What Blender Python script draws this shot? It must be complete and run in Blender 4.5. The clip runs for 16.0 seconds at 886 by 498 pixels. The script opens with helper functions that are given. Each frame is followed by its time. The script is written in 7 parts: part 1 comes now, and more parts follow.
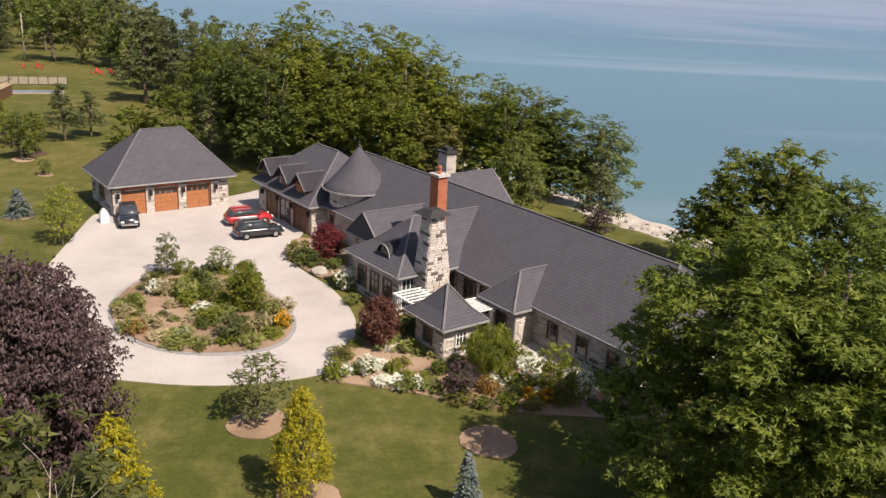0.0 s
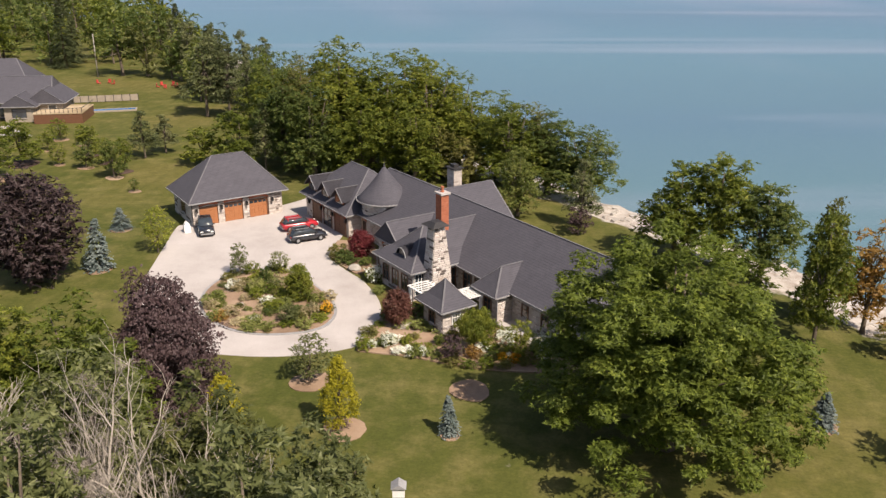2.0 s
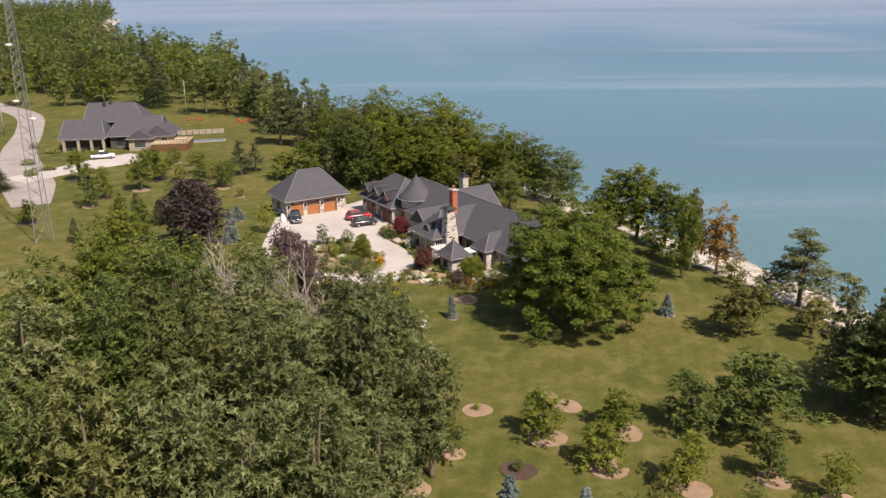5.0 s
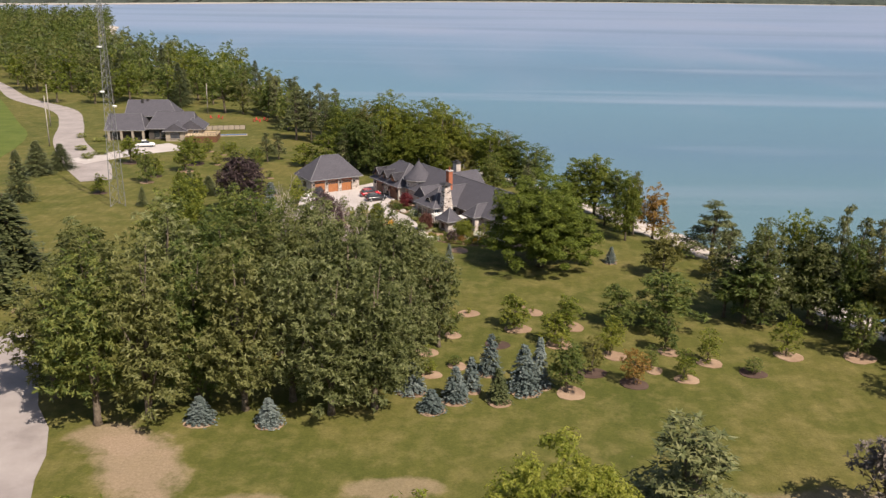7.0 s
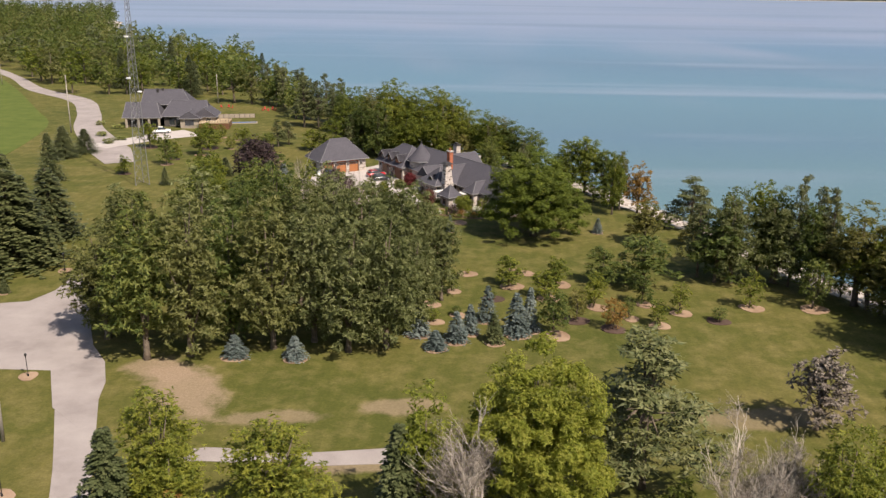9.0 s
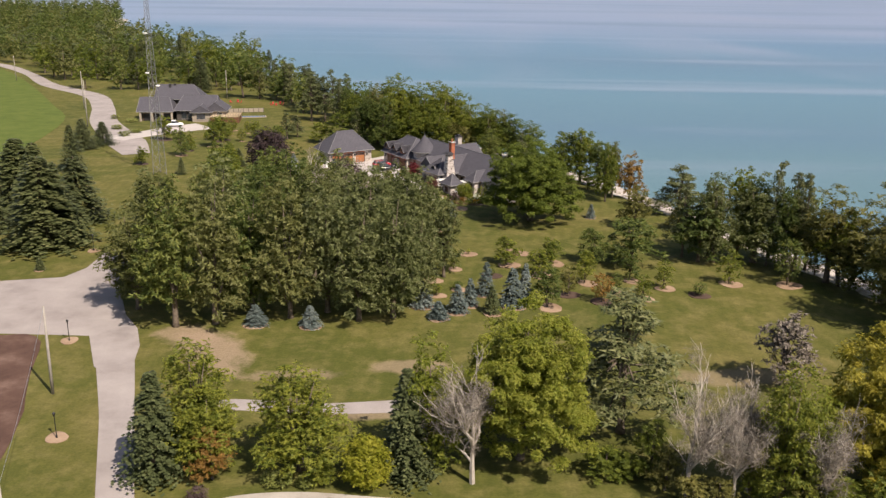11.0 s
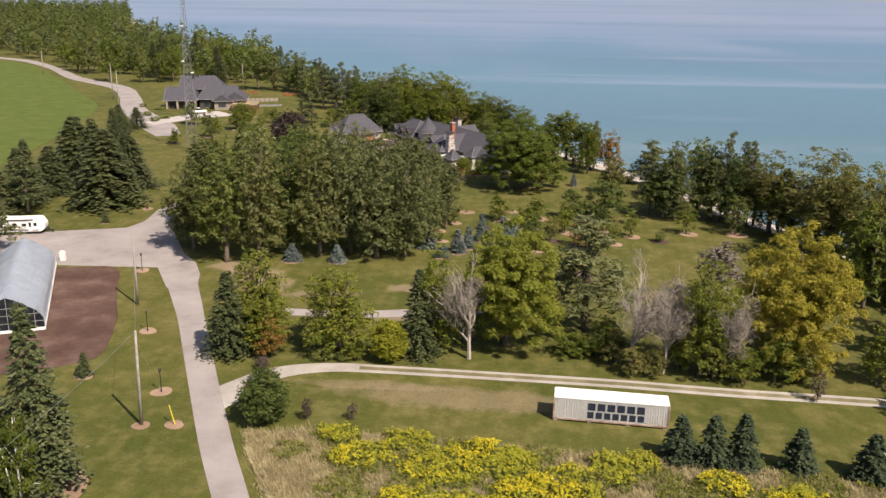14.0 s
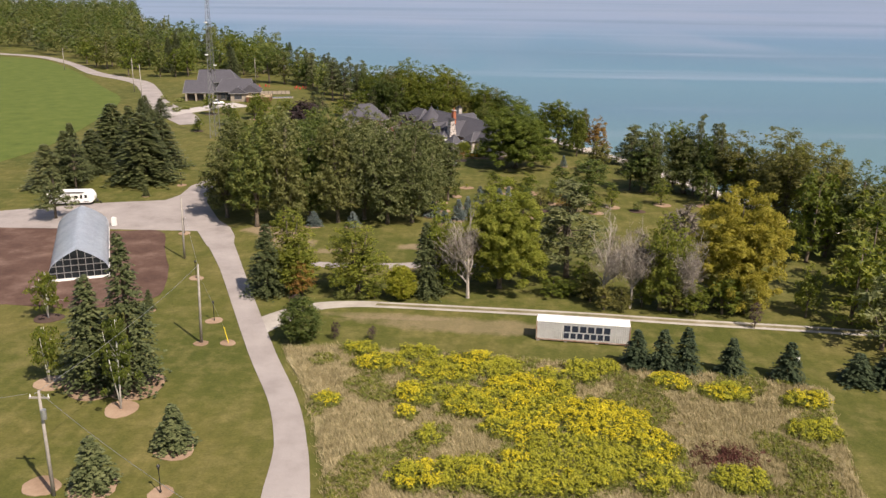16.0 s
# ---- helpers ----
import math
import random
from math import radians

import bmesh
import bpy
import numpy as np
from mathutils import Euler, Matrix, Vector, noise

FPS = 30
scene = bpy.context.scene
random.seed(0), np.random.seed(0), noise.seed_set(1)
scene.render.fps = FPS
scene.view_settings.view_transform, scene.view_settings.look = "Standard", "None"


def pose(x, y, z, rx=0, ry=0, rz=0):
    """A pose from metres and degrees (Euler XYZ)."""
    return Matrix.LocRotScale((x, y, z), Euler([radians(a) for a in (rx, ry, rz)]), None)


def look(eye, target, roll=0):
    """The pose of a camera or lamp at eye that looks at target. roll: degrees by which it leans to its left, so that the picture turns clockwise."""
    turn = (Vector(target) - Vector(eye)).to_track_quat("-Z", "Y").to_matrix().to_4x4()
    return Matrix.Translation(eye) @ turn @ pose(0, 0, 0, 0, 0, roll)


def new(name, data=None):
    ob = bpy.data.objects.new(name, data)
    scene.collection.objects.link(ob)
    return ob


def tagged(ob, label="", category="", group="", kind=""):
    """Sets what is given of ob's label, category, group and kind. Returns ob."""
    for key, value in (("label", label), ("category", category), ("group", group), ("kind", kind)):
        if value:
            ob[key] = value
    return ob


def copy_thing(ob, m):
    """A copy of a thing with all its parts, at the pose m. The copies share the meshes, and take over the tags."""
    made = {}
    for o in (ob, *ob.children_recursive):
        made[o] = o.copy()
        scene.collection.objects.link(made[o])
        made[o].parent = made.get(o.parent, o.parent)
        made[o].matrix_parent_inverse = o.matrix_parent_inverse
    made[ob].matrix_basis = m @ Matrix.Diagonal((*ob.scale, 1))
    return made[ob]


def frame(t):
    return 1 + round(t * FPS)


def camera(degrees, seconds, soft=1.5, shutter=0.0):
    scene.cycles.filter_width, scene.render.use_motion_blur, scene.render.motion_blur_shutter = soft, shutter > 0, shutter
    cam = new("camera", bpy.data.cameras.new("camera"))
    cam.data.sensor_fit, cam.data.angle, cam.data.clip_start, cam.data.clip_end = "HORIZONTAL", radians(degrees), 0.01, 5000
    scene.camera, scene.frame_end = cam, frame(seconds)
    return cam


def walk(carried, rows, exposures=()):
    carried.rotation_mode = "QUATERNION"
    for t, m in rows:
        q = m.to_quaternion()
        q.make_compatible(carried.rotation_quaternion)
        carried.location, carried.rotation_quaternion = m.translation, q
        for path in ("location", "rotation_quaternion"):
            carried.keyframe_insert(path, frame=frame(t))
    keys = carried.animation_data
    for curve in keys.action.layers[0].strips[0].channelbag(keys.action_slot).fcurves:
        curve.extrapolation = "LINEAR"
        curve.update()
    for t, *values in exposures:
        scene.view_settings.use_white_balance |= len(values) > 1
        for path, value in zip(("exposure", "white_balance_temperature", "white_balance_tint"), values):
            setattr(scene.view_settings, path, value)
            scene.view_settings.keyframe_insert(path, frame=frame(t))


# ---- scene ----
cam = camera(54.57, 16.0, soft=1.4)
walk(cam, [
    (0, look((-3.03, 122.86, 25.26), (4.67, 217.69, -5.53), 3.03)),
    (0.5, look((-2.01, 118.11, 27.68), (3.62, 212.74, -4.16), 2.10)),
    (1, look((-1.29, 112.40, 30.96), (3.04, 206.57, -2.43), 1.26)),
    (1.5, look((-0.38, 108.41, 32.92), (2.47, 202.46, -0.95), 0.53)),
    (2, look((0.19, 103.62, 34.67), (2.04, 197.65, 0.68), 0.14)),
    (2.5, look((1.32, 97.99, 36.39), (1.64, 192.04, 2.42), -0.47)),
    (3, look((2.93, 91.27, 37.92), (1.44, 185.42, 4.25), -1.19)),
    (3.5, look((3.82, 84.15, 40.06), (1.32, 178.23, 6.25), -1.83)),
    (4, look((4.05, 76.35, 41.16), (1.22, 170.74, 8.25), -1.79)),
    (6.5, look((0.55, 21.16, 45.43), (0.67, 116.87, 16.47), 0.82)),
    (7, look((0.34, 16.20, 45.41), (0.55, 111.92, 16.46), 0.90)),
    (7.5, look((-0.22, 14.61, 44.90), (0.35, 110.17, 15.46), 1.05)),
    (8, look((-0.23, 9.52, 44.78), (0.30, 105.11, 15.40), 1.03)),
    (8.5, look((-0.13, 4.89, 45.06), (0.26, 100.44, 15.55), 0.99)),
    (9, look((-0.06, 1.13, 44.99), (0.25, 96.72, 15.63), 0.90)),
    (11.5, look((-0.09, -13.09, 45.44), (-0.04, 82.41, 15.79), 0.89)),
    (12, look((-0.20, -17.41, 45.14), (-0.13, 78.13, 15.61), 0.87)),
    (12.5, look((-0.34, -21.87, 45.07), (-0.23, 73.67, 15.53), 0.93)),
    (13, look((-0.32, -26.63, 44.84), (-0.26, 68.93, 15.39), 0.92)),
    (13.5, look((-0.31, -31.69, 44.89), (-0.32, 63.85, 15.35), 0.89)),
    (14, look((-0.49, -36.89, 44.76), (-0.39, 58.67, 15.27), 0.90)),
    (14.5, look((-0.52, -42.27, 44.62), (-0.47, 53.32, 15.26), 0.91)),
    (15, look((-0.54, -47.65, 44.77), (-0.51, 47.91, 15.29), 0.91)),
    (15.5, look((-0.60, -53.08, 44.76), (-0.59, 42.48, 15.29), 0.89)),
    (16, look((-0.62, -58.64, 44.97), (-0.69, 36.87, 15.34), 0.78)),
], exposures=((0, 0.61, 7100, 14), (16, 0.61, 7100, 14)))

# ---- light ----
SUN_EL, SUN_AZ = radians(50), radians(-49)
world = bpy.data.worlds.new("sky")
scene.world = world
world.use_nodes = True
wn = world.node_tree.nodes
sky = wn.new("ShaderNodeTexSky")
sky.sky_type = "NISHITA"
sky.sun_disc = False
sky.sun_elevation = SUN_EL
sky.sun_rotation = radians(139)
sky.air_density, sky.dust_density, sky.ozone_density = 1.0, 1.5, 1.0
wn["Background"].inputs["Strength"].default_value = 0.082
world.node_tree.links.new(sky.outputs["Color"], wn["Background"].inputs["Color"])
sun_data = bpy.data.lights.new("sun", "SUN")
sun_data.energy = 4.5
sun_data.angle = radians(0.55)
sun_data.color = (1.0, 0.93, 0.83)
sun = new("sun", sun_data)
sun.matrix_world = look((100 * math.cos(SUN_AZ), 100 * math.sin(SUN_AZ), 100 * math.tan(SUN_EL)), (0, 0, 0))


# ---- materials ----
def nodes_of(name, rough=0.8, metal=0.0, spec=0.3):
    m = bpy.data.materials.new(name)
    m.use_nodes = True
    b = m.node_tree.nodes["Principled BSDF"]
    b.inputs["Roughness"].default_value = rough
    b.inputs["Metallic"].default_value = metal
    b.inputs["Specular IOR Level"].default_value = spec
    return m, m.node_tree, b


def node(tree, kind, **values):
    n = tree.nodes.new("ShaderNode" + kind)
    for key, value in values.items():
        n.inputs[key.replace("_", " ")].default_value = value
    return n


def wire(tree, a, b):
    tree.links.new(a, b)


def ramp(tree, fac, stops):
    r = tree.nodes.new("ShaderNodeValToRGB")
    e = r.color_ramp.elements
    e[0].position, e[0].color = stops[0][0], (*stops[0][1], 1)
    e[1].position, e[1].color = stops[-1][0], (*stops[-1][1], 1)
    for p, c in stops[1:-1]:
        x = e.new(p)
        x.color = (*c, 1)
    wire(tree, fac, r.inputs["Fac"])
    return r.outputs["Color"]


def place(tree, scale=(1, 1, 1), spin=0.0):
    g = tree.nodes.new("ShaderNodeNewGeometry")
    m = tree.nodes.new("ShaderNodeMapping")
    m.inputs["Scale"].default_value = scale
    m.inputs["Rotation"].default_value = (0, 0, radians(spin))
    wire(tree, g.outputs["Position"], m.inputs["Vector"])
    return m.outputs["Vector"]


def noise_of(tree, vector, scale, detail=4.0, rough=0.6):
    n = node(tree, "TexNoise", Scale=scale, Detail=detail, Roughness=rough)
    wire(tree, vector, n.inputs["Vector"])
    return n.outputs["Fac"]


def mix(tree, fac, a, b, how="MIX"):
    m = tree.nodes.new("ShaderNodeMix")
    m.data_type, m.blend_type = "RGBA", how
    if isinstance(fac, float):
        m.inputs["Factor"].default_value = fac
    else:
        wire(tree, fac, m.inputs["Factor"])
    for socket, value in ((m.inputs[6], a), (m.inputs[7], b)):
        if isinstance(value, tuple):
            socket.default_value = (*value, 1)
        else:
            wire(tree, value, socket)
    return m.outputs[2]


def bump(tree, b, height, strength=0.4, far=0.05):
    n = node(tree, "Bump", Strength=strength, Distance=far)
    wire(tree, height, n.inputs["Height"])
    wire(tree, n.outputs["Normal"], b.inputs["Normal"])


def rough_paint(name, c0, c1, scale=3.0, rough=0.8, metal=0.0, bumpy=0.2, fine=40.0, spec=0.3):
    """A surface of two tones, blotched at one scale and grained at another."""
    m, t, b = nodes_of(name, rough, metal, spec)
    v = place(t)
    big = noise_of(t, v, scale)
    small = noise_of(t, v, fine, 3)
    col = ramp(t, big, [(0.3, c0), (0.7, c1)])
    grain = ramp(t, small, [(0.25, (0.82, 0.82, 0.82)), (0.75, (1.15, 1.15, 1.15))])
    wire(t, mix(t, 1.0, col, grain, "MULTIPLY"), b.inputs["Base Color"])
    if bumpy:
        bump(t, b, small, bumpy)
    return m


def leaf_paint(name, dark, mid, light, see=0.45, rough=0.55, k=1.0):
    """Foliage: each leaf of its own tone, each plant a little off the others, light shining through."""
    m, t, b = nodes_of(name, rough, 0, 0.25)
    g = t.nodes.new("ShaderNodeNewGeometry")
    o = t.nodes.new("ShaderNodeObjectInfo")
    n = noise_of(t, g.outputs["Position"], 0.9, 3)
    add1 = node(t, "Math")
    add1.operation = "MULTIPLY_ADD"
    wire(t, g.outputs["Random Per Island"], add1.inputs[0])
    add1.inputs[1].default_value = 0.32
    wire(t, n, add1.inputs[2])
    add2 = node(t, "Math")
    add2.operation = "MULTIPLY_ADD"
    wire(t, o.outputs["Random"], add2.inputs[0])
    add2.inputs[1].default_value = 0.25
    wire(t, add1.outputs[0], add2.inputs[2])
    dark, mid, light = (tuple(k * c for c in q) for q in (dark, mid, light))
    col = ramp(t, add2.outputs[0], [(0.42, dark), (0.80, mid), (1.08, light)])
    wire(t, col, b.inputs["Base Color"])
    tr = t.nodes.new("ShaderNodeBsdfTranslucent")
    wire(t, mix(t, 1.0, col, (1.0, 1.05, 0.55), "MULTIPLY"), tr.inputs["Color"])
    mx = node(t, "MixShader", Fac=see)
    wire(t, b.outputs[0], mx.inputs[1])
    wire(t, tr.outputs[0], mx.inputs[2])
    wire(t, mx.outputs[0], t.nodes["Material Output"].inputs["Surface"])
    return m


def make_lawn():
    m, t, b = nodes_of("lawn", 0.9, 0, 0.15)
    v = place(t)
    broad = noise_of(t, v, 0.035, 5, 0.6)
    patch = noise_of(t, v, 0.28, 5, 0.65)
    fine = noise_of(t, v, 3.2, 6, 0.78)
    tuft = noise_of(t, v, 0.9, 5, 0.7)
    col = ramp(t, broad, [(0.3, (0.0590, 0.0700, 0.0155)), (0.5, (0.0860, 0.0880, 0.0225)), (0.72, (0.1270, 0.1090, 0.0360))])
    col = mix(t, ramp(t, patch, [(0.46, (0, 0, 0)), (0.76, (0.7, 0.7, 0.7))]), col, (0.190, 0.158, 0.066))
    wave = node(t, "TexWave", Scale=0.16, Distortion=3.0, Detail=2.0, Detail_Scale=1.0)
    wire(t, place(t, (1, 1, 1), 8), wave.inputs["Vector"])
    col = mix(t, 1.0, col, ramp(t, wave.outputs["Fac"], [(0.2, (0.96, 0.97, 0.96)), (0.8, (1.03, 1.03, 1.03))]), "MULTIPLY")
    col = mix(t, 1.0, col, ramp(t, fine, [(0.25, (0.66, 0.68, 0.62)), (0.75, (1.30, 1.28, 1.30))]), "MULTIPLY")
    col = mix(t, 1.0, col, ramp(t, tuft, [(0.3, (0.80, 0.84, 0.78)), (0.7, (1.16, 1.13, 1.12))]), "MULTIPLY")
    # worn places: bare sandy earth that thins out into the grass
    for cx, cy, rx, ry, turn, strength in ((-29.5, 91.5, 9.0, 3.6, -58, 0.78), (-33.5, 96.0, 5.0, 3.0, -20, 0.65), (-3.8, 87.6, 4.2, 2.0, 8, 0.55), (-18, 84.5, 6.0, 1.6, 5, 0.5), (-8, 75.5, 9.0, 1.8, 2, 0.6), (36, 86, 8.0, 2.5, 5, 0.45), (4, 50.8, 17.0, 2.6, -7, 0.38), (-8, 54.0, 9.0, 1.2, -4, 0.30)):
        at = t.nodes.new("ShaderNodeMapping")
        at.vector_type = "TEXTURE"
        at.inputs["Location"].default_value = (cx, cy, 0)
        at.inputs["Rotation"].default_value = (0, 0, radians(turn))
        at.inputs["Scale"].default_value = (rx, ry, 400)
        wire(t, v, at.inputs["Vector"])
        far = node(t, "VectorMath")
        far.operation = "LENGTH"
        wire(t, at.outputs["Vector"], far.inputs[0])
        ragged = node(t, "Math")
        ragged.operation = "MULTIPLY_ADD"
        wire(t, patch, ragged.inputs[0])
        ragged.inputs[1].default_value = -1.5
        wire(t, far.outputs["Value"], ragged.inputs[2])
        k = strength
        mask = ramp(t, ragged.outputs[0], [(0.0, (k, k, k)), (0.45, (0, 0, 0))])
        col = mix(t, mask, col, ramp(t, fine, [(0.3, (0.205, 0.148, 0.100)), (0.7, (0.350, 0.262, 0.192))]))
    # the shore: pale limestone and pebbles below the edge of the grass
    g = t.nodes.new("ShaderNodeNewGeometry")
    s = t.nodes.new("ShaderNodeSeparateXYZ")
    wire(t, g.outputs["Position"], s.inputs[0])
    edge = node(t, "Math")
    edge.operation = "MULTIPLY_ADD"
    wire(t, patch, edge.inputs[0])
    edge.inputs[1].default_value = 1.4
    wire(t, s.outputs["Z"], edge.inputs[2])
    sel = ramp(t, edge.outputs[0], [(0.15, (1, 1, 1)), (0.42, (0, 0, 0))])
    slabs = node(t, "TexVoronoi", Scale=0.55)
    slabs.feature = "DISTANCE_TO_EDGE"
    wire(t, place(t, (1, 0.45, 1), 40), slabs.inputs["Vector"])
    stone = ramp(t, noise_of(t, v, 0.5, 6, 0.7), [(0.3, (0.24, 0.195, 0.155)), (0.5, (0.42, 0.375, 0.335)), (0.75, (0.54, 0.505, 0.475))])
    stone = mix(t, 1.0, stone, ramp(t, slabs.outputs["Distance"], [(0.0, (0.84, 0.82, 0.79)), (0.05, (1, 1, 1))]), "MULTIPLY")
    wire(t, mix(t, sel, col, stone), b.inputs["Base Color"])
    bump(t, b, fine, 0.5, 0.08)
    return m


def make_water():
    m, t, b = nodes_of("lake_water", 0.30, 0, 0.16)
    sheen_streak = noise_of(t, place(t, (0.10, 1, 1), 6), 0.016, 6, 0.62)
    cloud_shade = noise_of(t, place(t, (0.16, 1, 1), -4), 0.0050, 4, 0.5)
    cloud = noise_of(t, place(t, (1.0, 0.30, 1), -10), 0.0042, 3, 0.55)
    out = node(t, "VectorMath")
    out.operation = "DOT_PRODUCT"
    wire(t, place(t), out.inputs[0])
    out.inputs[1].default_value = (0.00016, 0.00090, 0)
    # green shallows near the shore, blue deeps; far water painted pale for sky haze
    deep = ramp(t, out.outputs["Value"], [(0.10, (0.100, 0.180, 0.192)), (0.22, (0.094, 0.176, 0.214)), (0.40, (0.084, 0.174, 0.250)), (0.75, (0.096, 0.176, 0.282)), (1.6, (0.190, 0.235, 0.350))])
    # painted into the colour: pale cloud reflections, dark cloud-shadow bands, pale sheen streaks
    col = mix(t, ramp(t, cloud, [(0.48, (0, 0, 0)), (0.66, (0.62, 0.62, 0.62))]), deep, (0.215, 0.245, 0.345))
    col = mix(t, ramp(t, cloud_shade, [(0.48, (0, 0, 0)), (0.64, (0.55, 0.55, 0.55))]), col, (0.072, 0.138, 0.222))
    col = mix(t, ramp(t, sheen_streak, [(0.55, (0, 0, 0)), (0.74, (0.60, 0.60, 0.60))]), col, (0.270, 0.300, 0.395))
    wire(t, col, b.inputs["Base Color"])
    rip = noise_of(t, place(t, (0.6, 1.6, 1), 15), 1.6, 4, 0.65)
    bump(t, b, rip, 0.35, 0.15)
    return m


def make_gravel(name, c0, c1, c2):
    m, t, b = nodes_of(name, 0.92, 0, 0.2)
    v = place(t)
    col = ramp(t, noise_of(t, v, 0.18, 6, 0.65), [(0.28, c0), (0.5, c1), (0.72, c2)])
    fine = noise_of(t, v, 14.0, 3, 0.7)
    col = mix(t, 1.0, col, ramp(t, fine, [(0.2, (0.8, 0.8, 0.8)), (0.8, (1.15, 1.15, 1.15))]), "MULTIPLY")
    wire(t, col, b.inputs["Base Color"])
    bump(t, b, fine, 0.3, 0.02)
    return m


def make_stone_wall(name, c0, c1, c2, sx=1.6, sz=4.2):
    """Coursed rubble in mixed greys with a few dark stones."""
    m, t, b = nodes_of(name, 0.88, 0, 0.25)
    g = t.nodes.new("ShaderNodeNewGeometry")
    s = t.nodes.new("ShaderNodeSeparateXYZ")
    wire(t, g.outputs["Position"], s.inputs[0])
    run = node(t, "Math")
    run.operation = "SUBTRACT"
    wire(t, s.outputs["X"], run.inputs[0])
    wire(t, s.outputs["Y"], run.inputs[1])
    c = t.nodes.new("ShaderNodeCombineXYZ")
    wire(t, run.outputs[0], c.inputs["X"])
    wire(t, s.outputs["Z"], c.inputs["Y"])
    br = node(t, "TexBrick", Scale=1.0, Mortar_Size=0.018, Mortar_Smooth=0.3, Bias=0.0, Brick_Width=1 / sx, Row_Height=1 / sz)
    br.inputs["Color1"].default_value, br.inputs["Color2"].default_value = (0, 0, 0, 1), (1, 1, 1, 1)
    br.inputs["Mortar"].default_value = (0.45, 0.45, 0.45, 1)
    br.offset, br.squash, br.squash_frequency = 0.43, 0.62, 3
    wire(t, c.outputs[0], br.inputs["Vector"])
    col = ramp(t, br.outputs["Color"], [(0.06, c0), (0.3, c1), (0.75, c1), (1.0, c2)])
    col = mix(t, 1.0, col, ramp(t, noise_of(t, g.outputs["Position"], 3.0, 5), [(0.3, (0.8, 0.78, 0.76)), (0.7, (1.12, 1.12, 1.1))]), "MULTIPLY")
    wire(t, col, b.inputs["Base Color"])
    bump(t, b, br.outputs["Fac"], 0.5, -0.03)
    return m


def make_shingle(name, c0, c1, rows=3.2):
    m, t, b = nodes_of(name, 0.85, 0, 0.3)
    g = t.nodes.new("ShaderNodeNewGeometry")
    s = t.nodes.new("ShaderNodeSeparateXYZ")
    wire(t, g.outputs["Position"], s.inputs[0])
    run = node(t, "Math")
    run.operation = "SUBTRACT"
    wire(t, s.outputs["X"], run.inputs[0])
    wire(t, s.outputs["Y"], run.inputs[1])
    c = t.nodes.new("ShaderNodeCombineXYZ")
    wire(t, run.outputs[0], c.inputs["X"])
    wire(t, s.outputs["Z"], c.inputs["Y"])
    br = node(t, "TexBrick", Scale=1.0, Mortar_Size=0.012, Mortar_Smooth=0.2, Bias=0.0, Brick_Width=0.34, Row_Height=1 / rows)
    br.inputs["Color1"].default_value, br.inputs["Color2"].default_value = (*c0, 1), (*c1, 1)
    br.inputs["Mortar"].default_value = (c0[0] * 0.7, c0[1] * 0.7, c0[2] * 0.7, 1)
    wire(t, c.outputs[0], br.inputs["Vector"])
    col = mix(t, 1.0, br.outputs["Color"], ramp(t, noise_of(t, g.outputs["Position"], 0.7, 5), [(0.3, (0.93, 0.93, 0.94)), (0.7, (1.06, 1.06, 1.06))]), "MULTIPLY")
    wire(t, col, b.inputs["Base Color"])
    bump(t, b, br.outputs["Fac"], 0.18, -0.012)
    return m


def make_wood(name, c0, c1, sz=3.0):
    m, t, b = nodes_of(name, 0.5, 0, 0.4)
    grain = noise_of(t, place(t, (0.8, 0.8, 9.0)), sz, 5, 0.65)
    wire(t, ramp(t, grain, [(0.3, c0), (0.7, c1)]), b.inputs["Base Color"])
    bump(t, b, grain, 0.15, 0.01)
    return m


def make_glass(name, tint=(0.02, 0.025, 0.03), rough=0.06):
    m, t, b = nodes_of(name, rough, 0, 0.8)
    v = place(t)
    wire(t, ramp(t, noise_of(t, v, 0.8, 2), [(0.3, tint), (0.7, tuple(c * 2.2 for c in tint))]), b.inputs["Base Color"])
    return m


def make_single_stone():
    """Split fieldstone: mostly cream and pinkish grey, now and then a dark one."""
    m, t, b = nodes_of("split_stone", 0.88, 0, 0.25)
    o = t.nodes.new("ShaderNodeObjectInfo")
    g = t.nodes.new("ShaderNodeNewGeometry")
    tone = ramp(t, o.outputs["Random"], [(0.0, (0.12, 0.10, 0.09)), (0.13, (0.19, 0.16, 0.145)), (0.155, (0.44, 0.385, 0.355)), (0.5, (0.54, 0.49, 0.46)), (0.8, (0.60, 0.555, 0.53)), (1.0, (0.50, 0.42, 0.375))])
    grain = noise_of(t, g.outputs["Position"], 7.0, 5, 0.65)
    wire(t, mix(t, 1.0, tone, ramp(t, grain, [(0.3, (0.82, 0.81, 0.8)), (0.7, (1.1, 1.1, 1.1))]), "MULTIPLY"), b.inputs["Base Color"])
    bump(t, b, grain, 0.5, 0.03)
    return m


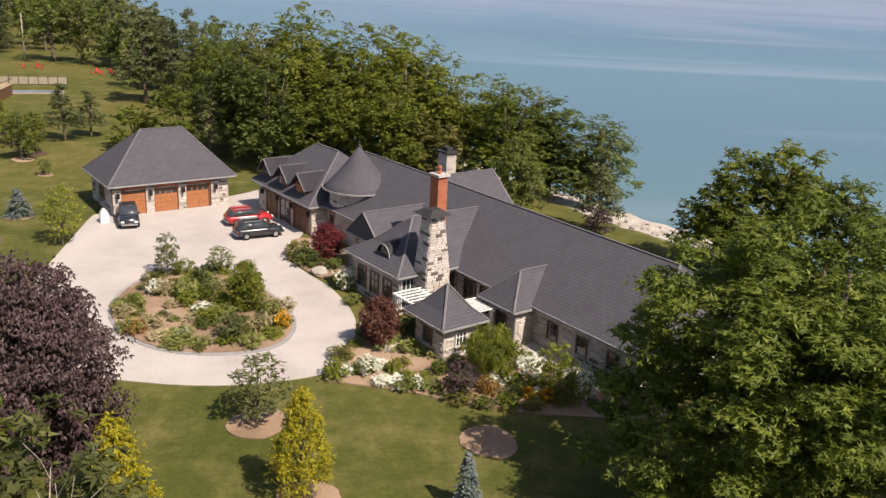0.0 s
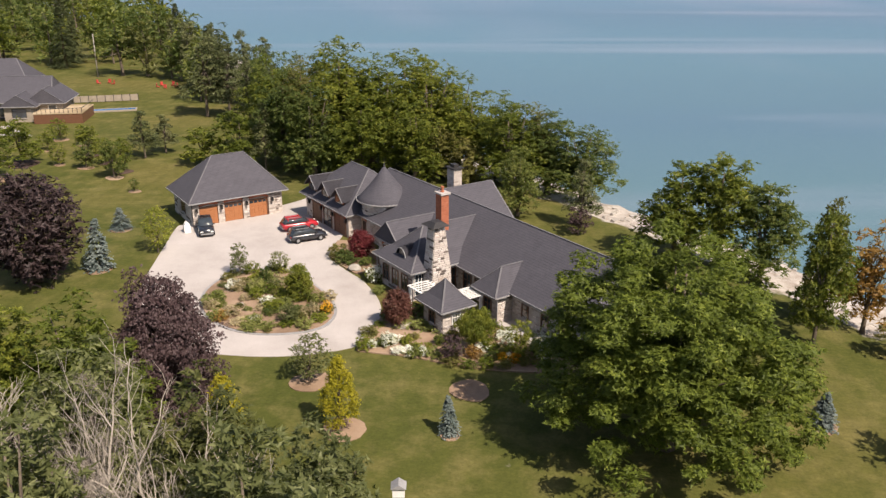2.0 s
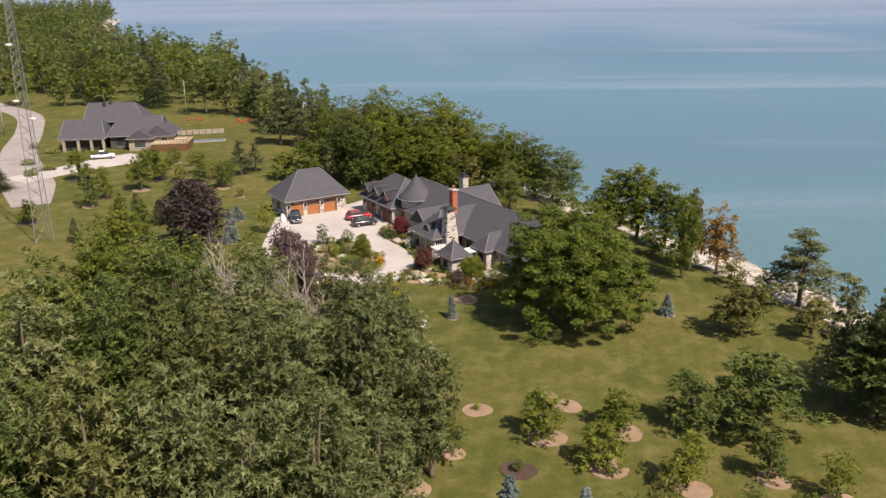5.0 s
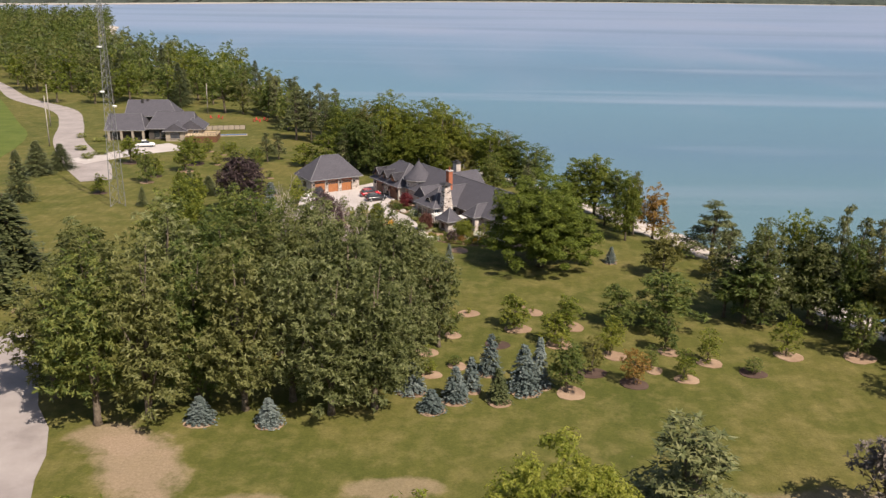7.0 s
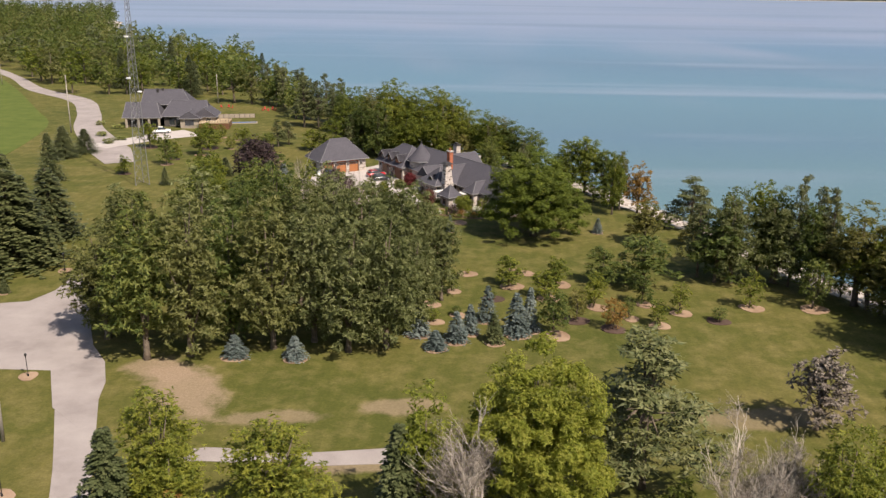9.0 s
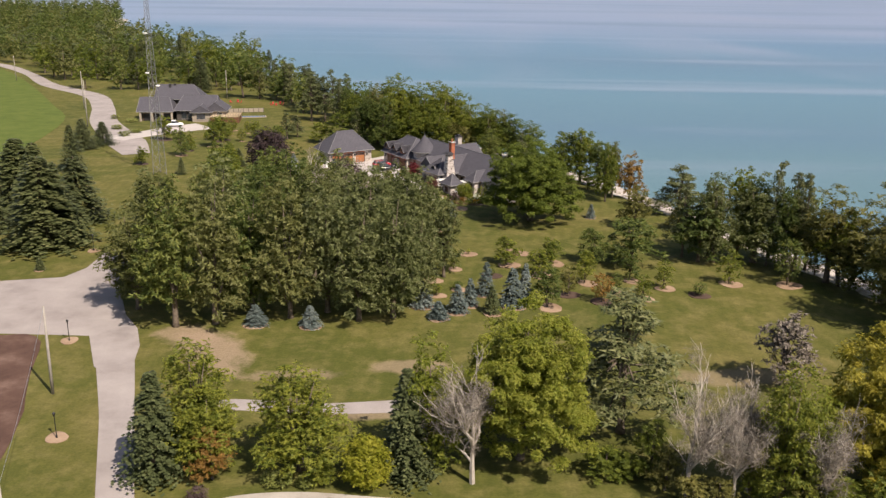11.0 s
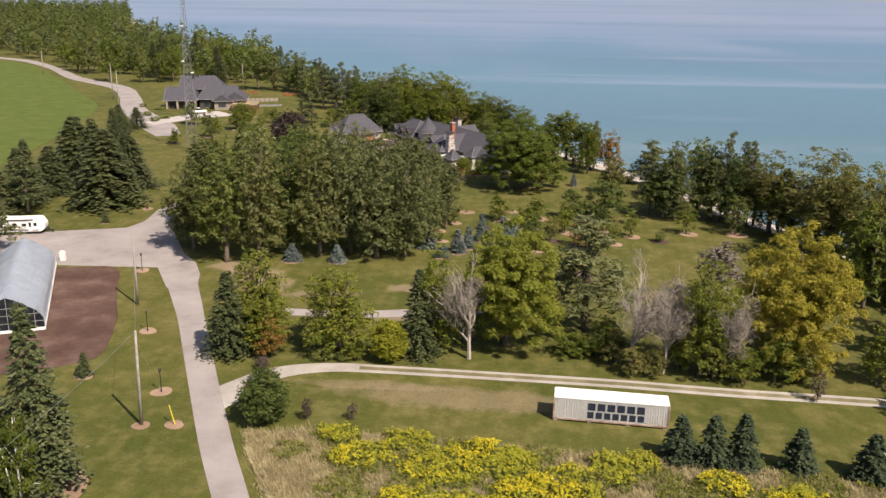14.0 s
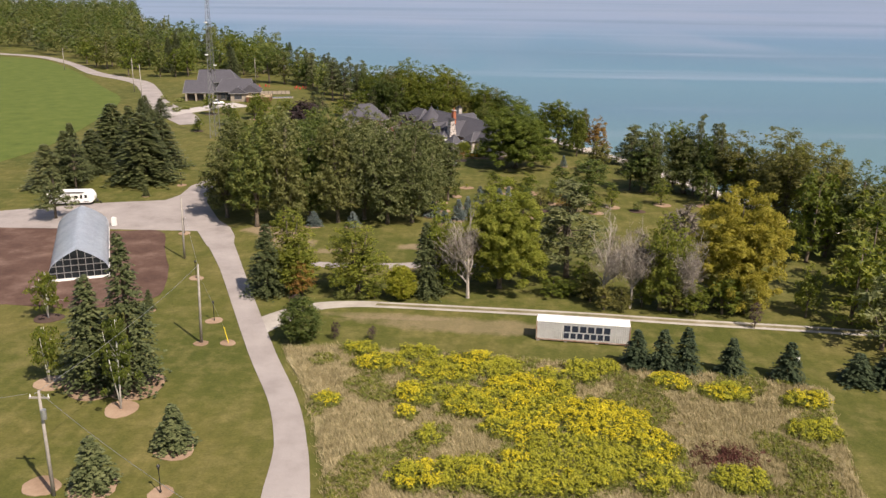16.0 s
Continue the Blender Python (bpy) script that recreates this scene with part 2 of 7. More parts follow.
M = {
    "split_stone": make_single_stone(),
    "lawn": make_lawn(),
    "water": make_water(),
    "asphalt": make_gravel("old_asphalt", (0.232, 0.204, 0.197), (0.300, 0.267, 0.257), (0.348, 0.313, 0.300)),
    "gravel": make_gravel("pale_gravel", (0.255, 0.228, 0.200), (0.360, 0.330, 0.298), (0.450, 0.418, 0.382)),
    "concrete": make_gravel("warm_concrete", (0.360, 0.325, 0.306), (0.430, 0.393, 0.376), (0.480, 0.442, 0.425)),
    "worn": make_gravel("worn_grass", (0.090, 0.088, 0.035), (0.165, 0.145, 0.080), (0.30, 0.26, 0.19)),
    "mulch": make_gravel("bark_mulch", (0.17, 0.108, 0.07), (0.285, 0.195, 0.135), (0.385, 0.28, 0.20)),
    "dark_mulch": make_gravel("dark_mulch", (0.05, 0.032, 0.026), (0.08, 0.052, 0.042), (0.12, 0.08, 0.065)),
    "soil": make_gravel("tilled_soil", (0.060, 0.033, 0.026), (0.100, 0.058, 0.045), (0.185, 0.122, 0.098)),
    "bare": make_gravel("bare_earth", (0.26, 0.19, 0.11), (0.40, 0.31, 0.20), (0.56, 0.45, 0.33)),
    "stone": make_stone_wall("fieldstone", (0.30, 0.26, 0.24), (0.46, 0.41, 0.38), (0.54, 0.49, 0.46)),
    "brick": make_stone_wall("red_brick", (0.26, 0.085, 0.05), (0.38, 0.13, 0.075), (0.45, 0.19, 0.12), 4.5, 12.0),
    "roof": make_shingle("slate_roof", (0.070, 0.067, 0.080), (0.080, 0.077, 0.091), 6.2),
    "roof_cap": rough_paint("ridge_metal", (0.125, 0.12, 0.13), (0.17, 0.165, 0.175), 2.0, 0.6),
    "gutter": rough_paint("gutter_paint", (0.24, 0.235, 0.24), (0.32, 0.315, 0.32), 2.0, 0.45),
    "dark_trim": rough_paint("dark_trim", (0.028, 0.026, 0.027), (0.045, 0.042, 0.042), 2.0, 0.5),
    "white": rough_paint("white_paint", (0.72, 0.71, 0.69), (0.82, 0.81, 0.79), 1.5, 0.55),
    "door_wood": make_wood("stained_door", (0.28, 0.105, 0.042), (0.40, 0.17, 0.075)),
    "dark_wood": make_wood("dark_door", (0.10, 0.045, 0.025), (0.17, 0.08, 0.045)),
    "glass": make_glass("window_glass"),
    "bark": rough_paint("bark", (0.085, 0.065, 0.048), (0.16, 0.13, 0.10), 2.5, 0.95, 0, 0.5, 14),
    "pale_bark": rough_paint("pale_bark", (0.30, 0.26, 0.22), (0.46, 0.41, 0.36), 1.5, 0.9, 0, 0.4, 10),
    "birch_bark": rough_paint("birch_bark", (0.52, 0.50, 0.46), (0.72, 0.70, 0.66), 3.0, 0.8, 0, 0.3, 10),
    "steel": rough_paint("galvanised_steel", (0.34, 0.35, 0.36), (0.46, 0.47, 0.48), 2.0, 0.45, 0.7, 0.05),
    "black": rough_paint("black_metal", (0.012, 0.012, 0.013), (0.022, 0.022, 0.023), 2.0, 0.4),
    "pole_wood": rough_paint("weathered_pole", (0.24, 0.215, 0.19), (0.36, 0.33, 0.30), 1.2, 0.9),
}
LEAF = {
    "walnut": leaf_paint("leaf_walnut", (0.058, 0.080, 0.014), (0.132, 0.168, 0.028), (0.262, 0.288, 0.056), 0.42, k=1.18),
    "stem": leaf_paint("goldenrod_stem", (0.105, 0.125, 0.024), (0.185, 0.195, 0.035), (0.29, 0.275, 0.05), 0.3),
    "dark_spruce": leaf_paint("needle_dark", (0.022, 0.036, 0.020), (0.048, 0.066, 0.034), (0.095, 0.118, 0.060), 0.1),
    "twig": leaf_paint("bare_twigs", (0.085, 0.070, 0.058), (0.155, 0.130, 0.110), (0.25, 0.22, 0.19), 0.05, 0.9),
    "green": leaf_paint("leaf_green", (0.049, 0.068, 0.012), (0.111, 0.136, 0.022), (0.219, 0.224, 0.038), k=1.22),
    "dark": leaf_paint("leaf_dark", (0.035, 0.055, 0.016), (0.078, 0.102, 0.026), (0.157, 0.168, 0.047), k=1.42),
    "olive": leaf_paint("leaf_olive", (0.068, 0.070, 0.021), (0.140, 0.135, 0.039), (0.235, 0.212, 0.069), k=1.18),
    "grey": leaf_paint("leaf_grey_green", (0.050, 0.062, 0.022), (0.112, 0.126, 0.048), (0.205, 0.214, 0.100), k=1.32),
    "poplar": leaf_paint("leaf_poplar", (0.046, 0.056, 0.018), (0.104, 0.114, 0.036), (0.190, 0.192, 0.072), k=1.15),
    "bright": leaf_paint("leaf_bright", (0.072, 0.098, 0.013), (0.156, 0.180, 0.024), (0.260, 0.262, 0.050), k=1.25),
    "lime": leaf_paint("leaf_lime", (0.13, 0.155, 0.014), (0.25, 0.26, 0.025), (0.38, 0.36, 0.05)),
    "gold": leaf_paint("leaf_gold", (0.165, 0.160, 0.024), (0.305, 0.272, 0.038), (0.430, 0.366, 0.066)),
    "yellow": leaf_paint("leaf_yellow", (0.22, 0.21, 0.015), (0.42, 0.37, 0.03), (0.58, 0.50, 0.07)),
    "rust": leaf_paint("leaf_rust", (0.12, 0.065, 0.018), (0.22, 0.125, 0.035), (0.30, 0.19, 0.06), k=1.30),
    "copper": leaf_paint("leaf_copper", (0.022, 0.013, 0.014), (0.050, 0.031, 0.032), (0.102, 0.070, 0.070), 0.10, k=0.62),
    "purple": leaf_paint("leaf_purple", (0.028, 0.016, 0.018), (0.062, 0.037, 0.040), (0.125, 0.085, 0.088), 0.15),
    "red": leaf_paint("leaf_red", (0.09, 0.016, 0.022), (0.19, 0.035, 0.042), (0.30, 0.075, 0.08)),
    "maroon": leaf_paint("leaf_maroon", (0.065, 0.024, 0.020), (0.13, 0.050, 0.040), (0.21, 0.10, 0.08)),
    "spruce": leaf_paint("needle_green", (0.044, 0.058, 0.022), (0.090, 0.108, 0.045), (0.167, 0.183, 0.081), 0.12, k=0.85),
    "blue": leaf_paint("needle_blue", (0.052, 0.072, 0.068), (0.110, 0.140, 0.132), (0.200, 0.235, 0.225), 0.10),
    "pine": leaf_paint("needle_pine", (0.053, 0.067, 0.025), (0.111, 0.128, 0.050), (0.197, 0.201, 0.088), 0.15, k=0.92),
    "straw": leaf_paint("dry_grass", (0.20, 0.165, 0.085), (0.35, 0.29, 0.165), (0.52, 0.435, 0.27), 0.2),
    "weed": leaf_paint("weed_green", (0.10, 0.125, 0.030), (0.17, 0.19, 0.05), (0.25, 0.26, 0.08), 0.2),
    "goldenrod": leaf_paint("goldenrod_flower", (0.28, 0.27, 0.026), (0.48, 0.42, 0.026), (0.66, 0.54, 0.030), 0.2),
    "budding": leaf_paint("goldenrod_bud", (0.175, 0.190, 0.018), (0.285, 0.290, 0.026), (0.410, 0.385, 0.038), 0.2),
    "white": leaf_paint("white_flower", (0.50, 0.52, 0.42), (0.72, 0.72, 0.66), (0.85, 0.85, 0.80), 0.2),
    "orange": leaf_paint("orange_flower", (0.45, 0.19, 0.010), (0.62, 0.30, 0.015), (0.72, 0.42, 0.04), 0.2),
}


# ---- building helpers ----
def thing(name, label="", category="", group="", kind="", at=None):
    ob = new(name)
    ob.empty_display_size = 0.5
    if at is not None:
        ob.matrix_basis = at
    return tagged(ob, label, category, group, kind)


def from_lists(name, verts, faces, material, smooth=False):
    me = bpy.data.meshes.new(name)
    me.from_pydata([tuple(v) for v in verts], [], [tuple(f) for f in faces])
    me.materials.append(material)
    if smooth:
        me.polygons.foreach_set("use_smooth", [True] * len(me.polygons))
    me.update()
    return me


def part(name, bm, material, parent, label="", smooth=False):
    """Links a bmesh, or a finished mesh, as one mesh object under a thing or a part."""
    if isinstance(bm, bmesh.types.BMesh):
        me = bpy.data.meshes.new(name)
        bmesh.ops.recalc_face_normals(bm, faces=bm.faces[:])
        bm.to_mesh(me)
        bm.free()
        me.materials.append(material)
        if smooth:
            me.polygons.foreach_set("use_smooth", [True] * len(me.polygons))
    else:
        me = bm
    ob = new(name, me)
    ob.parent = parent
    return tagged(ob, label)


def single(name, bm, material, label, category, group="", kind="", smooth=False):
    ob = part(name, bm, material, None, "", smooth)
    return tagged(ob, label, category, group, kind)


def add_box(bm, x0, x1, y0, y1, z0, z1, f=None):
    """A box between two corners, bent by f(x, y, z) if given."""
    f = f or (lambda x, y, z: (x, y, z))
    v = [bm.verts.new(f(x, y, z)) for z in (z0, z1) for y in (y0, y1) for x in (x0, x1)]
    for q in ((0, 2, 3, 1), (4, 5, 7, 6), (0, 1, 5, 4), (2, 6, 7, 3), (0, 4, 6, 2), (1, 3, 7, 5)):
        bm.faces.new([v[i] for i in q])
    return v


def boxes(*list_of, f=None):
    bm = bmesh.new()
    for b in list_of:
        add_box(bm, *b, f=f)
    return bm


def add_tube(bm, points, radii, sides=6, cap=True):
    """A round bar through the points, one radius a point."""
    rings = []
    pts = [Vector(p) for p in points]
    for i, p in enumerate(pts):
        d = (pts[min(i + 1, len(pts) - 1)] - pts[max(i - 1, 0)]).normalized()
        a = d.orthogonal().normalized()
        c = d.cross(a)
        rings.append([bm.verts.new(p + radii[i] * (math.cos(k * math.tau / sides) * a + math.sin(k * math.tau / sides) * c)) for k in range(sides)])
    for r, s in zip(rings, rings[1:]):
        for k in range(sides):
            bm.faces.new((r[k], r[(k + 1) % sides], s[(k + 1) % sides], s[k]))
    if cap:
        bm.faces.new(rings[0][::-1])
        bm.faces.new(rings[-1])


def tube(points, radii, sides=6):
    bm = bmesh.new()
    add_tube(bm, points, radii, sides)
    return bm


def smooth_line(points, n=6):
    """A Catmull-Rom line through plan points."""
    p = [np.array(q, float) for q in points]
    p = [2 * p[0] - p[1]] + p + [2 * p[-1] - p[-2]]
    out = []
    for a, b, c, d in zip(p, p[1:], p[2:], p[3:]):
        for k in range(n):
            s = k / n
            out.append(0.5 * (2 * b + (c - a) * s + (2 * a - 5 * b + 4 * c - d) * s * s + (3 * b - a - 3 * c + d) * s**3))
    return out + [p[-2]]


def slab(points, z, closed_n=0, thick=0.3, wobble=0.0, seed=0):
    """A flat plate with the given outline and a skirt below it."""
    pts = [tuple(p) for p in points]
    if closed_n:
        ring = pts[-1:] + pts + pts[:2]
        line = smooth_line(ring, closed_n)
        pts = [tuple(p) for p in line[closed_n:-2 * closed_n]]
    rng = random.Random(seed)
    if wobble:
        pts = [(x + rng.uniform(-wobble, wobble), y + rng.uniform(-wobble, wobble)) for x, y in pts]
    bm = bmesh.new()
    top = [bm.verts.new((x, y, z)) for x, y in pts]
    low = [bm.verts.new((x, y, z - thick)) for x, y in pts]
    bm.faces.new(top)
    n = len(top)
    for i in range(n):
        bm.faces.new((top[i], low[i], low[(i + 1) % n], top[(i + 1) % n]))
    bmesh.ops.triangulate(bm, faces=bm.faces[:])
    return bm


def strip(points, width, z, n=6, thick=0.3):
    """A ribbon of road along a plan line, of one width or one width a point."""
    line = smooth_line(points, n)
    if isinstance(width, (int, float)):
        width = [width] * len(points)
    w = np.interp(np.linspace(0, len(points) - 1, len(line)), range(len(points)), width)
    bm = bmesh.new()
    rows = []
    for i, p in enumerate(line):
        d = line[min(i + 1, len(line) - 1)] - line[max(i - 1, 0)]
        d = d / np.linalg.norm(d)
        o = np.array((-d[1], d[0])) * w[i] / 2
        rows.append([bm.verts.new((*q, zz)) for q, zz in ((p + o, z - thick), (p + o, z), (p - o, z), (p - o, z - thick))])
    for r, s in zip(rows, rows[1:]):
        for k in range(3):
            bm.faces.new((r[k], s[k], s[k + 1], r[k + 1]))
    return bm


# ---- ground, lake, roads ----
WATERLINE = [(-2600, 1900), (-965, 1980), (-800, 1700), (-540, 1290), (-385, 1065), (-300, 800), (-245, 670), (-180.8, 558.7), (-113.4, 488), (-67.7, 404.9), (-37.5, 334.9), (-10.2, 278.6), (17, 244.7), (41, 207.5), (49.5, 189.1), (57.8, 172), (63.8, 155.6), (70.2, 137.3), (77.5, 121.9), (85.6, 101.5), (96.8, 65.1), (109.5, 13), (125, -40), (160, -140), (260, -400)]


def shore_distance(x, y):
    """How far plan points lie inland of the waterline; negative out in the lake."""
    x, y = np.atleast_1d(np.asarray(x, float)), np.atleast_1d(np.asarray(y, float))
    best, sign = np.full(x.shape, 1e9), np.ones(x.shape)
    for (ax, ay), (bx, by) in zip(WATERLINE, WATERLINE[1:]):
        dx, dy = bx - ax, by - ay
        s = np.clip(((x - ax) * dx + (y - ay) * dy) / (dx * dx + dy * dy), 0, 1)
        ex, ey = x - ax - s * dx, y - ay - s * dy
        far = np.hypot(ex, ey)
        side = np.where(dx * ey - dy * ex > 0, -1.0, 1.0)
        sign = np.where(far < best, side, sign)
        best = np.minimum(far, best)
    return best * sign


def ground_height(x, y):
    d = shore_distance(x, y)
    return np.interp(d, [-60, -8, 0, 4, 9, 12.5, 14], [-9, -4.2, -3.0, -2.3, -1.3, -0.25, 0.0])


def gz(x, y):
    return float(ground_height(x, y)[0])


def build_ground():
    xs = np.concatenate([[-3000, -1600, -900], np.arange(-600, -130, 10), np.arange(-130, 150, 2.5), [180, 300, 900, 3000]])
    ys = np.concatenate([[-3000, -1000, -300], np.arange(-80, 330, 2.5), np.arange(330, 1400, 10), [1600, 2000]])
    gx, gy = np.meshgrid(xs, ys)
    z = ground_height(gx.ravel(), gy.ravel())
    d = shore_distance(gx.ravel(), gy.ravel())
    ripple = np.array([noise.noise((x * 0.23, y * 0.23, 3.0)) for x, y in zip(gx.ravel(), gy.ravel())])
    z = z + np.where((d > -2) & (d < 12), ripple * 0.55, 0.0)
    n = len(xs)
    verts = np.stack([gx.ravel(), gy.ravel(), z], 1)
    faces = [(j * n + i, j * n + i + 1, (j + 1) * n + i + 1, (j + 1) * n + i) for j in range(len(ys) - 1) for i in range(n - 1)]
    ob = new("ground", from_lists("ground", verts, faces, M["lawn"], True))
    tagged(ob, "mown green lawn with drier patches, falling to a pale limestone shore", "ground", kind="structure")


build_ground()
bm = bmesh.new()
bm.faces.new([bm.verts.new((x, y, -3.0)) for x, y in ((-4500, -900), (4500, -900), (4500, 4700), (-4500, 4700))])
single("water", bm, M["water"], "calm turquoise lake with cloud reflections and pale sheen streaks in its colour", "lake", kind="structure")

single("road", strip([(-9.8, -67.1), (-13.0, -11.8), (-14.3, 4.4), (-14.9, 11.0), (-15.9, 18.7), (-18.4, 28.2), (-23.3, 40.8), (-30.2, 60.0), (-35.2, 74.1), (-40.2, 87.3)],
                     [3.1, 3.6, 4.8, 4.3, 3.3, 3.2, 3.3, 3.4, 3.6, 4.5], 0.05), M["asphalt"], "narrow pale grey asphalt lane between lawns", "road", kind="structure")
single("pavement", slab([(-90.3, 107.6), (-73.0, 115.2), (-59.9, 118.5), (-58.1, 123.3), (-58.3, 131.8), (-56.6, 137.9), (-51.5, 144.8), (-48.7, 141.1), (-51.4, 132.7), (-52.1, 124.1), (-50.9, 117.5),
                         (-44.6, 103.2), (-41.2, 98.2), (-39.0, 92.6), (-37.9, 87.0), (-37.4, 81.3), (-42.4, 86.1), (-46.7, 95.5), (-63.3, 95.9), (-87.7, 95.9)], 0.06), M["asphalt"],
       "wide pale asphalt yard where the lanes meet", "pavement", kind="structure")
single("track", strip([(-26.3, 48.4), (-23.2, 53.1), (-19.7, 57.0), (-13.7, 58.6), (-6.0, 58.1), (7.6, 56.7), (20.8, 55.2), (33.5, 53.3), (46.1, 51.8), (62.2, 49.5), (82.7, 46.1)],
                      [4.7, 4.3, 3.1, 2.4, 2.2, 2.2, 2.2, 2.2, 2.2, 2.3, 2.2], 0.046), M["gravel"], "pale gravel farm track between mown verges", "track", kind="structure")
single("grass_strip", strip([(-10.3, 58.5), (-6.0, 58.1), (7.6, 56.7), (20.8, 55.2), (33.5, 53.3), (46.1, 51.8), (62.2, 49.5), (82.7, 46.1)], [0.8, 0.8, 0.8, 0.8, 0.8, 0.8, 0.9, 0.8], 0.075, thick=0.06), M["worn"],
       "worn dry grass between the wheel ruts of the track", "grass", kind="structure")
single("gravel_path", strip([(-26.4, 75.3), (-23.4, 76.8), (-14.3, 76.1), (-5.6, 76.9), (3.1, 77.9), (10.1, 75.5)], [1.2, 2.6, 2.4, 2.9, 2.4, 1.2], 0.05), M["asphalt"],
       "pale gravel path behind the row of trees", "path", kind="structure")
single("soil_bed", slab([(-86.6, 94.8), (-62.9, 94.7), (-53.5, 95.1), (-49.4, 84.8), (-44.7, 71.5), (-42.9, 61.3), (-46.1, 57.8), (-51.6, 55.3), (-63.2, 56.5), (-80.7, 59.4)], 0.05, 4, 0.2, 0.12, 5),
       M["soil"], "freshly tilled reddish brown soil bed", "soil bed", kind="structure")
single("far_lane", strip([(-83.0, 218.9), (-92.3, 236.9), (-111.7, 271.7), (-125.2, 305.9), (-141.5, 337.8), (-173.6, 371.2), (-203.6, 415.8), (-240.0, 458.0), (-282.6, 478.5), (-367.2, 506.1)], [7.2, 11.2, 8.8, 7.7, 8.1, 7.0, 5.2, 7.3, 7.6, 10.7], 0.05),
       M["asphalt"], "pale lane leading past the neighbouring house", "road", kind="structure")
single("far_drive", strip([(-97.4, 240.9), (-89.5, 253.3), (-83.2, 261.3), (-77.3, 266.8)], [8.8, 9.1, 12.0, 13.1], 0.06), M["concrete"], "pale drive in front of the neighbouring house", "driveway", kind="structure")

DRIVE = [(-31.6, 206.4), (-30.2, 209.8), (-19.9, 217.3), (-14.1, 222.9), (-9.7, 214.0), (-10.5, 202.8), (-11.5, 199.6), (-11.1, 196.7), (-8.8, 192.6), (-6.6, 189.2), (-4.7, 184.0), (-4.4, 179.7), (-5.4, 175.6),
         (-6.7, 173.4), (-11.6, 171.9), (-17.3, 172.1), (-23.2, 174.1), (-27.7, 180.6), (-30.4, 190.8)]
single("driveway", slab(DRIVE, 0.05, 4), M["concrete"], "pale concrete driveway looping round a planted island", "driveway", kind="structure")
ISLAND = [(-16.6, 192.8), (-13.2, 190.0), (-10.0, 184.9), (-9.0, 181.2), (-9.8, 178.0), (-12.4, 176.6), (-16.1, 176.6), (-19.4, 178.4), (-22.1, 182.3), (-22.7, 187.2), (-20.9, 191.4)]
single("kerb", slab([(x + (x + 15.8) * 0.045, y + (y - 184) * 0.05) for x, y in ISLAND], 0.10, 5), M["gutter"], "grey paved edging round the planted island", "kerb", kind="structure")
single("garden_island", slab(ISLAND, 0.16, 5), M["mulch"], "planted island of bark mulch in the driveway", "planting bed", kind="structure")
BED = [(-6.2, 173.5), (-5.0, 172.4), (-1.6, 171.6), (2.3, 169.9), (6.2, 168.8), (11.2, 168.2), (14.7, 167.9), (15.0, 174.2), (8.9, 176.6), (2.8, 178.4), (-1.3, 181.5), (-3.9, 184.9), (-4.3, 179.9)]
single("planting_bed", slab(BED, 0.12, 4),
       M["mulch"], "mulched planting bed along the house", "planting bed", kind="structure")
single("planting_bed", slab([(-11.4, 199.1), (-10.9, 196.7), (-8.8, 193.0), (-7.1, 191.6), (-4.7, 195.3), (-6.1, 199.8), (-8.7, 202.0), (-10.7, 202.4)], 0.12, 4), M["mulch"],
       "mulched planting bed by the round tower", "planting bed", kind="structure")


# ---- plants ----
def leaf_cloud(name, clumps, per, size, material, seed, out=0.5, up=0.75, droop=0.0, long=1.4, flat=0.72):
    """Clumps, rows of x, y, z, radius, set with rosettes of narrow leaves near their skins and a loose few between."""
    rng = np.random.default_rng(seed)
    six = 6
    c = np.repeat(np.asarray(clumps, float), max(1, per // six), axis=0)
    n = len(c)
    d = rng.normal(size=(n, 3))
    d[:, 2] += 0.30
    d /= np.linalg.norm(d, axis=1, keepdims=True)
    rad = c[:, 3] * (0.38 + 0.64 * rng.random(n) ** 0.7 + 0.35 * (rng.random(n) < 0.14))
    p = c[:, :3] + d * rad[:, None] * np.array((1, 1, flat))
    p[:, 2] -= droop * rng.random(n) * c[:, 3]
    axis = d * out + np.array((0, 0, up)) + rng.normal(size=(n, 3)) * 0.28
    axis /= np.linalg.norm(axis, axis=1, keepdims=True)
    p, axis = np.repeat(p, six, axis=0), np.repeat(axis, six, axis=0)
    n *= six
    t = np.cross(axis, rng.normal(size=(n, 3)))
    t /= np.linalg.norm(t, axis=1, keepdims=True) + 1e-9
    t += axis * rng.uniform(-0.25, 0.55, n)[:, None]
    t[:, 2] -= droop * 1.6
    t /= np.linalg.norm(t, axis=1, keepdims=True) + 1e-9
    nor = axis + rng.normal(size=(n, 3)) * 0.42
    b = np.cross(nor, t)
    b /= np.linalg.norm(b, axis=1, keepdims=True) + 1e-9
    s = (size * (0.65 + 0.7 * rng.random(n)))[:, None]
    v = np.stack([p + t * s * long * 0.12 + b * s * 0.31, p + t * s * long * 0.12 - b * s * 0.31, p + t * s * long * 1.1], 1).reshape(-1, 3)
    v[:, 2] = np.maximum(v[:, 2], 0.02)
    return triangles(name, v, material)


def triangles(name, v, material):
    n = len(v) // 3
    me = bpy.data.meshes.new(name)
    me.vertices.add(3 * n)
    me.vertices.foreach_set("co", np.asarray(v).ravel())
    me.loops.add(3 * n)
    me.loops.foreach_set("vertex_index", np.arange(3 * n))
    me.polygons.add(n)
    me.polygons.foreach_set("loop_start", np.arange(0, 3 * n, 3))
    me.materials.append(material)
    me.update(calc_edges=True)
    return me


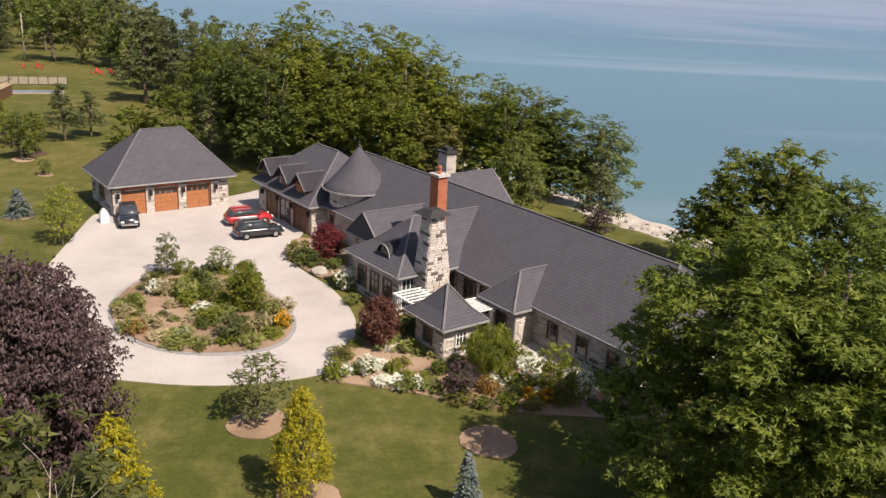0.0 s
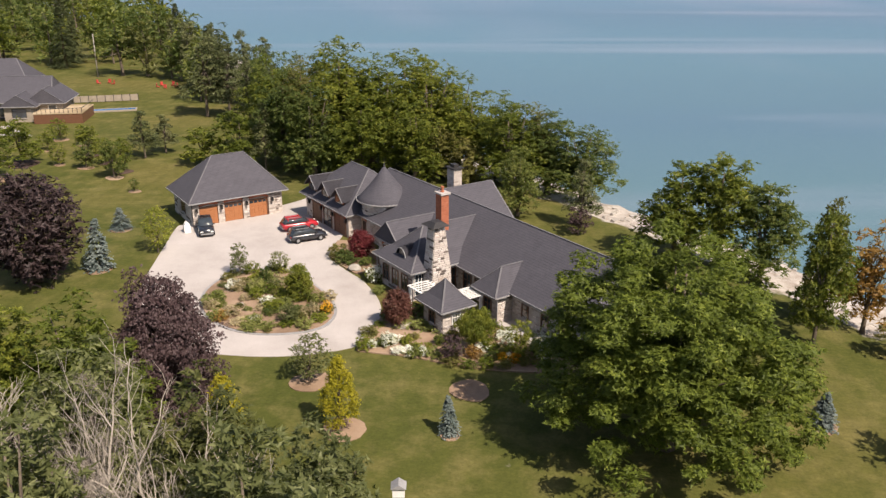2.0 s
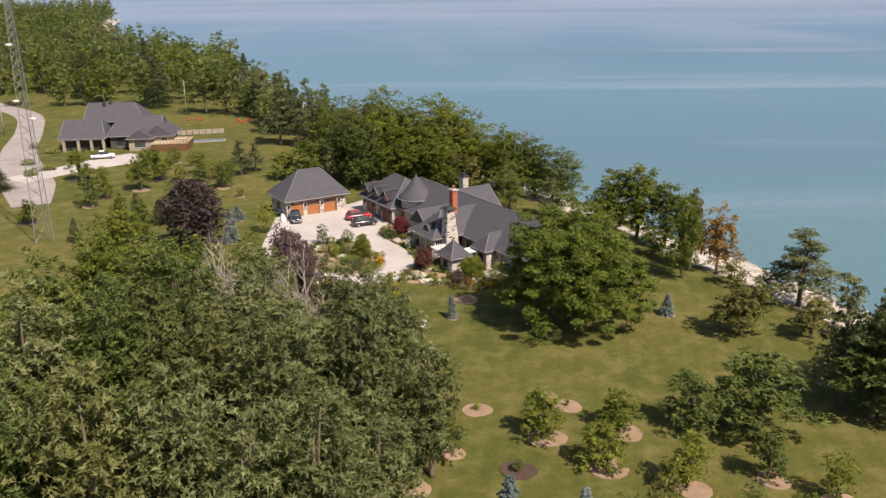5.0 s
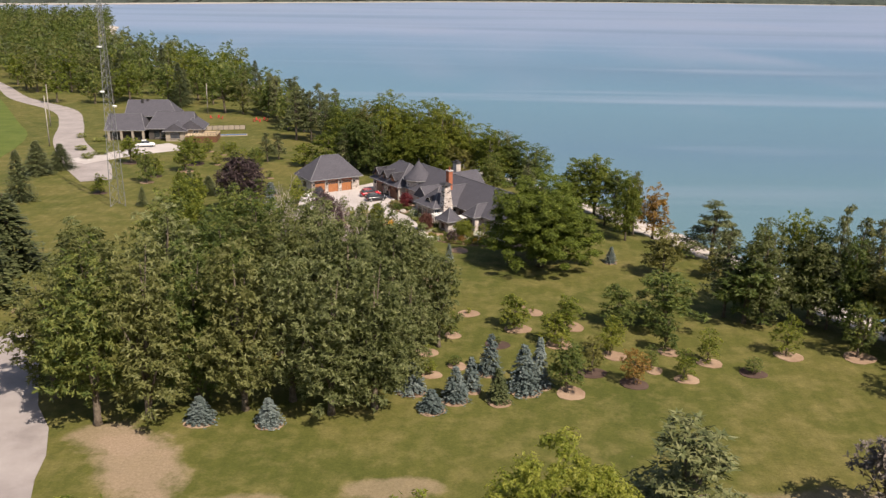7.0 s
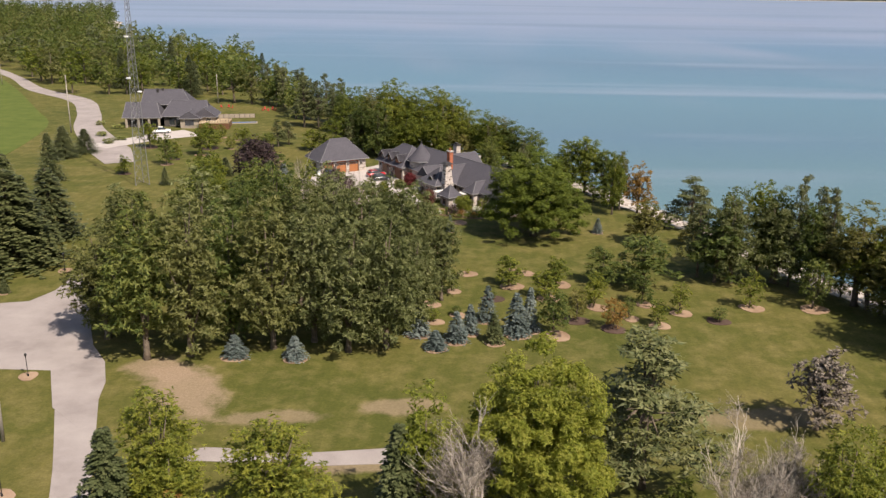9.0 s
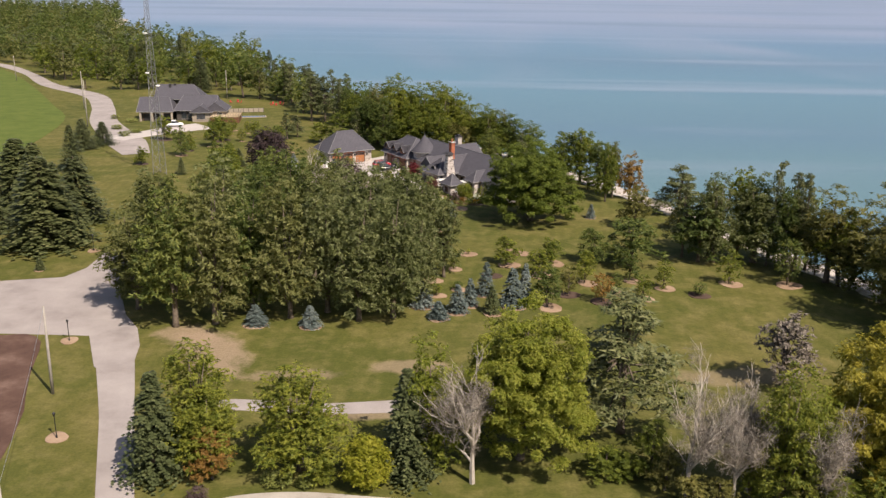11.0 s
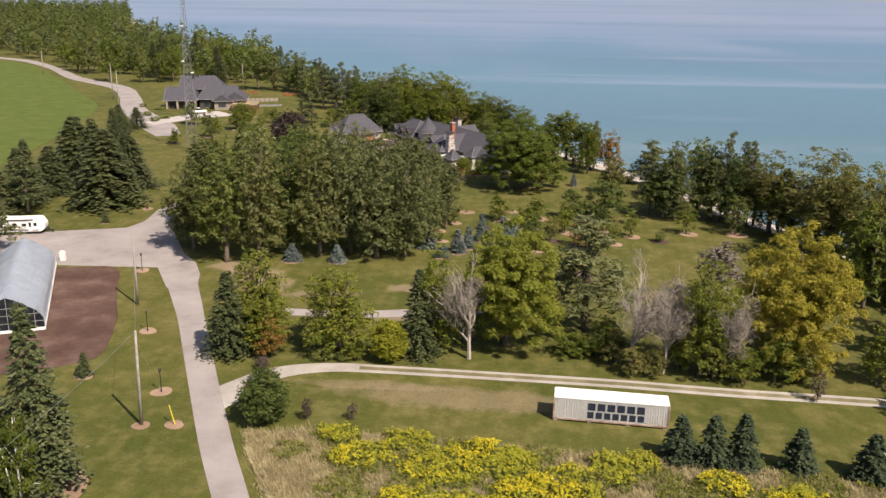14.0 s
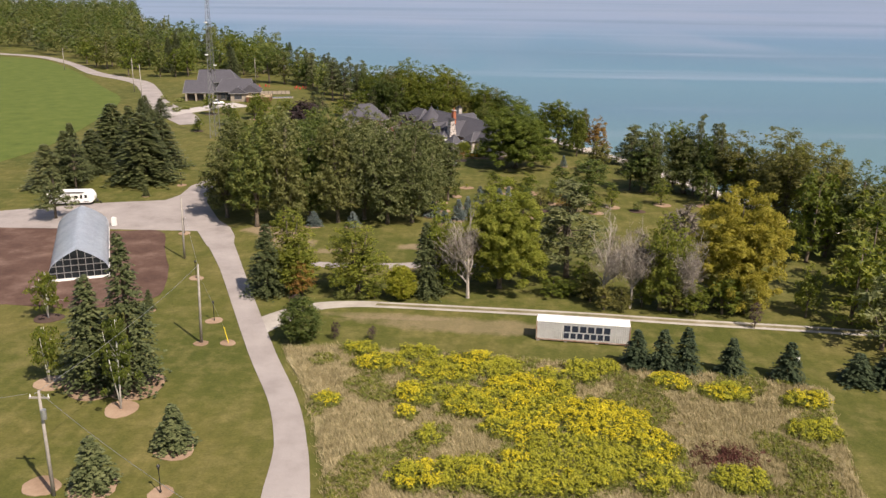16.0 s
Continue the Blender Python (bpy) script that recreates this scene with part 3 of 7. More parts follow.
def crown_clumps(h, r, base, n, seed, spread=0.30, top_heavy=0.0, uneven=0.55):
    """Clump centres over an uneven dome."""
    rng = random.Random(seed)
    rows = []
    mid, half = (h + base) / 2, (h - base) / 2
    for i in range(n):
        z = 1 - 2 * (i + 0.5) / n
        ang = i * 2.39996 + rng.uniform(-0.3, 0.3)
        w = math.sqrt(max(0.0, 1 - z * z))
        d = Vector((w * math.cos(ang), w * math.sin(ang), z))
        bulge = 1 + uneven * noise.noise(d * 1.7 + Vector((seed * 3.7, 0, 0))) + rng.uniform(-0.10, 0.06)
        k = (0.45 if rng.random() < 0.16 else 0.80) * bulge
        taper = 1 - top_heavy * z
        cr = r * spread * rng.uniform(0.65, 1.15)
        rows.append((d.x * r * k * taper, d.y * r * k * taper, mid + d.z * half * (k + 0.06), cr))
    return rows


def lobed_clumps(h, r, base, n, seed, spread, lobes):
    """Clump centres over several overlapping lobes, so that the crown is uneven and deeply shaded between them."""
    rng = random.Random(seed * 7 + 1)
    rows, tall = [], h - base
    spots = [(0.0, 0.0, base + tall * 0.72, 0.56, 0.28)]
    for k in range(lobes - 1):
        level = (k % 3) / 2
        zc = base + tall * (0.24 + 0.36 * level + rng.uniform(-0.07, 0.09))
        size = rng.uniform(0.42, 0.60)
        ang = k * 2.39996 + rng.uniform(-0.35, 0.35)
        away = (1.0 - size) * (1.0 - 0.30 * level) * rng.uniform(0.85, 1.06)
        spots.append((away * math.cos(ang), away * math.sin(ang), zc, size, rng.uniform(0.18, 0.26)))
    total = sum(q[3] ** 2 for q in spots)
    for cx, cy, cz, size, up in spots:
        m = max(4, int(n * size ** 2 / total))
        for i in range(m):
            z = 1 - 1.75 * (i + 0.5) / m
            w = math.sqrt(max(0.0, 1 - z * z))
            ang = i * 2.39996 + rng.uniform(-0.4, 0.4)
            k = rng.uniform(0.72, 1.02) * (0.55 if rng.random() < 0.1 else 1.0)
            rows.append(((cx + size * k * w * math.cos(ang)) * r, (cy + size * k * w * math.sin(ang)) * r, max(base * 0.8, cz + up * tall * k * z), r * spread * rng.uniform(0.6, 1.15)))
    return rows


def trunk_mesh(h, r, base, clumps, seed, limbs=9, thick=0.022, material=None):
    bm = bmesh.new()
    rng = random.Random(seed)
    t = h * thick
    lean = rng.uniform(-0.03, 0.03) * h
    fork = base + (h - base) * 0.35
    add_tube(bm, [(0, 0, -0.25), (0, 0, 0.04 * h), (lean * 0.4, 0, fork * 0.6), (lean, 0.01 * h, fork), (lean * 1.3, 0, h * 0.82)], [t * 1.5, t * 1.05, t * 0.85, t * 0.6, t * 0.15], 7)
    for c in rng.sample(clumps, min(limbs, len(clumps))):
        z0 = rng.uniform(base * 0.8, fork)
        add_tube(bm, [(lean * 0.6, 0, z0), (c[0] * 0.45, c[1] * 0.45, z0 + (c[2] - z0) * 0.6), (c[0] * 0.92, c[1] * 0.92, c[2])], [t * 0.42, t * 0.26, t * 0.08], 5)
    me = bpy.data.meshes.new("trunk")
    bm.to_mesh(me)
    bm.free()
    me.materials.append(material or M["bark"])
    me.polygons.foreach_set("use_smooth", [True] * len(me.polygons))
    return me


MESHES = {}


def broadleaf(kind, variant):
    """Crown and trunk meshes of a broad-leaved tree of a size class, unpainted size (height, radius)."""
    key = (kind, variant)
    if key not in MESHES:
        h, r, base, n, per, size = {"huge": (21, 9.6, 0.9, 390, 690, 0.18), "large": (20, 6, 1.6, 170, 102, 0.355), "fine": (20, 6, 0.9, 180, 126, 0.285), "medium": (8, 3, 0.6, 64, 84, 0.245), "small": (4, 1.5, 0.4, 32, 96, 0.135),
                                    "far": (11, 4, 0.3, 42, 36, 0.49), "distant": (11, 4, 0.4, 30, 36, 0.50), "round": (8, 3.0, 0.3, 120, 190, 0.185), "cone": (8, 2.4, 0.2, 100, 144, 0.15), "shore": (16, 5, 1.3, 150, 96, 0.335)}[kind]
        seed = 11 * variant + len(kind)
        lobes = {"huge": 19, "large": 11, "fine": 11, "medium": 8, "shore": 8, "far": 6, "distant": 5}.get(kind)
        wide = {"huge": 0.115, "large": 0.20, "fine": 0.205, "medium": 0.23, "cone": 0.30, "shore": 0.20, "far": 0.27, "distant": 0.32, "round": 0.29}.get(kind, 0.33)
        cl = lobed_clumps(h, r, base, n, seed, wide, lobes) if lobes else crown_clumps(h, r, base, n, seed, wide, 0.72 if kind == "cone" else 0.1 if kind == "round" else 0.0, 0.2 if kind in ("round", "cone") else 0.55)
        MESHES[key] = (leaf_cloud("crown", cl, per, size, LEAF["green"], seed, *((0.75, 0.6) if kind == "huge" else (0.5, 0.75))), trunk_mesh(h, r, base, cl, seed, 4 if kind in ("far", "distant") else 9), h, r)
    return MESHES[key]


def painted(me, material):
    key = (me.name, material.name)
    if key not in MESHES:
        c = me.copy()
        c.materials.clear()
        c.materials.append(material)
        MESHES[key] = c
    return MESHES[key]


RNG = random.Random(7)
FIRST = {}


def plant(name, key, parts, x, y, sx, sz, label, category="tree", group="", sink=0.0):
    """Sets a plant built of ready meshes; the next one alike is a copy of it."""
    m = Matrix.LocRotScale((x, y, gz(x, y) - sink), Euler((RNG.uniform(-0.03, 0.03), RNG.uniform(-0.03, 0.03), RNG.uniform(0, 6.283))), Vector((sx, sx, sz)))
    if key in FIRST:
        ob = copy_thing(FIRST[key], Matrix.Identity(4))
        ob.matrix_basis = m
        tagged(ob, label, category, group)
        return ob
    ob = thing(name, label, category, group, at=m)
    for pname, me in parts:
        part(pname, me, None, ob)
    FIRST[key] = ob
    return ob


def broad_tree(x, y, h, r, leaf, kind, label, group="", name="tree", variants=3):
    var = RNG.randrange(variants)
    crown, trunk, h0, r0 = broadleaf(kind, var)
    plant(name, (name, kind, var, leaf), [("trunk", trunk), ("crown", painted(crown, LEAF[leaf]))], x, y, r / r0 * 0.98, h / h0, label, "tree", group)


def conifer_mesh(h, r, tiers, boughs, seed, base=0.3, spray=0.16, droop=0.25):
    """Tiers of drooping boughs, each set with flat needle sprays."""
    rng = np.random.default_rng(seed)
    v, f = [], []
    for k in range(tiers):
        s = (k + 0.3) / tiers
        z0 = base + (h - base) * s
        reach = r * (1 - s) ** 0.85 + 0.05 * r
        for j in range(max(4, int(boughs * (1 - 0.55 * s)))):
            ang = rng.random() * 6.283
            z = z0 + (rng.random() - 0.5) * (h - base) / tiers * 1.3
            ln = reach * (0.60 + 0.48 * rng.random())
            dx, dy = math.cos(ang), math.sin(ang)
            for q in (0.35, 0.58, 0.8, 1.0):
                for side in (-1, 0, 1):
                    if q < 0.5 and side == 0:
                        continue
                    a2 = ang + side * (0.55 + 0.2 * rng.random())
                    p = np.array((dx * ln * q * 0.92, dy * ln * q * 0.92, z - droop * ln * q**1.6 + rng.normal() * 0.02 * r))
                    w = spray * r * (1.15 - 0.35 * q) * (0.7 + 0.6 * rng.random())
                    t = np.array((math.cos(a2), math.sin(a2), -droop - 0.15 * rng.random()))
                    bvec = np.array((-math.sin(a2), math.cos(a2), rng.normal() * 0.35)) * w * 0.42
                    i = len(v)
                    tip = p + t * w * 1.25
                    v += [p, p + t * w * 0.5 + bvec, tip, p + t * w * 0.5 - bvec]
                    f.append((i, i + 1, i + 2, i + 3))
    return from_lists("foliage", v, f, LEAF["spruce"])


def conifer(x, y, h, r, leaf, label, group="", kind="young", name="spruce"):
    var = RNG.randrange(2)
    key = ("conifer", kind, var)
    if key not in MESHES:
        h0, r0, tiers, boughs = {"young": (5, 1.45, 24, 18), "tall": (18, 3.7, 42, 22)}[kind]
        trunk = bmesh.new()
        add_tube(trunk, [(0, 0, -0.2), (0, 0, h0 * 0.5), (0, 0, h0)], [h0 * 0.02, h0 * 0.012, h0 * 0.002], 6)
        tm = bpy.data.meshes.new("trunk")
        trunk.to_mesh(tm)
        trunk.free()
        tm.materials.append(M["bark"])
        MESHES[key] = (conifer_mesh(h0, r0, tiers, boughs, 5 + var, 0.06 * h0, 0.088 if kind == "tall" else 0.13), tm, h0, r0)
    fol, trunk, h0, r0 = MESHES[key]
    plant(name, (name, kind, var, leaf), [("trunk", trunk), ("foliage", painted(fol, LEAF[leaf]))], x, y, r / r0, h / h0, label, "conifer", group)


def pine(x, y, h, r, leaf, label, group="", name="pine_tree"):
    var = RNG.randrange(3)
    key = ("pine", var)
    if key not in MESHES:
        h0, r0 = 14.0, 3.5
        rng = random.Random(40 + var)
        cl = []
        for k in range(13):
            s = k / 13
            z = h0 * (0.24 + 0.74 * s)
            for j in range(max(3, int(10 * (1.05 - s)))):
                a, q = rng.uniform(0, 6.283), r0 * (1 - s * 0.82) * rng.uniform(0.35, 1.0)
                cl.append((q * math.cos(a), q * math.sin(a), z + rng.uniform(-0.3, 0.3) + 0.12 * q, rng.uniform(0.7, 1.15) * (1.15 - 0.4 * s)))
        MESHES[key] = (leaf_cloud("foliage", cl, 132, 0.21, LEAF["pine"], 50 + var, 0.5, 0.6, 0, 1.7, 0.42), trunk_mesh(h0, r0, h0 * 0.45, cl, 60 + var, 22, 0.016), h0, r0)
    fol, trunk, h0, r0 = MESHES[key]
    plant(name, (name, var, leaf), [("trunk", trunk), ("foliage", painted(fol, LEAF[leaf]))], x, y, r / r0, h / h0, label, "conifer", group)


def bare_mesh(h, r, seed, depth=5, thick=0.0125):
    bm = bmesh.new()
    rng = random.Random(seed)

    def grow(p, d, ln, rad, level):
        mid = p + d * ln * 0.5 + Vector((rng.uniform(-1, 1), rng.uniform(-1, 1), rng.uniform(-0.3, 0.6))) * ln * 0.09
        end = p + d * ln
        add_tube(bm, [p, mid, end], [rad, rad * 0.8, rad * 0.58], 6 if level < 2 else 4 if level < 4 else 3, level == 0)
        if level >= depth:
            return
        if level < 4:
            lead = (d + Vector((rng.uniform(-0.2, 0.2), rng.uniform(-0.2, 0.2), 0.15))).normalized()
            grow(end, lead, ln * rng.uniform(0.78, 0.9), rad * 0.58, level + 1)
        for i in range(rng.choice((2, 3, 3)) + (1 if level < 2 else 0)):
            side = Vector((rng.uniform(-1, 1), rng.uniform(-1, 1), rng.uniform(-0.05, 0.5))).normalized()
            nd = (d * rng.uniform(0.6, 0.9) + side * rng.uniform(0.7, 1.1) + Vector((0, 0, 0.2))).normalized()
            grow(p + d * ln * rng.uniform(0.55 if level == 0 else 0.2, 1.0), nd, ln * rng.uniform(0.55, 0.8), rad * 0.5, level + 1)

    grow(Vector((0, 0, -0.2)), Vector((0.02, 0.01, 1)).normalized(), h * 0.22, h * thick, 0)
    me = bpy.data.meshes.new("branches")
    bm.to_mesh(me)
    bm.free()
    zs = [v.co.z for v in me.vertices]
    k = h / max(zs)
    far = sorted(math.hypot(v.co.x, v.co.y) for v in me.vertices)
    w = r / far[int(len(far) * 0.96)]
    for v in me.vertices:
        v.co.z *= k
        v.co.x *= w
        v.co.y *= w
    return me


def bare_tree(x, y, h, r, label, paint="pale_bark", group="", seed=0, twigs=0, thick=0.0125):
    me = bare_mesh(h, r, seed, 5, thick)
    me.materials.append(M[paint])
    ob = thing("bare_tree", label, "tree", group, at=Matrix.LocRotScale((x, y, gz(x, y)), Euler((0, 0, seed * 1.3)), None))
    part("trunk", me, None, ob)
    rng = random.Random(seed)
    tips = [v.co for v in me.vertices if v.co.z > h * 0.22]
    cl = [(*rng.choice(tips), rng.uniform(0.5, 1.1)) for _ in range(twigs)]
    if cl:
        part("twig_crown", leaf_cloud("twig_crown", cl, 90, 0.05, LEAF["twig"], seed, 0.6, 0.3, 0.0, 11.0, 0.9), None, ob, "mass of fine bare twigs")
    return ob


def ring(x, y, r, dark=False):
    n = 26
    rng = random.Random(int(x * 13 + y * 7))
    p0, p1 = rng.uniform(0, 6), rng.uniform(0, 6)
    pts = []
    for i in range(n):
        a = i * math.tau / n
        k = r * (1 + 0.07 * math.sin(2 * a + p0) + 0.05 * math.sin(3 * a + p1) + rng.uniform(-0.035, 0.035))
        pts.append((x + k * math.cos(a), y + k * math.sin(a)))
    single("mulch_ring", slab(pts, 0.07 + 0.004 * rng.random(), 0, 0.25), M["dark_mulch" if dark else "mulch"], "ring of dark bark mulch round a young tree" if dark else "ring of pale bark mulch round a tree", "mulch", "mulch rings", "structure")


# ---- trees: rows of x, y, height, crown radius ----
for x, y, h, r in [(-31.5, 144.0, 17.0, 5.4), (-27.0, 138.0, 18.0, 5.0), (-17.5, 134.0, 18.0, 4.8), (-8.0, 135.0, 16.0, 4.6), (-3.6, 130.0, 16.0, 4.4), (0.2, 121.5, 13.5, 3.6), (-38.5, 133.0, 18.0, 5.6), (-45.5, 121.5, 17.0, 5.6), (-19.0, 147.0, 14.0, 4.6), (-12.0, 143.5, 13.5, 4.2), (-5.5, 141.0, 12.0, 3.6), (-43.5, 105.5, 15.8, 5.2), (-36.3, 99.2, 20.5, 5.6), (-31.2, 100.4, 21.7, 5.6), (-27.0, 105.1, 18.8, 5.1), (-21.3, 103.0, 20.7, 5.0), (-16.4, 105.4, 19.6, 5.1), (-11.6, 102.3, 18.1, 5.0), (-6.9, 103.7, 19.4, 5.0), (-3.3, 109.7, 14.3, 3.7), (-42.5, 114.2, 18.7, 5.5), (-35.0, 120.7, 19.4, 6.1), (-20.2, 118.3, 19.9, 5.6), (-11.0, 115.9, 20.0, 5.5), (-5.9, 122.2, 17.6, 4.4), (-28.3, 124.5, 18.1, 5.3), (-15.5, 128.7, 15.8, 4.2), (-21.3, 131.9, 14.9, 4.7), (-26.9, 131.9, 15.3, 4.7), (-32.7, 135.0, 14.7, 4.7), (-10.8, 127.1, 14.1, 3.8)]:
    broad_tree(x, y, h, r, RNG.choice(("dark", "grey", "dark", "poplar")) if x < -24 else RNG.choice(("grey", "poplar", "grey")), "large", "tall grey-green poplar in a dense grove", "poplar grove", "poplar_tree")
for x, y, h, r in [(-48.5, 177.5, 10.5, 4.4), (-24.5, 157.5, 12.0, 4.6), (-30.5, 158.5, 11.5, 4.4), (-36.0, 161.0, 11.0, 4.2), (-42.7, 156.4, 14.9, 4.4), (-8.1, 142.8, 8.1, 2.6), (-9.7, 138.2, 10.6, 2.8), (-21.0, 155.0, 9.2, 3.5)]:
    broad_tree(x, y, h, r, "green", "large", "dark green broad-leaved tree at the edge of the grove", "poplar grove", "broadleaf_tree")
for x, y, h, r in [(17.4, 157.0, 16.6, 11.0)]:
    broad_tree(x, y, h, r, "walnut", "huge", "huge spreading walnut tree on the lawn", "", "walnut_tree", 1)
for x, y, h, r in [(-22.4, 238.5, 15.7, 4.4), (-16.9, 231.7, 14.7, 4.7), (-12.9, 238.6, 20.5, 5.8), (-5.9, 235.8, 18.8, 5.6), (0.8, 238.9, 17.7, 6.2), (7.1, 235.9, 12.8, 5.1), (-8.7, 240.8, 15.8, 5.1), (12.7, 225.2, 13.4, 4.7), (18.2, 227.1, 13.0, 5.3), (-19.5, 240.8, 18.1, 4.2), (12.2, 212.3, 9.8, 2.7), (-30.6, 268.3, 15.7, 2.4), (-22.9, 254.9, 16.7, 3.3), (-25.5, 248.8, 17.0, 5.1), (-15.9, 251.2, 18.8, 5.6), (-2.4, 249.0, 18.2, 5.8), (5.4, 242.3, 16.1, 5.2), (11.2, 234.6, 14.1, 4.7), (15.7, 228.3, 13.4, 4.4), (22.5, 222.5, 12.0, 5.0), (-10.0, 230.5, 13.0, 4.6), (-1.5, 229.0, 12.5, 4.2)]:
    broad_tree(x, y, h, r * 1.25, RNG.choice(("green", "dark", "green", "olive", "green")), "fine", "green tree in the belt of wood behind the house", "shore wood", "broadleaf_tree")
for x, y, h, r in [(1.9, 230.7, 8.2, 4.4), (6.3, 227.0, 7.5, 3.4)]:
    broad_tree(x, y, h, r, "olive", "medium", "olive green tree behind the house", "shore wood", "broadleaf_tree")
for x, y, h, r in [(-29.9, 238.5, 9.1, 5.0), (-36.1, 240.6, 6.2, 3.7)]:
    broad_tree(x, y, h, r, "green", "medium", "leafy green tree behind the garage", "shore wood", "broadleaf_tree")
for x, y, h, r in [(35.4, 173.8, 13.0, 2.7), (51.9, 135.1, 16.0, 3.9), (47.2, 136.3, 13.8, 2.7), (53.2, 131.8, 15.1, 3.1), (57.1, 127.7, 14.8, 3.0), (28.3, 195.5, 11.9, 4.6), (32.9, 194.2, 13.2, 4.9), (36.8, 190.9, 11.5, 4.2), (37.8, 178.2, 12.7, 2.1)]:
    broad_tree(x, y, h, r, RNG.choice(("dark", "green", "olive")), "shore", "green tree standing on the lake bank", "shore trees", "broadleaf_tree")
for x, y, h, r in [(68.3, 115.1, 18.9, 9.2), (62.1, 122.0, 16.2, 6.4), (53.7, 131.7, 16.1, 5.2), (46.5, 131.4, 16.5, 4.6), (78.8, 116.2, 18.2, 6.1), (60.1, 130.0, 15.0, 3.4), (64.7, 101.1, 19.1, 6.4), (68.1, 92.3, 18.8, 6.3), (70.4, 82.4, 17.5, 6.2)]:
    broad_tree(x, y, h, r, RNG.choice(("olive", "green", "grey", "olive")), "fine", "tall green tree in the dense wood on the bank", "bank wood", "broadleaf_tree")
for x, y, h, r in [(37.4, 152.6, 8.2, 3.9), (45.8, 151.8, 5.4, 2.8)]:
    broad_tree(x, y, h, r, "olive", "medium", "olive green tree on the lawn by the shore", "", "broadleaf_tree")
for x, y, h, r in [(32.0, 129.6, 8.2, 5.6), (44.0, 131.6, 11.6, 5.2), (25.4, 129.8, 6.2, 3.1)]:
    broad_tree(x, y, h, r, "dark", "medium", "broad dark green tree on the lawn", "orchard trees", "broadleaf_tree")
for x, y, h, r in [(15.8, 123.2, 4.6, 2.6), (22.6, 119.6, 5.4, 2.2), (15.4, 108.6, 6.6, 2.5), (30.0, 121.0, 5.4, 2.0), (18.3, 129.6, 4.6, 2.6), (10.7, 128.4, 5.0, 2.5)]:
    broad_tree(x, y, h, r, RNG.choice(("dark", "green")), "medium", "round dark green tree in a mulch ring", "orchard trees", "young_tree")
    ring(x + 0.5, y - 0.3, r * 0.72)
for x, y, h, r in [(1.8, 125.6, 3.6, 1.2), (26.9, 115.2, 3.2, 1.3), (30.4, 112.7, 3.8, 1.7), (34.7, 117.6, 4.6, 1.8), (45.8, 120.2, 5.6, 2.1), (55.0, 120.0, 7.8, 2.4), (-0.9, 112.9, 2.0, 1.0), (2.3, 115.6, 1.4, 0.9)]:
    broad_tree(x, y, h, r, RNG.choice(("green", "dark")), "small", "small green tree in a pale mulch ring", "orchard trees", "young_tree")
    ring(x + 0.3, y - 0.2, max(1.2, r * 0.85))
for x, y, h, r in [(8.0, 122.4, 1.3, 0.6), (39.5, 114.6, 2.2, 1.2)]:
    broad_tree(x, y, h, r, "dark", "small", "low dark bush in a ring of dark mulch", "orchard trees", "young_tree")
    ring(x, y, 1.6, True)
for x, y, h, r in [(4.5, 133.8, 1.0, 0.4), (13.9, 134.6, 1.0, 0.3), (-1.4, 119.6, 1.2, 0.5), (-1.6, 148.5, 0.9, 0.3)]:
    broad_tree(x, y, h, r, "bright", "small", "thin sapling in a pale mulch ring", "orchard trees", "sapling")
    ring(x, y, 1.5)
for x, y, h, r in [(19.3, 114.0, 4.8, 1.6), (23.9, 111.1, 4.5, 1.8)]:
    broad_tree(x, y, h, r, "rust" if x > 20 else "olive", "small", "small open tree with rusty leaves in dark mulch", "orchard trees", "young_tree")
    ring(x, y, 1.7, True)
for x, y, h, r in [(-65.0, 231.1, 8.4, 3.2), (-78.3, 242.9, 2.7, 1.5), (-70.4, 217.6, 8.0, 2.6), (-47.7, 232.1, 6.3, 2.2), (-54.3, 238.4, 4.2, 2.1), (-59.3, 240.3, 3.6, 1.5), (-65.2, 250.3, 3.7, 1.6), (-60.9, 254.4, 3.7, 1.2), (-42.2, 224.6, 1.9, 0.9)]:
    broad_tree(x, y, h, r, RNG.choice(("green", "dark")), "small" if h < 4 else "medium", "green tree on the lawn beyond the garage", "orchard trees", "young_tree")
    ring(x, y, max(0.9, r * 0.6))
for x, y, h, r in [(-55.6, 194.8, 8.5, 1.9), (-51.4, 193.9, 8.2, 2.0)]:
    broad_tree(x, y, h, r, "green", "medium", "slim green tree beside a copper beech", "orchard trees", "young_tree")
for x, y, h, r in [(-82.3, 241.1, 7.4, 3.3), (-70.5, 224.8, 5.6, 2.2), (-65.5, 241.0, 7.7, 3.8), (-66.4, 258.7, 3.9, 2.0), (-56.9, 246.8, 5.4, 2.3), (-77.1, 206.0, 4.6, 2.2), (-47.5, 235.8, 5.5, 2.1), (-52.5, 241.4, 4.1, 1.7)]:
    broad_tree(x, y, h, r, "green", "small" if h < 4.5 else "medium", "green tree on the lawn near the neighbouring house", "orchard trees", "young_tree")
    ring(x, y, max(0.9, r * 0.7), h > 4)
for x, y, h, r in [(41.3, 176.6, 10.5, 3.8), (-21.6, 61.8, 5.3, 2.3)]:
    broad_tree(x, y, h, r, "rust", "medium", "tree turning orange brown", "", "broadleaf_tree")
for x, y, h, r in [(40.5, 83.5, 9.6, 3.9)]:
    broad_tree(x, y, h, r, "twig", "medium", "brown twiggy tree that has lost most of its leaves", "tree row", "broadleaf_tree")
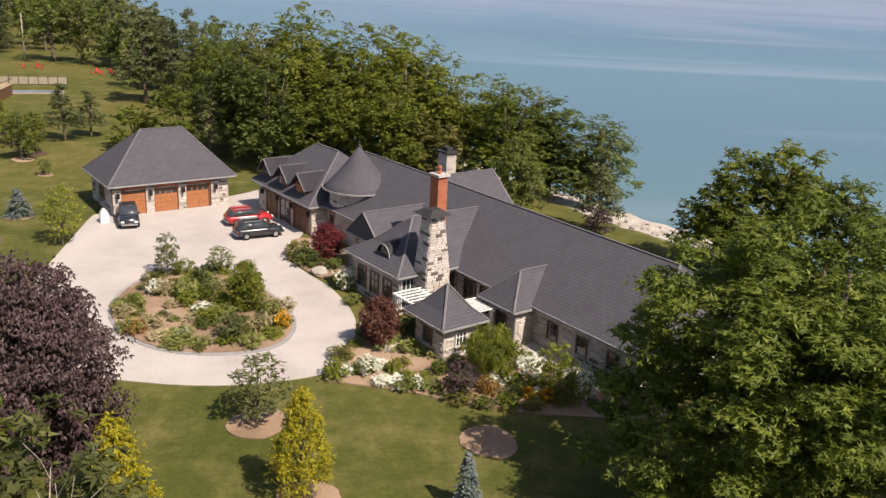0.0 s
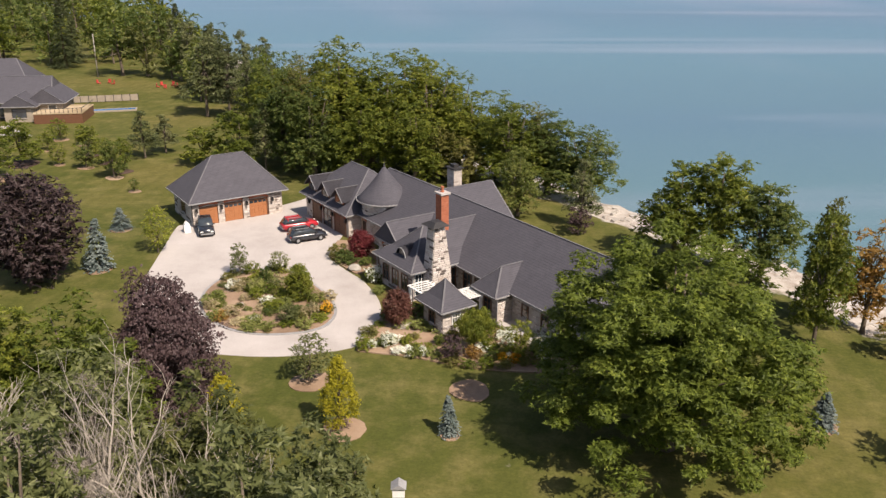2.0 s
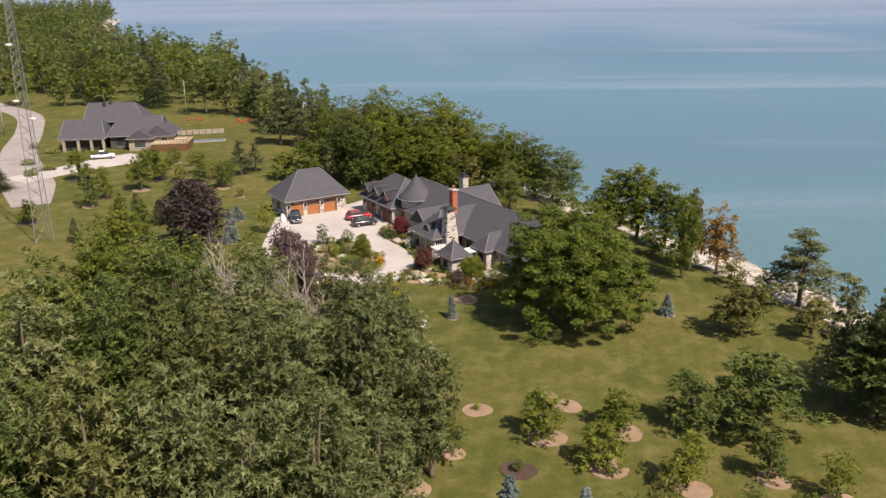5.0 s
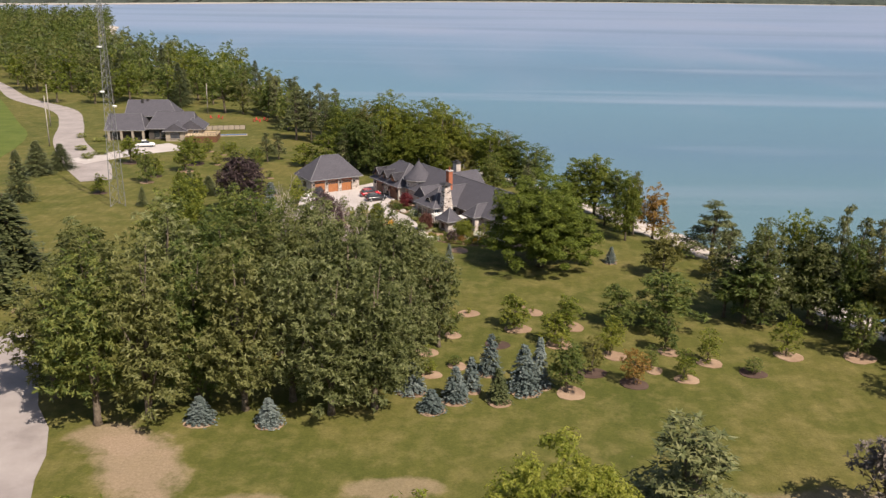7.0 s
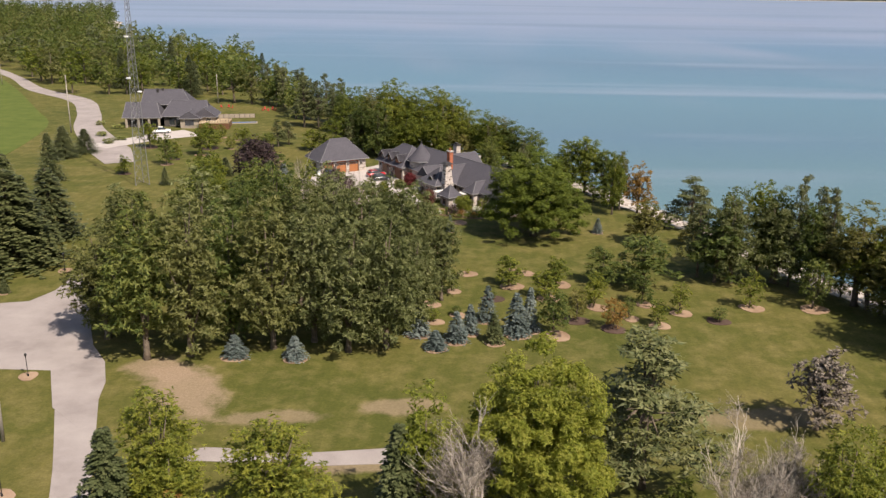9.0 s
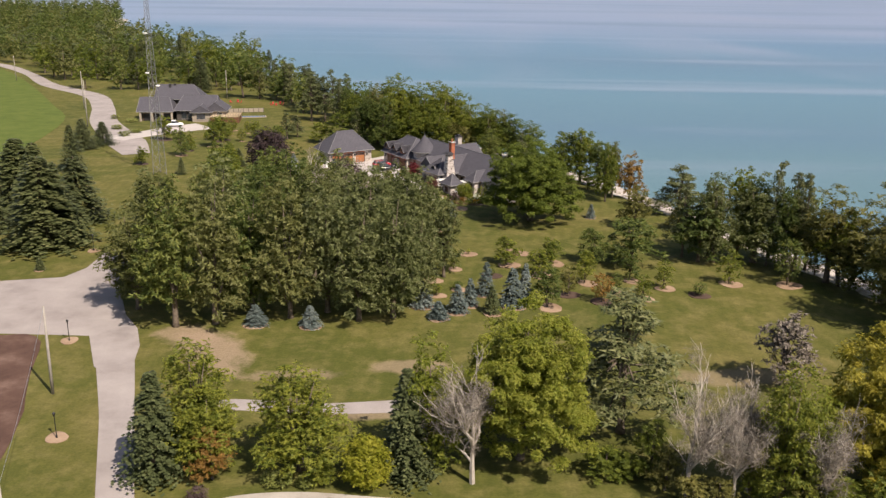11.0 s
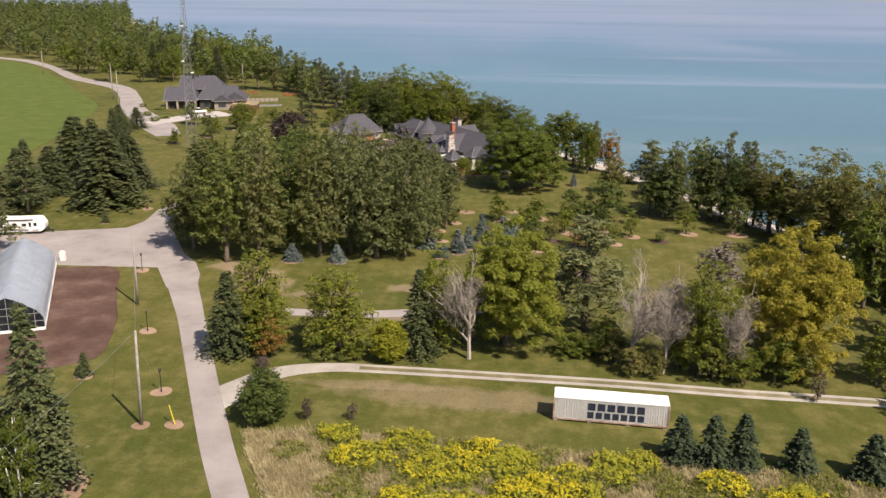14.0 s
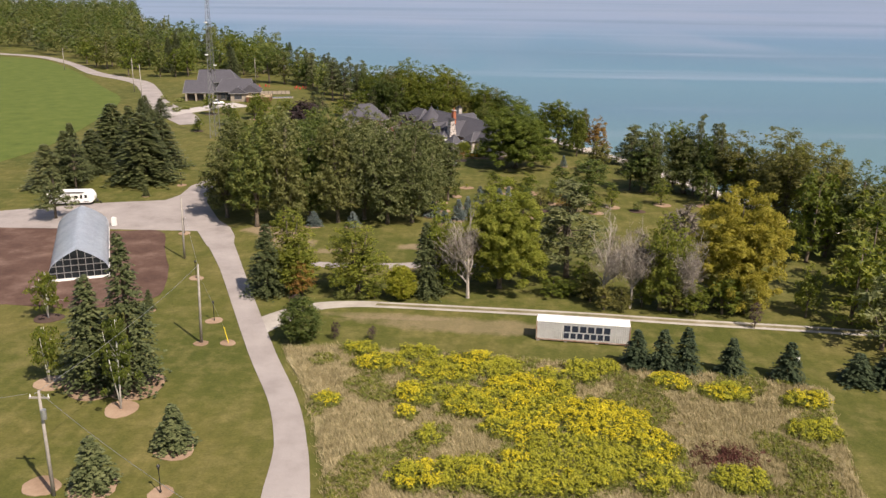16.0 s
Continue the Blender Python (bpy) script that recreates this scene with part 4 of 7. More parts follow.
for x, y, h, r in [(19.0, 204.6, 3.8, 1.9)]:
    broad_tree(x, y, h, r, "purple", "small", "small purple-leaved tree near the shore", "", "broadleaf_tree")
for x, y, h, r in [(-41.3, 189.8, 12.2, 5.2)]:
    broad_tree(x, y, h, r, "copper", "round", "dense copper beech with almost black leaves", "", "copper_beech", 1)
for x, y, h, r in [(-13.5, 154.7, 7.6, 1.6), (-6.4, 159.8, 6.4, 1.4)]:
    broad_tree(x, y, h, r, "yellow", "cone", "narrow golden yellow tree on the lawn", "golden trees", "golden_tree")
    ring(x + 0.3, y, 1.7)
for x, y, h, r in [(-9.6, 167.2, 4.2, 1.7)]:
    broad_tree(x, y, h, r, "grey", "small", "bushy grey-green tree in a mulch ring", "", "young_tree")
    ring(x, y, 1.7)
for x, y, h, r in [(-31.3, 198.8, 5.4, 1.7)]:
    broad_tree(x, y, h, r, "bright", "small", "yellow-green tree at the edge of the drive", "", "young_tree")
for x, y, h, r in [(-12.7, 184.0, 4.1, 1.5)]:
    broad_tree(x, y, h, r, "green", "round", "dense round green tree in the island bed", "", "garden_tree")
for x, y, h, r in [(-20.2, 191.2, 3.6, 1.3), (-16.0, 192.1, 2.4, 1.2)]:
    broad_tree(x, y, h, r, "grey", "small", "airy grey-green tree in the island bed", "", "garden_tree")
for x, y, h, r in [(-7.3, 196.4, 3.5, 1.6)]:
    broad_tree(x, y, h, r, "red", "round", "bright red ornamental maple by the tower", "", "ornamental_maple")
for x, y, h, r in [(-2.7, 178.1, 3.8, 1.5)]:
    broad_tree(x, y, h, r, "maroon", "round", "maroon ornamental maple beside the drive", "", "ornamental_maple")
for x, y, h, r in [(8.3, 171.2, 3.6, 1.4)]:
    broad_tree(x, y, h, r, "bright", "small", "bright green tree in the planting bed", "", "garden_tree")
for x, y, h, r in [(2.3, 170.7, 2.5, 1.1)]:
    broad_tree(x, y, h, r, "purple", "small", "dark purple smoke bush in the bed", "", "smoke_bush")
for x, y, h, r in [(-24.0, 65.6, 13.0, 3.9), (-22.4, 63.4, 9.2, 3.0), (-13.5, 63.7, 11.4, 4.4), (-0.9, 64.6, 14.3, 3.2), (30.8, 58.0, 15.2, 3.1), (33.4, 59.5, 12.5, 2.8)]:
    broad_tree(x, y, h, r * 1.2, RNG.choice(("green", "bright")), "fine", "green tree in the row along the track", "tree row", "broadleaf_tree")
for x, y, h, r in [(8.0, 66.3, 17.2, 8.2)]:
    broad_tree(x, y, h, r, "bright", "huge", "tall bright green maple in the row along the track", "tree row", "maple_tree", 1)
for x, y, h, r in [(-6.8, 61.0, 5.3, 2.5)]:
    broad_tree(x, y, h, r, "lime", "round", "small lime green tree beside the track", "tree row", "young_tree")
for x, y, h, r in [(42.6, 61.6, 18.2, 7.7)]:
    broad_tree(x, y, h, r * 1.12, "gold", "huge", "big maple turning golden yellow", "tree row", "maple_tree", 1)
for x, y, h, r in [(51.1, 55.7, 7.9, 2.1), (39.4, 56.5, 6.2, 3.1), (20.4, 63.3, 6.3, 2.2)]:
    broad_tree(x, y, h, r, "green", "medium", "green tree at the edge of the wood", "tree row", "broadleaf_tree")
for x, y, h, r in [(21.2, 61.1, 4.5, 2.2), (22.7, 57.6, 3.9, 1.9), (25.2, 57.8, 3.6, 1.8), (18.5, 63.2, 2.6, 2.2), (28.4, 59.0, 5.0, 1.8), (32.1, 56.7, 3.8, 2.1), (35.3, 55.9, 4.5, 2.4), (-1.3, 64.0, 2.6, 2.2), (16.0, 63.5, 3.1, 2.6), (-10.8, 61.3, 2.0, 1.4), (42.8, 57.0, 3.8, 2.1)]:
    broad_tree(x, y, h, r, RNG.choice(("olive", "green", "weed")), "medium", "bushy undergrowth below the trees along the track", "tree row", "bush")
for x, y, h, r in [(-19.1, 44.7, 6.2, 2.5)]:
    broad_tree(x, y, h, r * 1.12, "dark", "round", "dense round green maple at the track junction", "", "maple_tree", 1)
for x, y, h, r in [(-14.7, 45.5, 2.5, 0.7), (-9.9, 45.6, 2.0, 0.6), (-21.9, 57.8, 1.5, 1.0), (42.3, 51.3, 3.7, 0.9)]:
    broad_tree(x, y, h, r, "purple", "small", "thin purple-leaved sapling beside the track", "purple saplings", "sapling")
for x, y, h, r in [(-0.5, 103.6, 2.6, 1.5), (2.2, 106.1, 4.2, 1.6), (4.1, 108.9, 4.2, 1.3), (6.6, 113.6, 5.3, 1.5), (10.4, 108.7, 6.1, 1.9), (12.2, 110.2, 6.2, 1.5), (-25.6, 100.3, 2.9, 1.7), (-18.0, 99.9, 3.1, 1.5), (-2.9, 108.2, 3.9, 1.7), (30.0, 159.6, 2.9, 1.1), (1.8, 159.0, 3.3, 0.8), (-36.3, 193.5, 5.9, 1.6), (-38.4, 207.3, 2.9, 1.3)]:
    conifer(x, y, h, r * 1.2, "blue", "silvery blue spruce in a mulch ring", "blue spruces", "young", "blue_spruce")
    ring(x, y - 0.2, r * 0.95)
for x, y, h, r in [(7.2, 105.9, 4.2, 1.4), (-32.6, 10.6, 5.3, 2.2), (-27.3, 17.6, 5.0, 2.1), (-48.4, 45.9, 3.4, 1.2), (-42.4, 55.2, 3.1, 1.0), (-65.1, 122.0, 2.1, 0.9)]:
    conifer(x, y, h, r * 1.2, "spruce", "young dark green spruce in a mulch ring", "green spruces", "young", "spruce")
    ring(x, y - 0.2, r * 1.02)
for x, y, h, r in [(23.2, 38.3, 5.0, 1.6), (26.4, 37.7, 5.3, 1.6), (29.1, 37.3, 5.9, 1.5), (34.4, 36.7, 4.7, 1.5), (40.8, 35.3, 4.9, 1.6), (48.9, 34.8, 3.7, 1.9), (52.0, 34.6, 3.4, 1.7)]:
    conifer(x, y, h, r * 1.5, "dark_spruce", "young dark spruce beside the container", "green spruces", "young", "spruce")
for x, y, h, r in [(-35.9, 31.2, 18.5, 2.9), (-40.8, 31.0, 13.6, 3.0)]:
    conifer(x, y, h, r * 1.5, "spruce", "tall dark spruce on the lawn", "", "tall", "spruce")
    ring(x, y, 3.4)
for x, y, h, r in [(-88.9, 128.2, 10.8, 3.7), (-87.5, 135.3, 12.7, 3.6), (-86.6, 137.7, 14.3, 2.7), (-85.5, 144.6, 11.4, 3.7), (-85.6, 158.8, 16.1, 5.3), (-69.6, 134.7, 17.4, 5.6), (-70.0, 150.4, 14.1, 4.2), (-77.8, 150.4, 16.9, 3.9), (-68.7, 138.0, 15.7, 3.6)]:
    conifer(x, y, h * 0.92, r * 1.65, RNG.choice(("spruce", "pine")), "tall dark spruce in a clump", "spruce clump", "tall", "spruce")
for x, y, h, r in [(-56.6, 205.4, 5.8, 2.4), (-52.4, 205.7, 4.5, 2.7), (-63.7, 194.8, 4.3, 1.5), (-56.8, 197.9, 4.3, 2.9), (-99.6, 225.2, 8.4, 4.7), (-96.9, 232.1, 6.5, 4.2), (-91.0, 197.5, 11.2, 4.1)]:
    conifer(x, y, h, r, "spruce", "dark green spruce near the neighbouring house", "spruce clump", "tall", "spruce")
for x, y, h, r in [(-27.1, 62.2, 11.0, 3.2), (-3.1, 62.7, 11.4, 2.9)]:
    conifer(x, y, h, r * 1.2, "spruce", "tall bushy grey-green conifer in the row along the track", "tree row", "tall", "spruce")
for x, y, h, r in [(19.1, 72.0, 16.5, 5.8)]:
    pine(x, y, h, r * 1.2, "pine", "tall white pine in the row along the track", "tree row")
for x, y, h, r in [(-82.8, 128.2, 11.3, 4.3), (-76.3, 102.8, 10.7, 3.9)]:
    pine(x, y, h, r, "pine", "light green pine in the clump", "spruce clump")
for x, y, h, r in [(-46.9, 245.0, 8.2, 2.6), (-44.5, 248.7, 6.9, 2.4), (-25.3, 236.5, 11.2, 2.6), (-45.0, 280.6, 17.1, 5.1), (-40.4, 280.6, 15.5, 3.8), (-34.5, 272.3, 15.7, 3.1), (-27.8, 265.6, 13.4, 2.9), (59.3, 132.0, 16.8, 3.4), (41.9, 134.0, 14.9, 3.4)]:
    pine(x, y, h, r, "pine", "tall pine near the lake", "shore pines")
for x, y, h, r in [(48.8, 163.7, 11.3, 5.2), (55.1, 129.8, 18.9, 2.6), (59.8, 127.8, 17.4, 2.6), (19.8, 207.4, 9.2, 2.4)]:
    pine(x, y, h, r, "pine", "spreading pine on the lake bank", "shore pines")
for i, (x, y, h, r) in enumerate([(-23.6, 140.8, 19.5, 4.4), (-12.4, 138.0, 18.0, 4.2), (-17.0, 141.5, 17.0, 3.6)]):
    bare_tree(x, y, h, r, "dead bleached tree standing above the grove", "pale_bark", "dead trees", 3 + i, 24, 0.014)
for i, (x, y, h, r) in enumerate([(3.1, 61.8, 14.6, 4.2), (23.0, 60.2, 15.2, 3.8), (26.6, 58.5, 13.6, 2.8), (34.7, 57.3, 12.8, 3.2), (28.8, 61.0, 13.5, 3.2)]):
    bare_tree(x, y, h, r, "leafless grey tree in the row along the track", "pale_bark", "bare trees", 11 + i, 70, 0.016)


def birch(x, y, h, r, seed):
    rng = random.Random(seed)
    cl = [(rng.gauss(0, 0.42) * r, rng.gauss(0, 0.42) * r, h * rng.uniform(0.3, 0.98), rng.uniform(0.35, 0.6)) for _ in range(60)]
    cl = [(a * (1.15 - c / h * 0.7), b * (1.15 - c / h * 0.7), c, d) for a, b, c, d in cl]
    ob = thing("birch_tree", "slender birch with white bark and thin yellow-green leaves", "tree", "birches", at=pose(x, y, 0, 0, 0, 30 * seed))
    bm = bmesh.new()
    add_tube(bm, [(0, 0, -0.2), (0.05 * h * 0.3, 0, h * 0.4), (0.03 * h, 0, h * 0.97)], [0.13, 0.09, 0.02], 7)
    add_tube(bm, [(0.1, 0.1, -0.1), (-0.05 * h, 0.02 * h, h * 0.45), (-0.09 * h, 0.03 * h, h * 0.85)], [0.10, 0.06, 0.015], 6)
    for c in cl[:26]:
        add_tube(bm, [(0.02 * h, 0, c[2] * 0.8), (c[0] * 0.6, c[1] * 0.6, c[2]), (c[0], c[1], c[2] - 0.3)], [0.03, 0.02, 0.008], 3)
    part("trunk", bm, M["birch_bark"], ob, "", True)
    part("crown", leaf_cloud("crown", cl, 170, 0.17, LEAF["green"], seed, 0.5, 0.3, 1.2), None, ob)
    ring(x, y, 1.9, seed == 2)


for i, (x, y, h, r) in enumerate([(-35.6, 25.6, 10.8, 2.9), (-55.0, 51.5, 6.9, 2.9), (-46.0, 31.6, 7.2, 2.4)]):
    birch(x, y, h, r, i + 1)


def weeping_tree(x, y, h, r):
    rng = random.Random(5)
    ob = thing("weeping_beech", "large weeping purple beech with hanging boughs", "tree", at=pose(x, y, 0))
    cl = crown_clumps(h, r, 1.0, 170, 8, 0.22, 0.30, 0.75)
    cl += [(c[0] * 1.08, c[1] * 1.08, max(0.8, c[2] - rng.uniform(1, 3.5)), c[3] * 0.7) for c in cl if rng.random() < 0.7]
    part("trunk", trunk_mesh(h, r, 2.5, cl, 9, 14, 0.015), None, ob)
    part("crown", leaf_cloud("crown", cl, 420, 0.15, LEAF["purple"], 9, 0.6, 0.4, 0.8), None, ob)


weeping_tree(-20.4, 163.2, 11.0, 4.2)


def hanging_shrub(x, y, h, r):
    ob = thing("weeping_shrub", "dense weeping willow-like shrub in the bed", "shrub", at=pose(x, y, 0.1))
    bm = bmesh.new()
    add_tube(bm, [(0, 0, -0.2), (0.05, 0, h * 0.5), (0, 0, h * 0.8)], [0.09, 0.07, 0.04], 6)
    part("trunk", bm, M["bark"], ob)
    cl = crown_clumps(h, r, h * 0.32, 46, 4, 0.30, -0.1)
    part("crown", leaf_cloud("crown", cl, 216, 0.07, LEAF["green"], 4, 0.9, 0.1, 0.9, 5.0), None, ob)


hanging_shrub(4.4, 173.2, 3.8, 1.9)

# the far woods along the shore, from the neighbouring house into the distance
FAR_EDGE = [(-63.8, 334.4), (-72.0, 330.9), (-86.9, 334.0), (-102.7, 348.0), (-119.1, 347.6), (-137.8, 348.2), (-151.4, 348.6), (-209.5, 435.0), (-256.9, 473.1), (-340.2, 528.2), (-468.7, 623.1)]


def far_woods():
    rng = random.Random(21)
    spots = []
    tries = 0
    while len(spots) < 640 and tries < 30000:
        tries += 1
        x, y = rng.uniform(-560, -55), rng.uniform(318, 1080)
        inner = np.interp(-x, [-p[0] for p in FAR_EDGE], [p[1] for p in FAR_EDGE])
        d = shore_distance(x, y)[0]
        near = 34 if y < 440 else 62
        if y < inner + 2 or d < 5 or d > 260 or any((x - a) ** 2 + (y - b) ** 2 < near for a, b in spots):
            continue
        spots.append((x, y))
    clumps = {"spruce": [], "dark": [], "poplar": []}
    for x, y in spots:
        h, r = rng.uniform(12.0, 18.0), rng.uniform(4.8, 7.2)
        k = rng.random()
        if y > 430:
            # the deep of the wood, where one crown runs into the next
            h, r = h * (1.05 + 0.40 * min(1.0, (y - 430) / 400)), r * 1.15
            for c in lobed_clumps(h, r, 0.6, 26, rng.randrange(999), 0.30, 5):
                clumps["dark" if k < 0.60 else "spruce" if k < 0.80 else "poplar"].append((x + c[0], y + c[1], c[2], c[3]))
        elif k < 0.16:
            conifer(x, y, h * 1.05, r * 0.8, "spruce", "dark conifer in the far woods", "far woods", "tall", "spruce")
        else:
            broad_tree(x, y, h, r, rng.choice(("green", "dark", "poplar", "dark", "green")), "far", "green tree in the far shore woods", "far woods", "broadleaf_tree")
    for leaf, rows in clumps.items():
        tagged(new("far_woods", leaf_cloud("far_woods", rows, 30, 0.85, LEAF[leaf], 31, 0.5, 0.75)), "dense canopy of mixed trees in the far shore woods", "woods", kind="stuff")


    # the bank's own trees
    line = smooth_line([(-35.5, 286.3), (-49.3, 306.1), (-68.0, 344.7), (-99.2, 403.9), (-149.8, 487.2), (-211.4, 583.4), (-284.9, 710.6), (-383.3, 884.9)], 6)
    for k, p in enumerate(line):
        for row in range(2):
            x, y = p[0] - row * 6.0 + rng.uniform(-2, 2), p[1] - row * 6.0 + rng.uniform(-3, 3)
            if y < 368:
                if row == 0 and rng.random() < 0.8:
                    if rng.random() < 0.4:
                        broad_tree(x - 3, y - 2, rng.uniform(9, 13), rng.uniform(3.6, 4.8), "dark", "far", "green tree on the far lake bank", "far woods", "broadleaf_tree")
                    pine(x, y, rng.uniform(13, 17), rng.uniform(2.4, 3.4), "pine", "slim pine with a bare trunk on the lake bank", "shore pines")
            elif rng.random() < 0.86:
                broad_tree(x, y, rng.uniform(13, 19), rng.uniform(4.2, 6.0), rng.choice(("green", "dark", "dark", "poplar", "green")), "far" if y < 400 else "distant", "green tree on the far lake bank", "far woods", "broadleaf_tree")


far_woods()


def far_shore():
    """The low wooded coast across the water, with its pale beach."""
    rng = random.Random(77)
    line = smooth_line([(-2300, 1500), (-1500, 1750), (-965, 2050), (-500, 2750), (0, 3450), (700, 4050), (1700, 4450), (3000, 4600)], 40)
    beach, wood = bmesh.new(), bmesh.new()
    rows, crowns = [], []
    for k, p in enumerate(line):
        q = line[min(k + 1, len(line) - 1)] - line[max(k - 1, 0)]
        n = np.array((-q[1], q[0])) / np.linalg.norm(q)
        rows.append([beach.verts.new((*(p + n * d), z)) for d, z in ((-6, -3.2), (8, -2.2), (34, -0.6), (60, 0.0), (900, 6.0))])
        tops = []
        for d, z in ((44, -1.0), (46, 9), (62, 16), (110, 21), (300, 25), (700, 30)):
            lift = z + (rng.uniform(-3.5, 4.5) if z > 0 else 0)
            tops.append(wood.verts.new((*(p + n * (d + rng.uniform(-6, 6))), lift)))
        crowns.append(tops)
    for mesh, sets in ((beach, rows), (wood, crowns)):
        for a, b in zip(sets, sets[1:]):
            for i in range(len(a) - 1):
                mesh.faces.new((a[i], b[i], b[i + 1], a[i + 1]))
    single("far_shore", beach, M["gravel"], "pale beach along the distant coast across the water", "shore", kind="structure")
    # woods' colour darkened and cooled to stand in for distance haze
    single("backdrop", wood, rough_paint("distant_woods", (0.030, 0.040, 0.036), (0.052, 0.064, 0.052), 0.02, 0.95, 0, 0, 0.2), "dark wooded coast in the distance across the water", "woods", kind="structure")


far_shore()


def bank_woods():
    """The dense wood on the bank beyond the mown lawn."""
    rng = random.Random(33)
    spots = []
    for _ in range(6000):
        x, y = rng.uniform(42, 125), rng.uniform(-20, 132)
        d = shore_distance(x, y)[0]
        inner = np.interp(y, [-4, 23, 55, 78, 97, 114, 131], [61, 59, 55, 60, 67, 65, 60])
        if d < 5 or d > 52 or x < inner or any((x - a) ** 2 + (y - b) ** 2 < 30 for a, b in spots):
            continue
        spots.append((x, y))
    for x, y in spots[:80]:
        broad_tree(x, y, rng.uniform(11.5, 16.5), rng.uniform(4.0, 5.4), rng.choice(("green", "dark", "olive", "grey", "green")), "far" if x < 80 else "distant", "dark green tree in the dense wood on the bank", "bank wood", "broadleaf_tree")


bank_woods()

# scrub along the top of the bank
for k, p in enumerate(smooth_line([(27.6, 192.8), (38.7, 175.6), (46.6, 155.9), (56.8, 138.4), (65.9, 118.6), (73.8, 101.6), (81.3, 80.3)], 5)):
    if k % 2 == 0:
        broad_tree(p[0] + RNG.uniform(-1.5, 1.5), p[1] + RNG.uniform(-1.5, 1.5), RNG.uniform(2.6, 4.6), RNG.uniform(1.8, 2.8), RNG.choice(("dark", "olive", "green")), "far", "low green scrub along the top of the bank", "bank scrub", "bush")


# ---- the stone house ----
def plan(a, b, z):
    """The house's own plan: a runs along its long wing, b away from the drive."""
    return (1.70 + 0.7714 * a + 0.9715 * b, 182.09 - 1.1878 * a + 0.6309 * b, z)


house_plan = plan


def bar(bm, p, q, w, h):
    """A square bar between two points."""
    p, q = Vector(p), Vector(q)
    d = (q - p).normalized()
    s = d.cross(Vector((0, 0, 1))).normalized() * w / 2
    up = Vector((0, 0, h))
    v = [bm.verts.new(x) for x in (p - s, p + s, p + s + up, p - s + up, q - s, q + s, q + s + up, q - s + up)]
    for f in ((0, 1, 2, 3), (7, 6, 5, 4), (0, 4, 5, 1), (1, 5, 6, 2), (2, 6, 7, 3), (3, 7, 4, 0)):
        bm.faces.new([v[i] for i in f])


def roof(parent, a0, a1, b0, b1, ze, zr, along, hip0, hip1, label="", flare=0.0, caps=True):
    """A ridged roof over a rectangle of the plan; hip0 and hip1 say how far each end slopes in (0: a gable)."""
    mid_a, mid_b = (a0 + a1) / 2, (b0 + b1) / 2
    if along == "a":
        r0, r1 = (a0 + hip0, mid_b, zr), (a1 - hip1, mid_b, zr)
    else:
        r0, r1 = (mid_a, b0 + hip0, zr), (mid_a, b1 - hip1, zr)
    c = [(a0, b0, ze), (a1, b0, ze), (a1, b1, ze), (a0, b1, ze)]
    bm = bmesh.new()
    top = [bm.verts.new(plan(*p)) for p in c]
    low = [bm.verts.new(plan(p[0], p[1], ze - 0.12)) for p in c]
    x, y = bm.verts.new(plan(*r0)), bm.verts.new(plan(*r1))
    eave = top
    if flare:
        ends = (r0, r1, r1, r0) if along == "a" else (r0, r0, r1, r1)
        low_c = c
        c = [tuple(p[i] + (e[i] - p[i]) * 0.42 - (flare if i == 2 else 0) for i in range(3)) for p, e in zip(low_c, ends)]
        top = [bm.verts.new(plan(*p)) for p in c]
        for i in range(4):
            bm.faces.new((eave[i], eave[(i + 1) % 4], top[(i + 1) % 4], top[i]))
    if along == "a":
        bm.faces.new((top[0], top[1], y, x)), bm.faces.new((top[2], top[3], x, y))
        bm.faces.new((top[3], top[0], x)), bm.faces.new((top[1], top[2], y))
        edges = [(c[0], r0), (c[3], r0), (c[1], r1), (c[2], r1)]
    else:
        bm.faces.new((top[1], top[2], y, x)), bm.faces.new((top[3], top[0], x, y))
        bm.faces.new((top[0], top[1], x)), bm.faces.new((top[2], top[3], y))
        edges = [(c[0], r0), (c[1], r0), (c[2], r1), (c[3], r1)]
    if flare:
        edges += list(zip(low_c, c))
        c = low_c
    for i in range(4):
        bm.faces.new((eave[i], low[i], low[(i + 1) % 4], eave[(i + 1) % 4]))
    bm.faces.new(low[::-1])
    ob = part("roof", bm, M["roof"], parent, label)
    if caps:
        bm = bmesh.new()
        for p, q in edges + [(r0, r1)]:
            bar(bm, plan(*p), plan(*q), 0.16, 0.05)
        part("ridge_cap", bm, M["roof_cap"], ob)
        bm = bmesh.new()
        for i in range(4):
            p, q = c[i], c[(i + 1) % 4]
            bar(bm, plan(p[0], p[1], ze - 0.13), plan(q[0], q[1], ze - 0.13), 0.14, 0.13)
        part("gutter", bm, M["gutter"], ob)
    return ob


def walls(parent, a0, a1, b0, b1, z1, gable=None, zr=0.0, z0=-0.3):
    """Stone walls of a wing; gable 'b0' and so on raises that end to the ridge."""
    bm = bmesh.new()
    add_box(bm, a0, a1, b0, b1, z0, z1, f=plan)
    if gable in ("b0", "b1"):
        b, s = (b0, 0.35) if gable == "b0" else (b1, -0.35)
        v = [bm.verts.new(plan(*p)) for p in ((a0, b, z1), (a1, b, z1), ((a0 + a1) / 2, b, zr), (a0, b + s, z1), (a1, b + s, z1), ((a0 + a1) / 2, b + s, zr))]
        for f in ((0, 1, 2), (5, 4, 3), (0, 3, 4, 1), (1, 4, 5, 2), (2, 5, 3, 0)):
            bm.faces.new([v[i] for i in f])
    return part("wall", bm, M["stone"], parent)


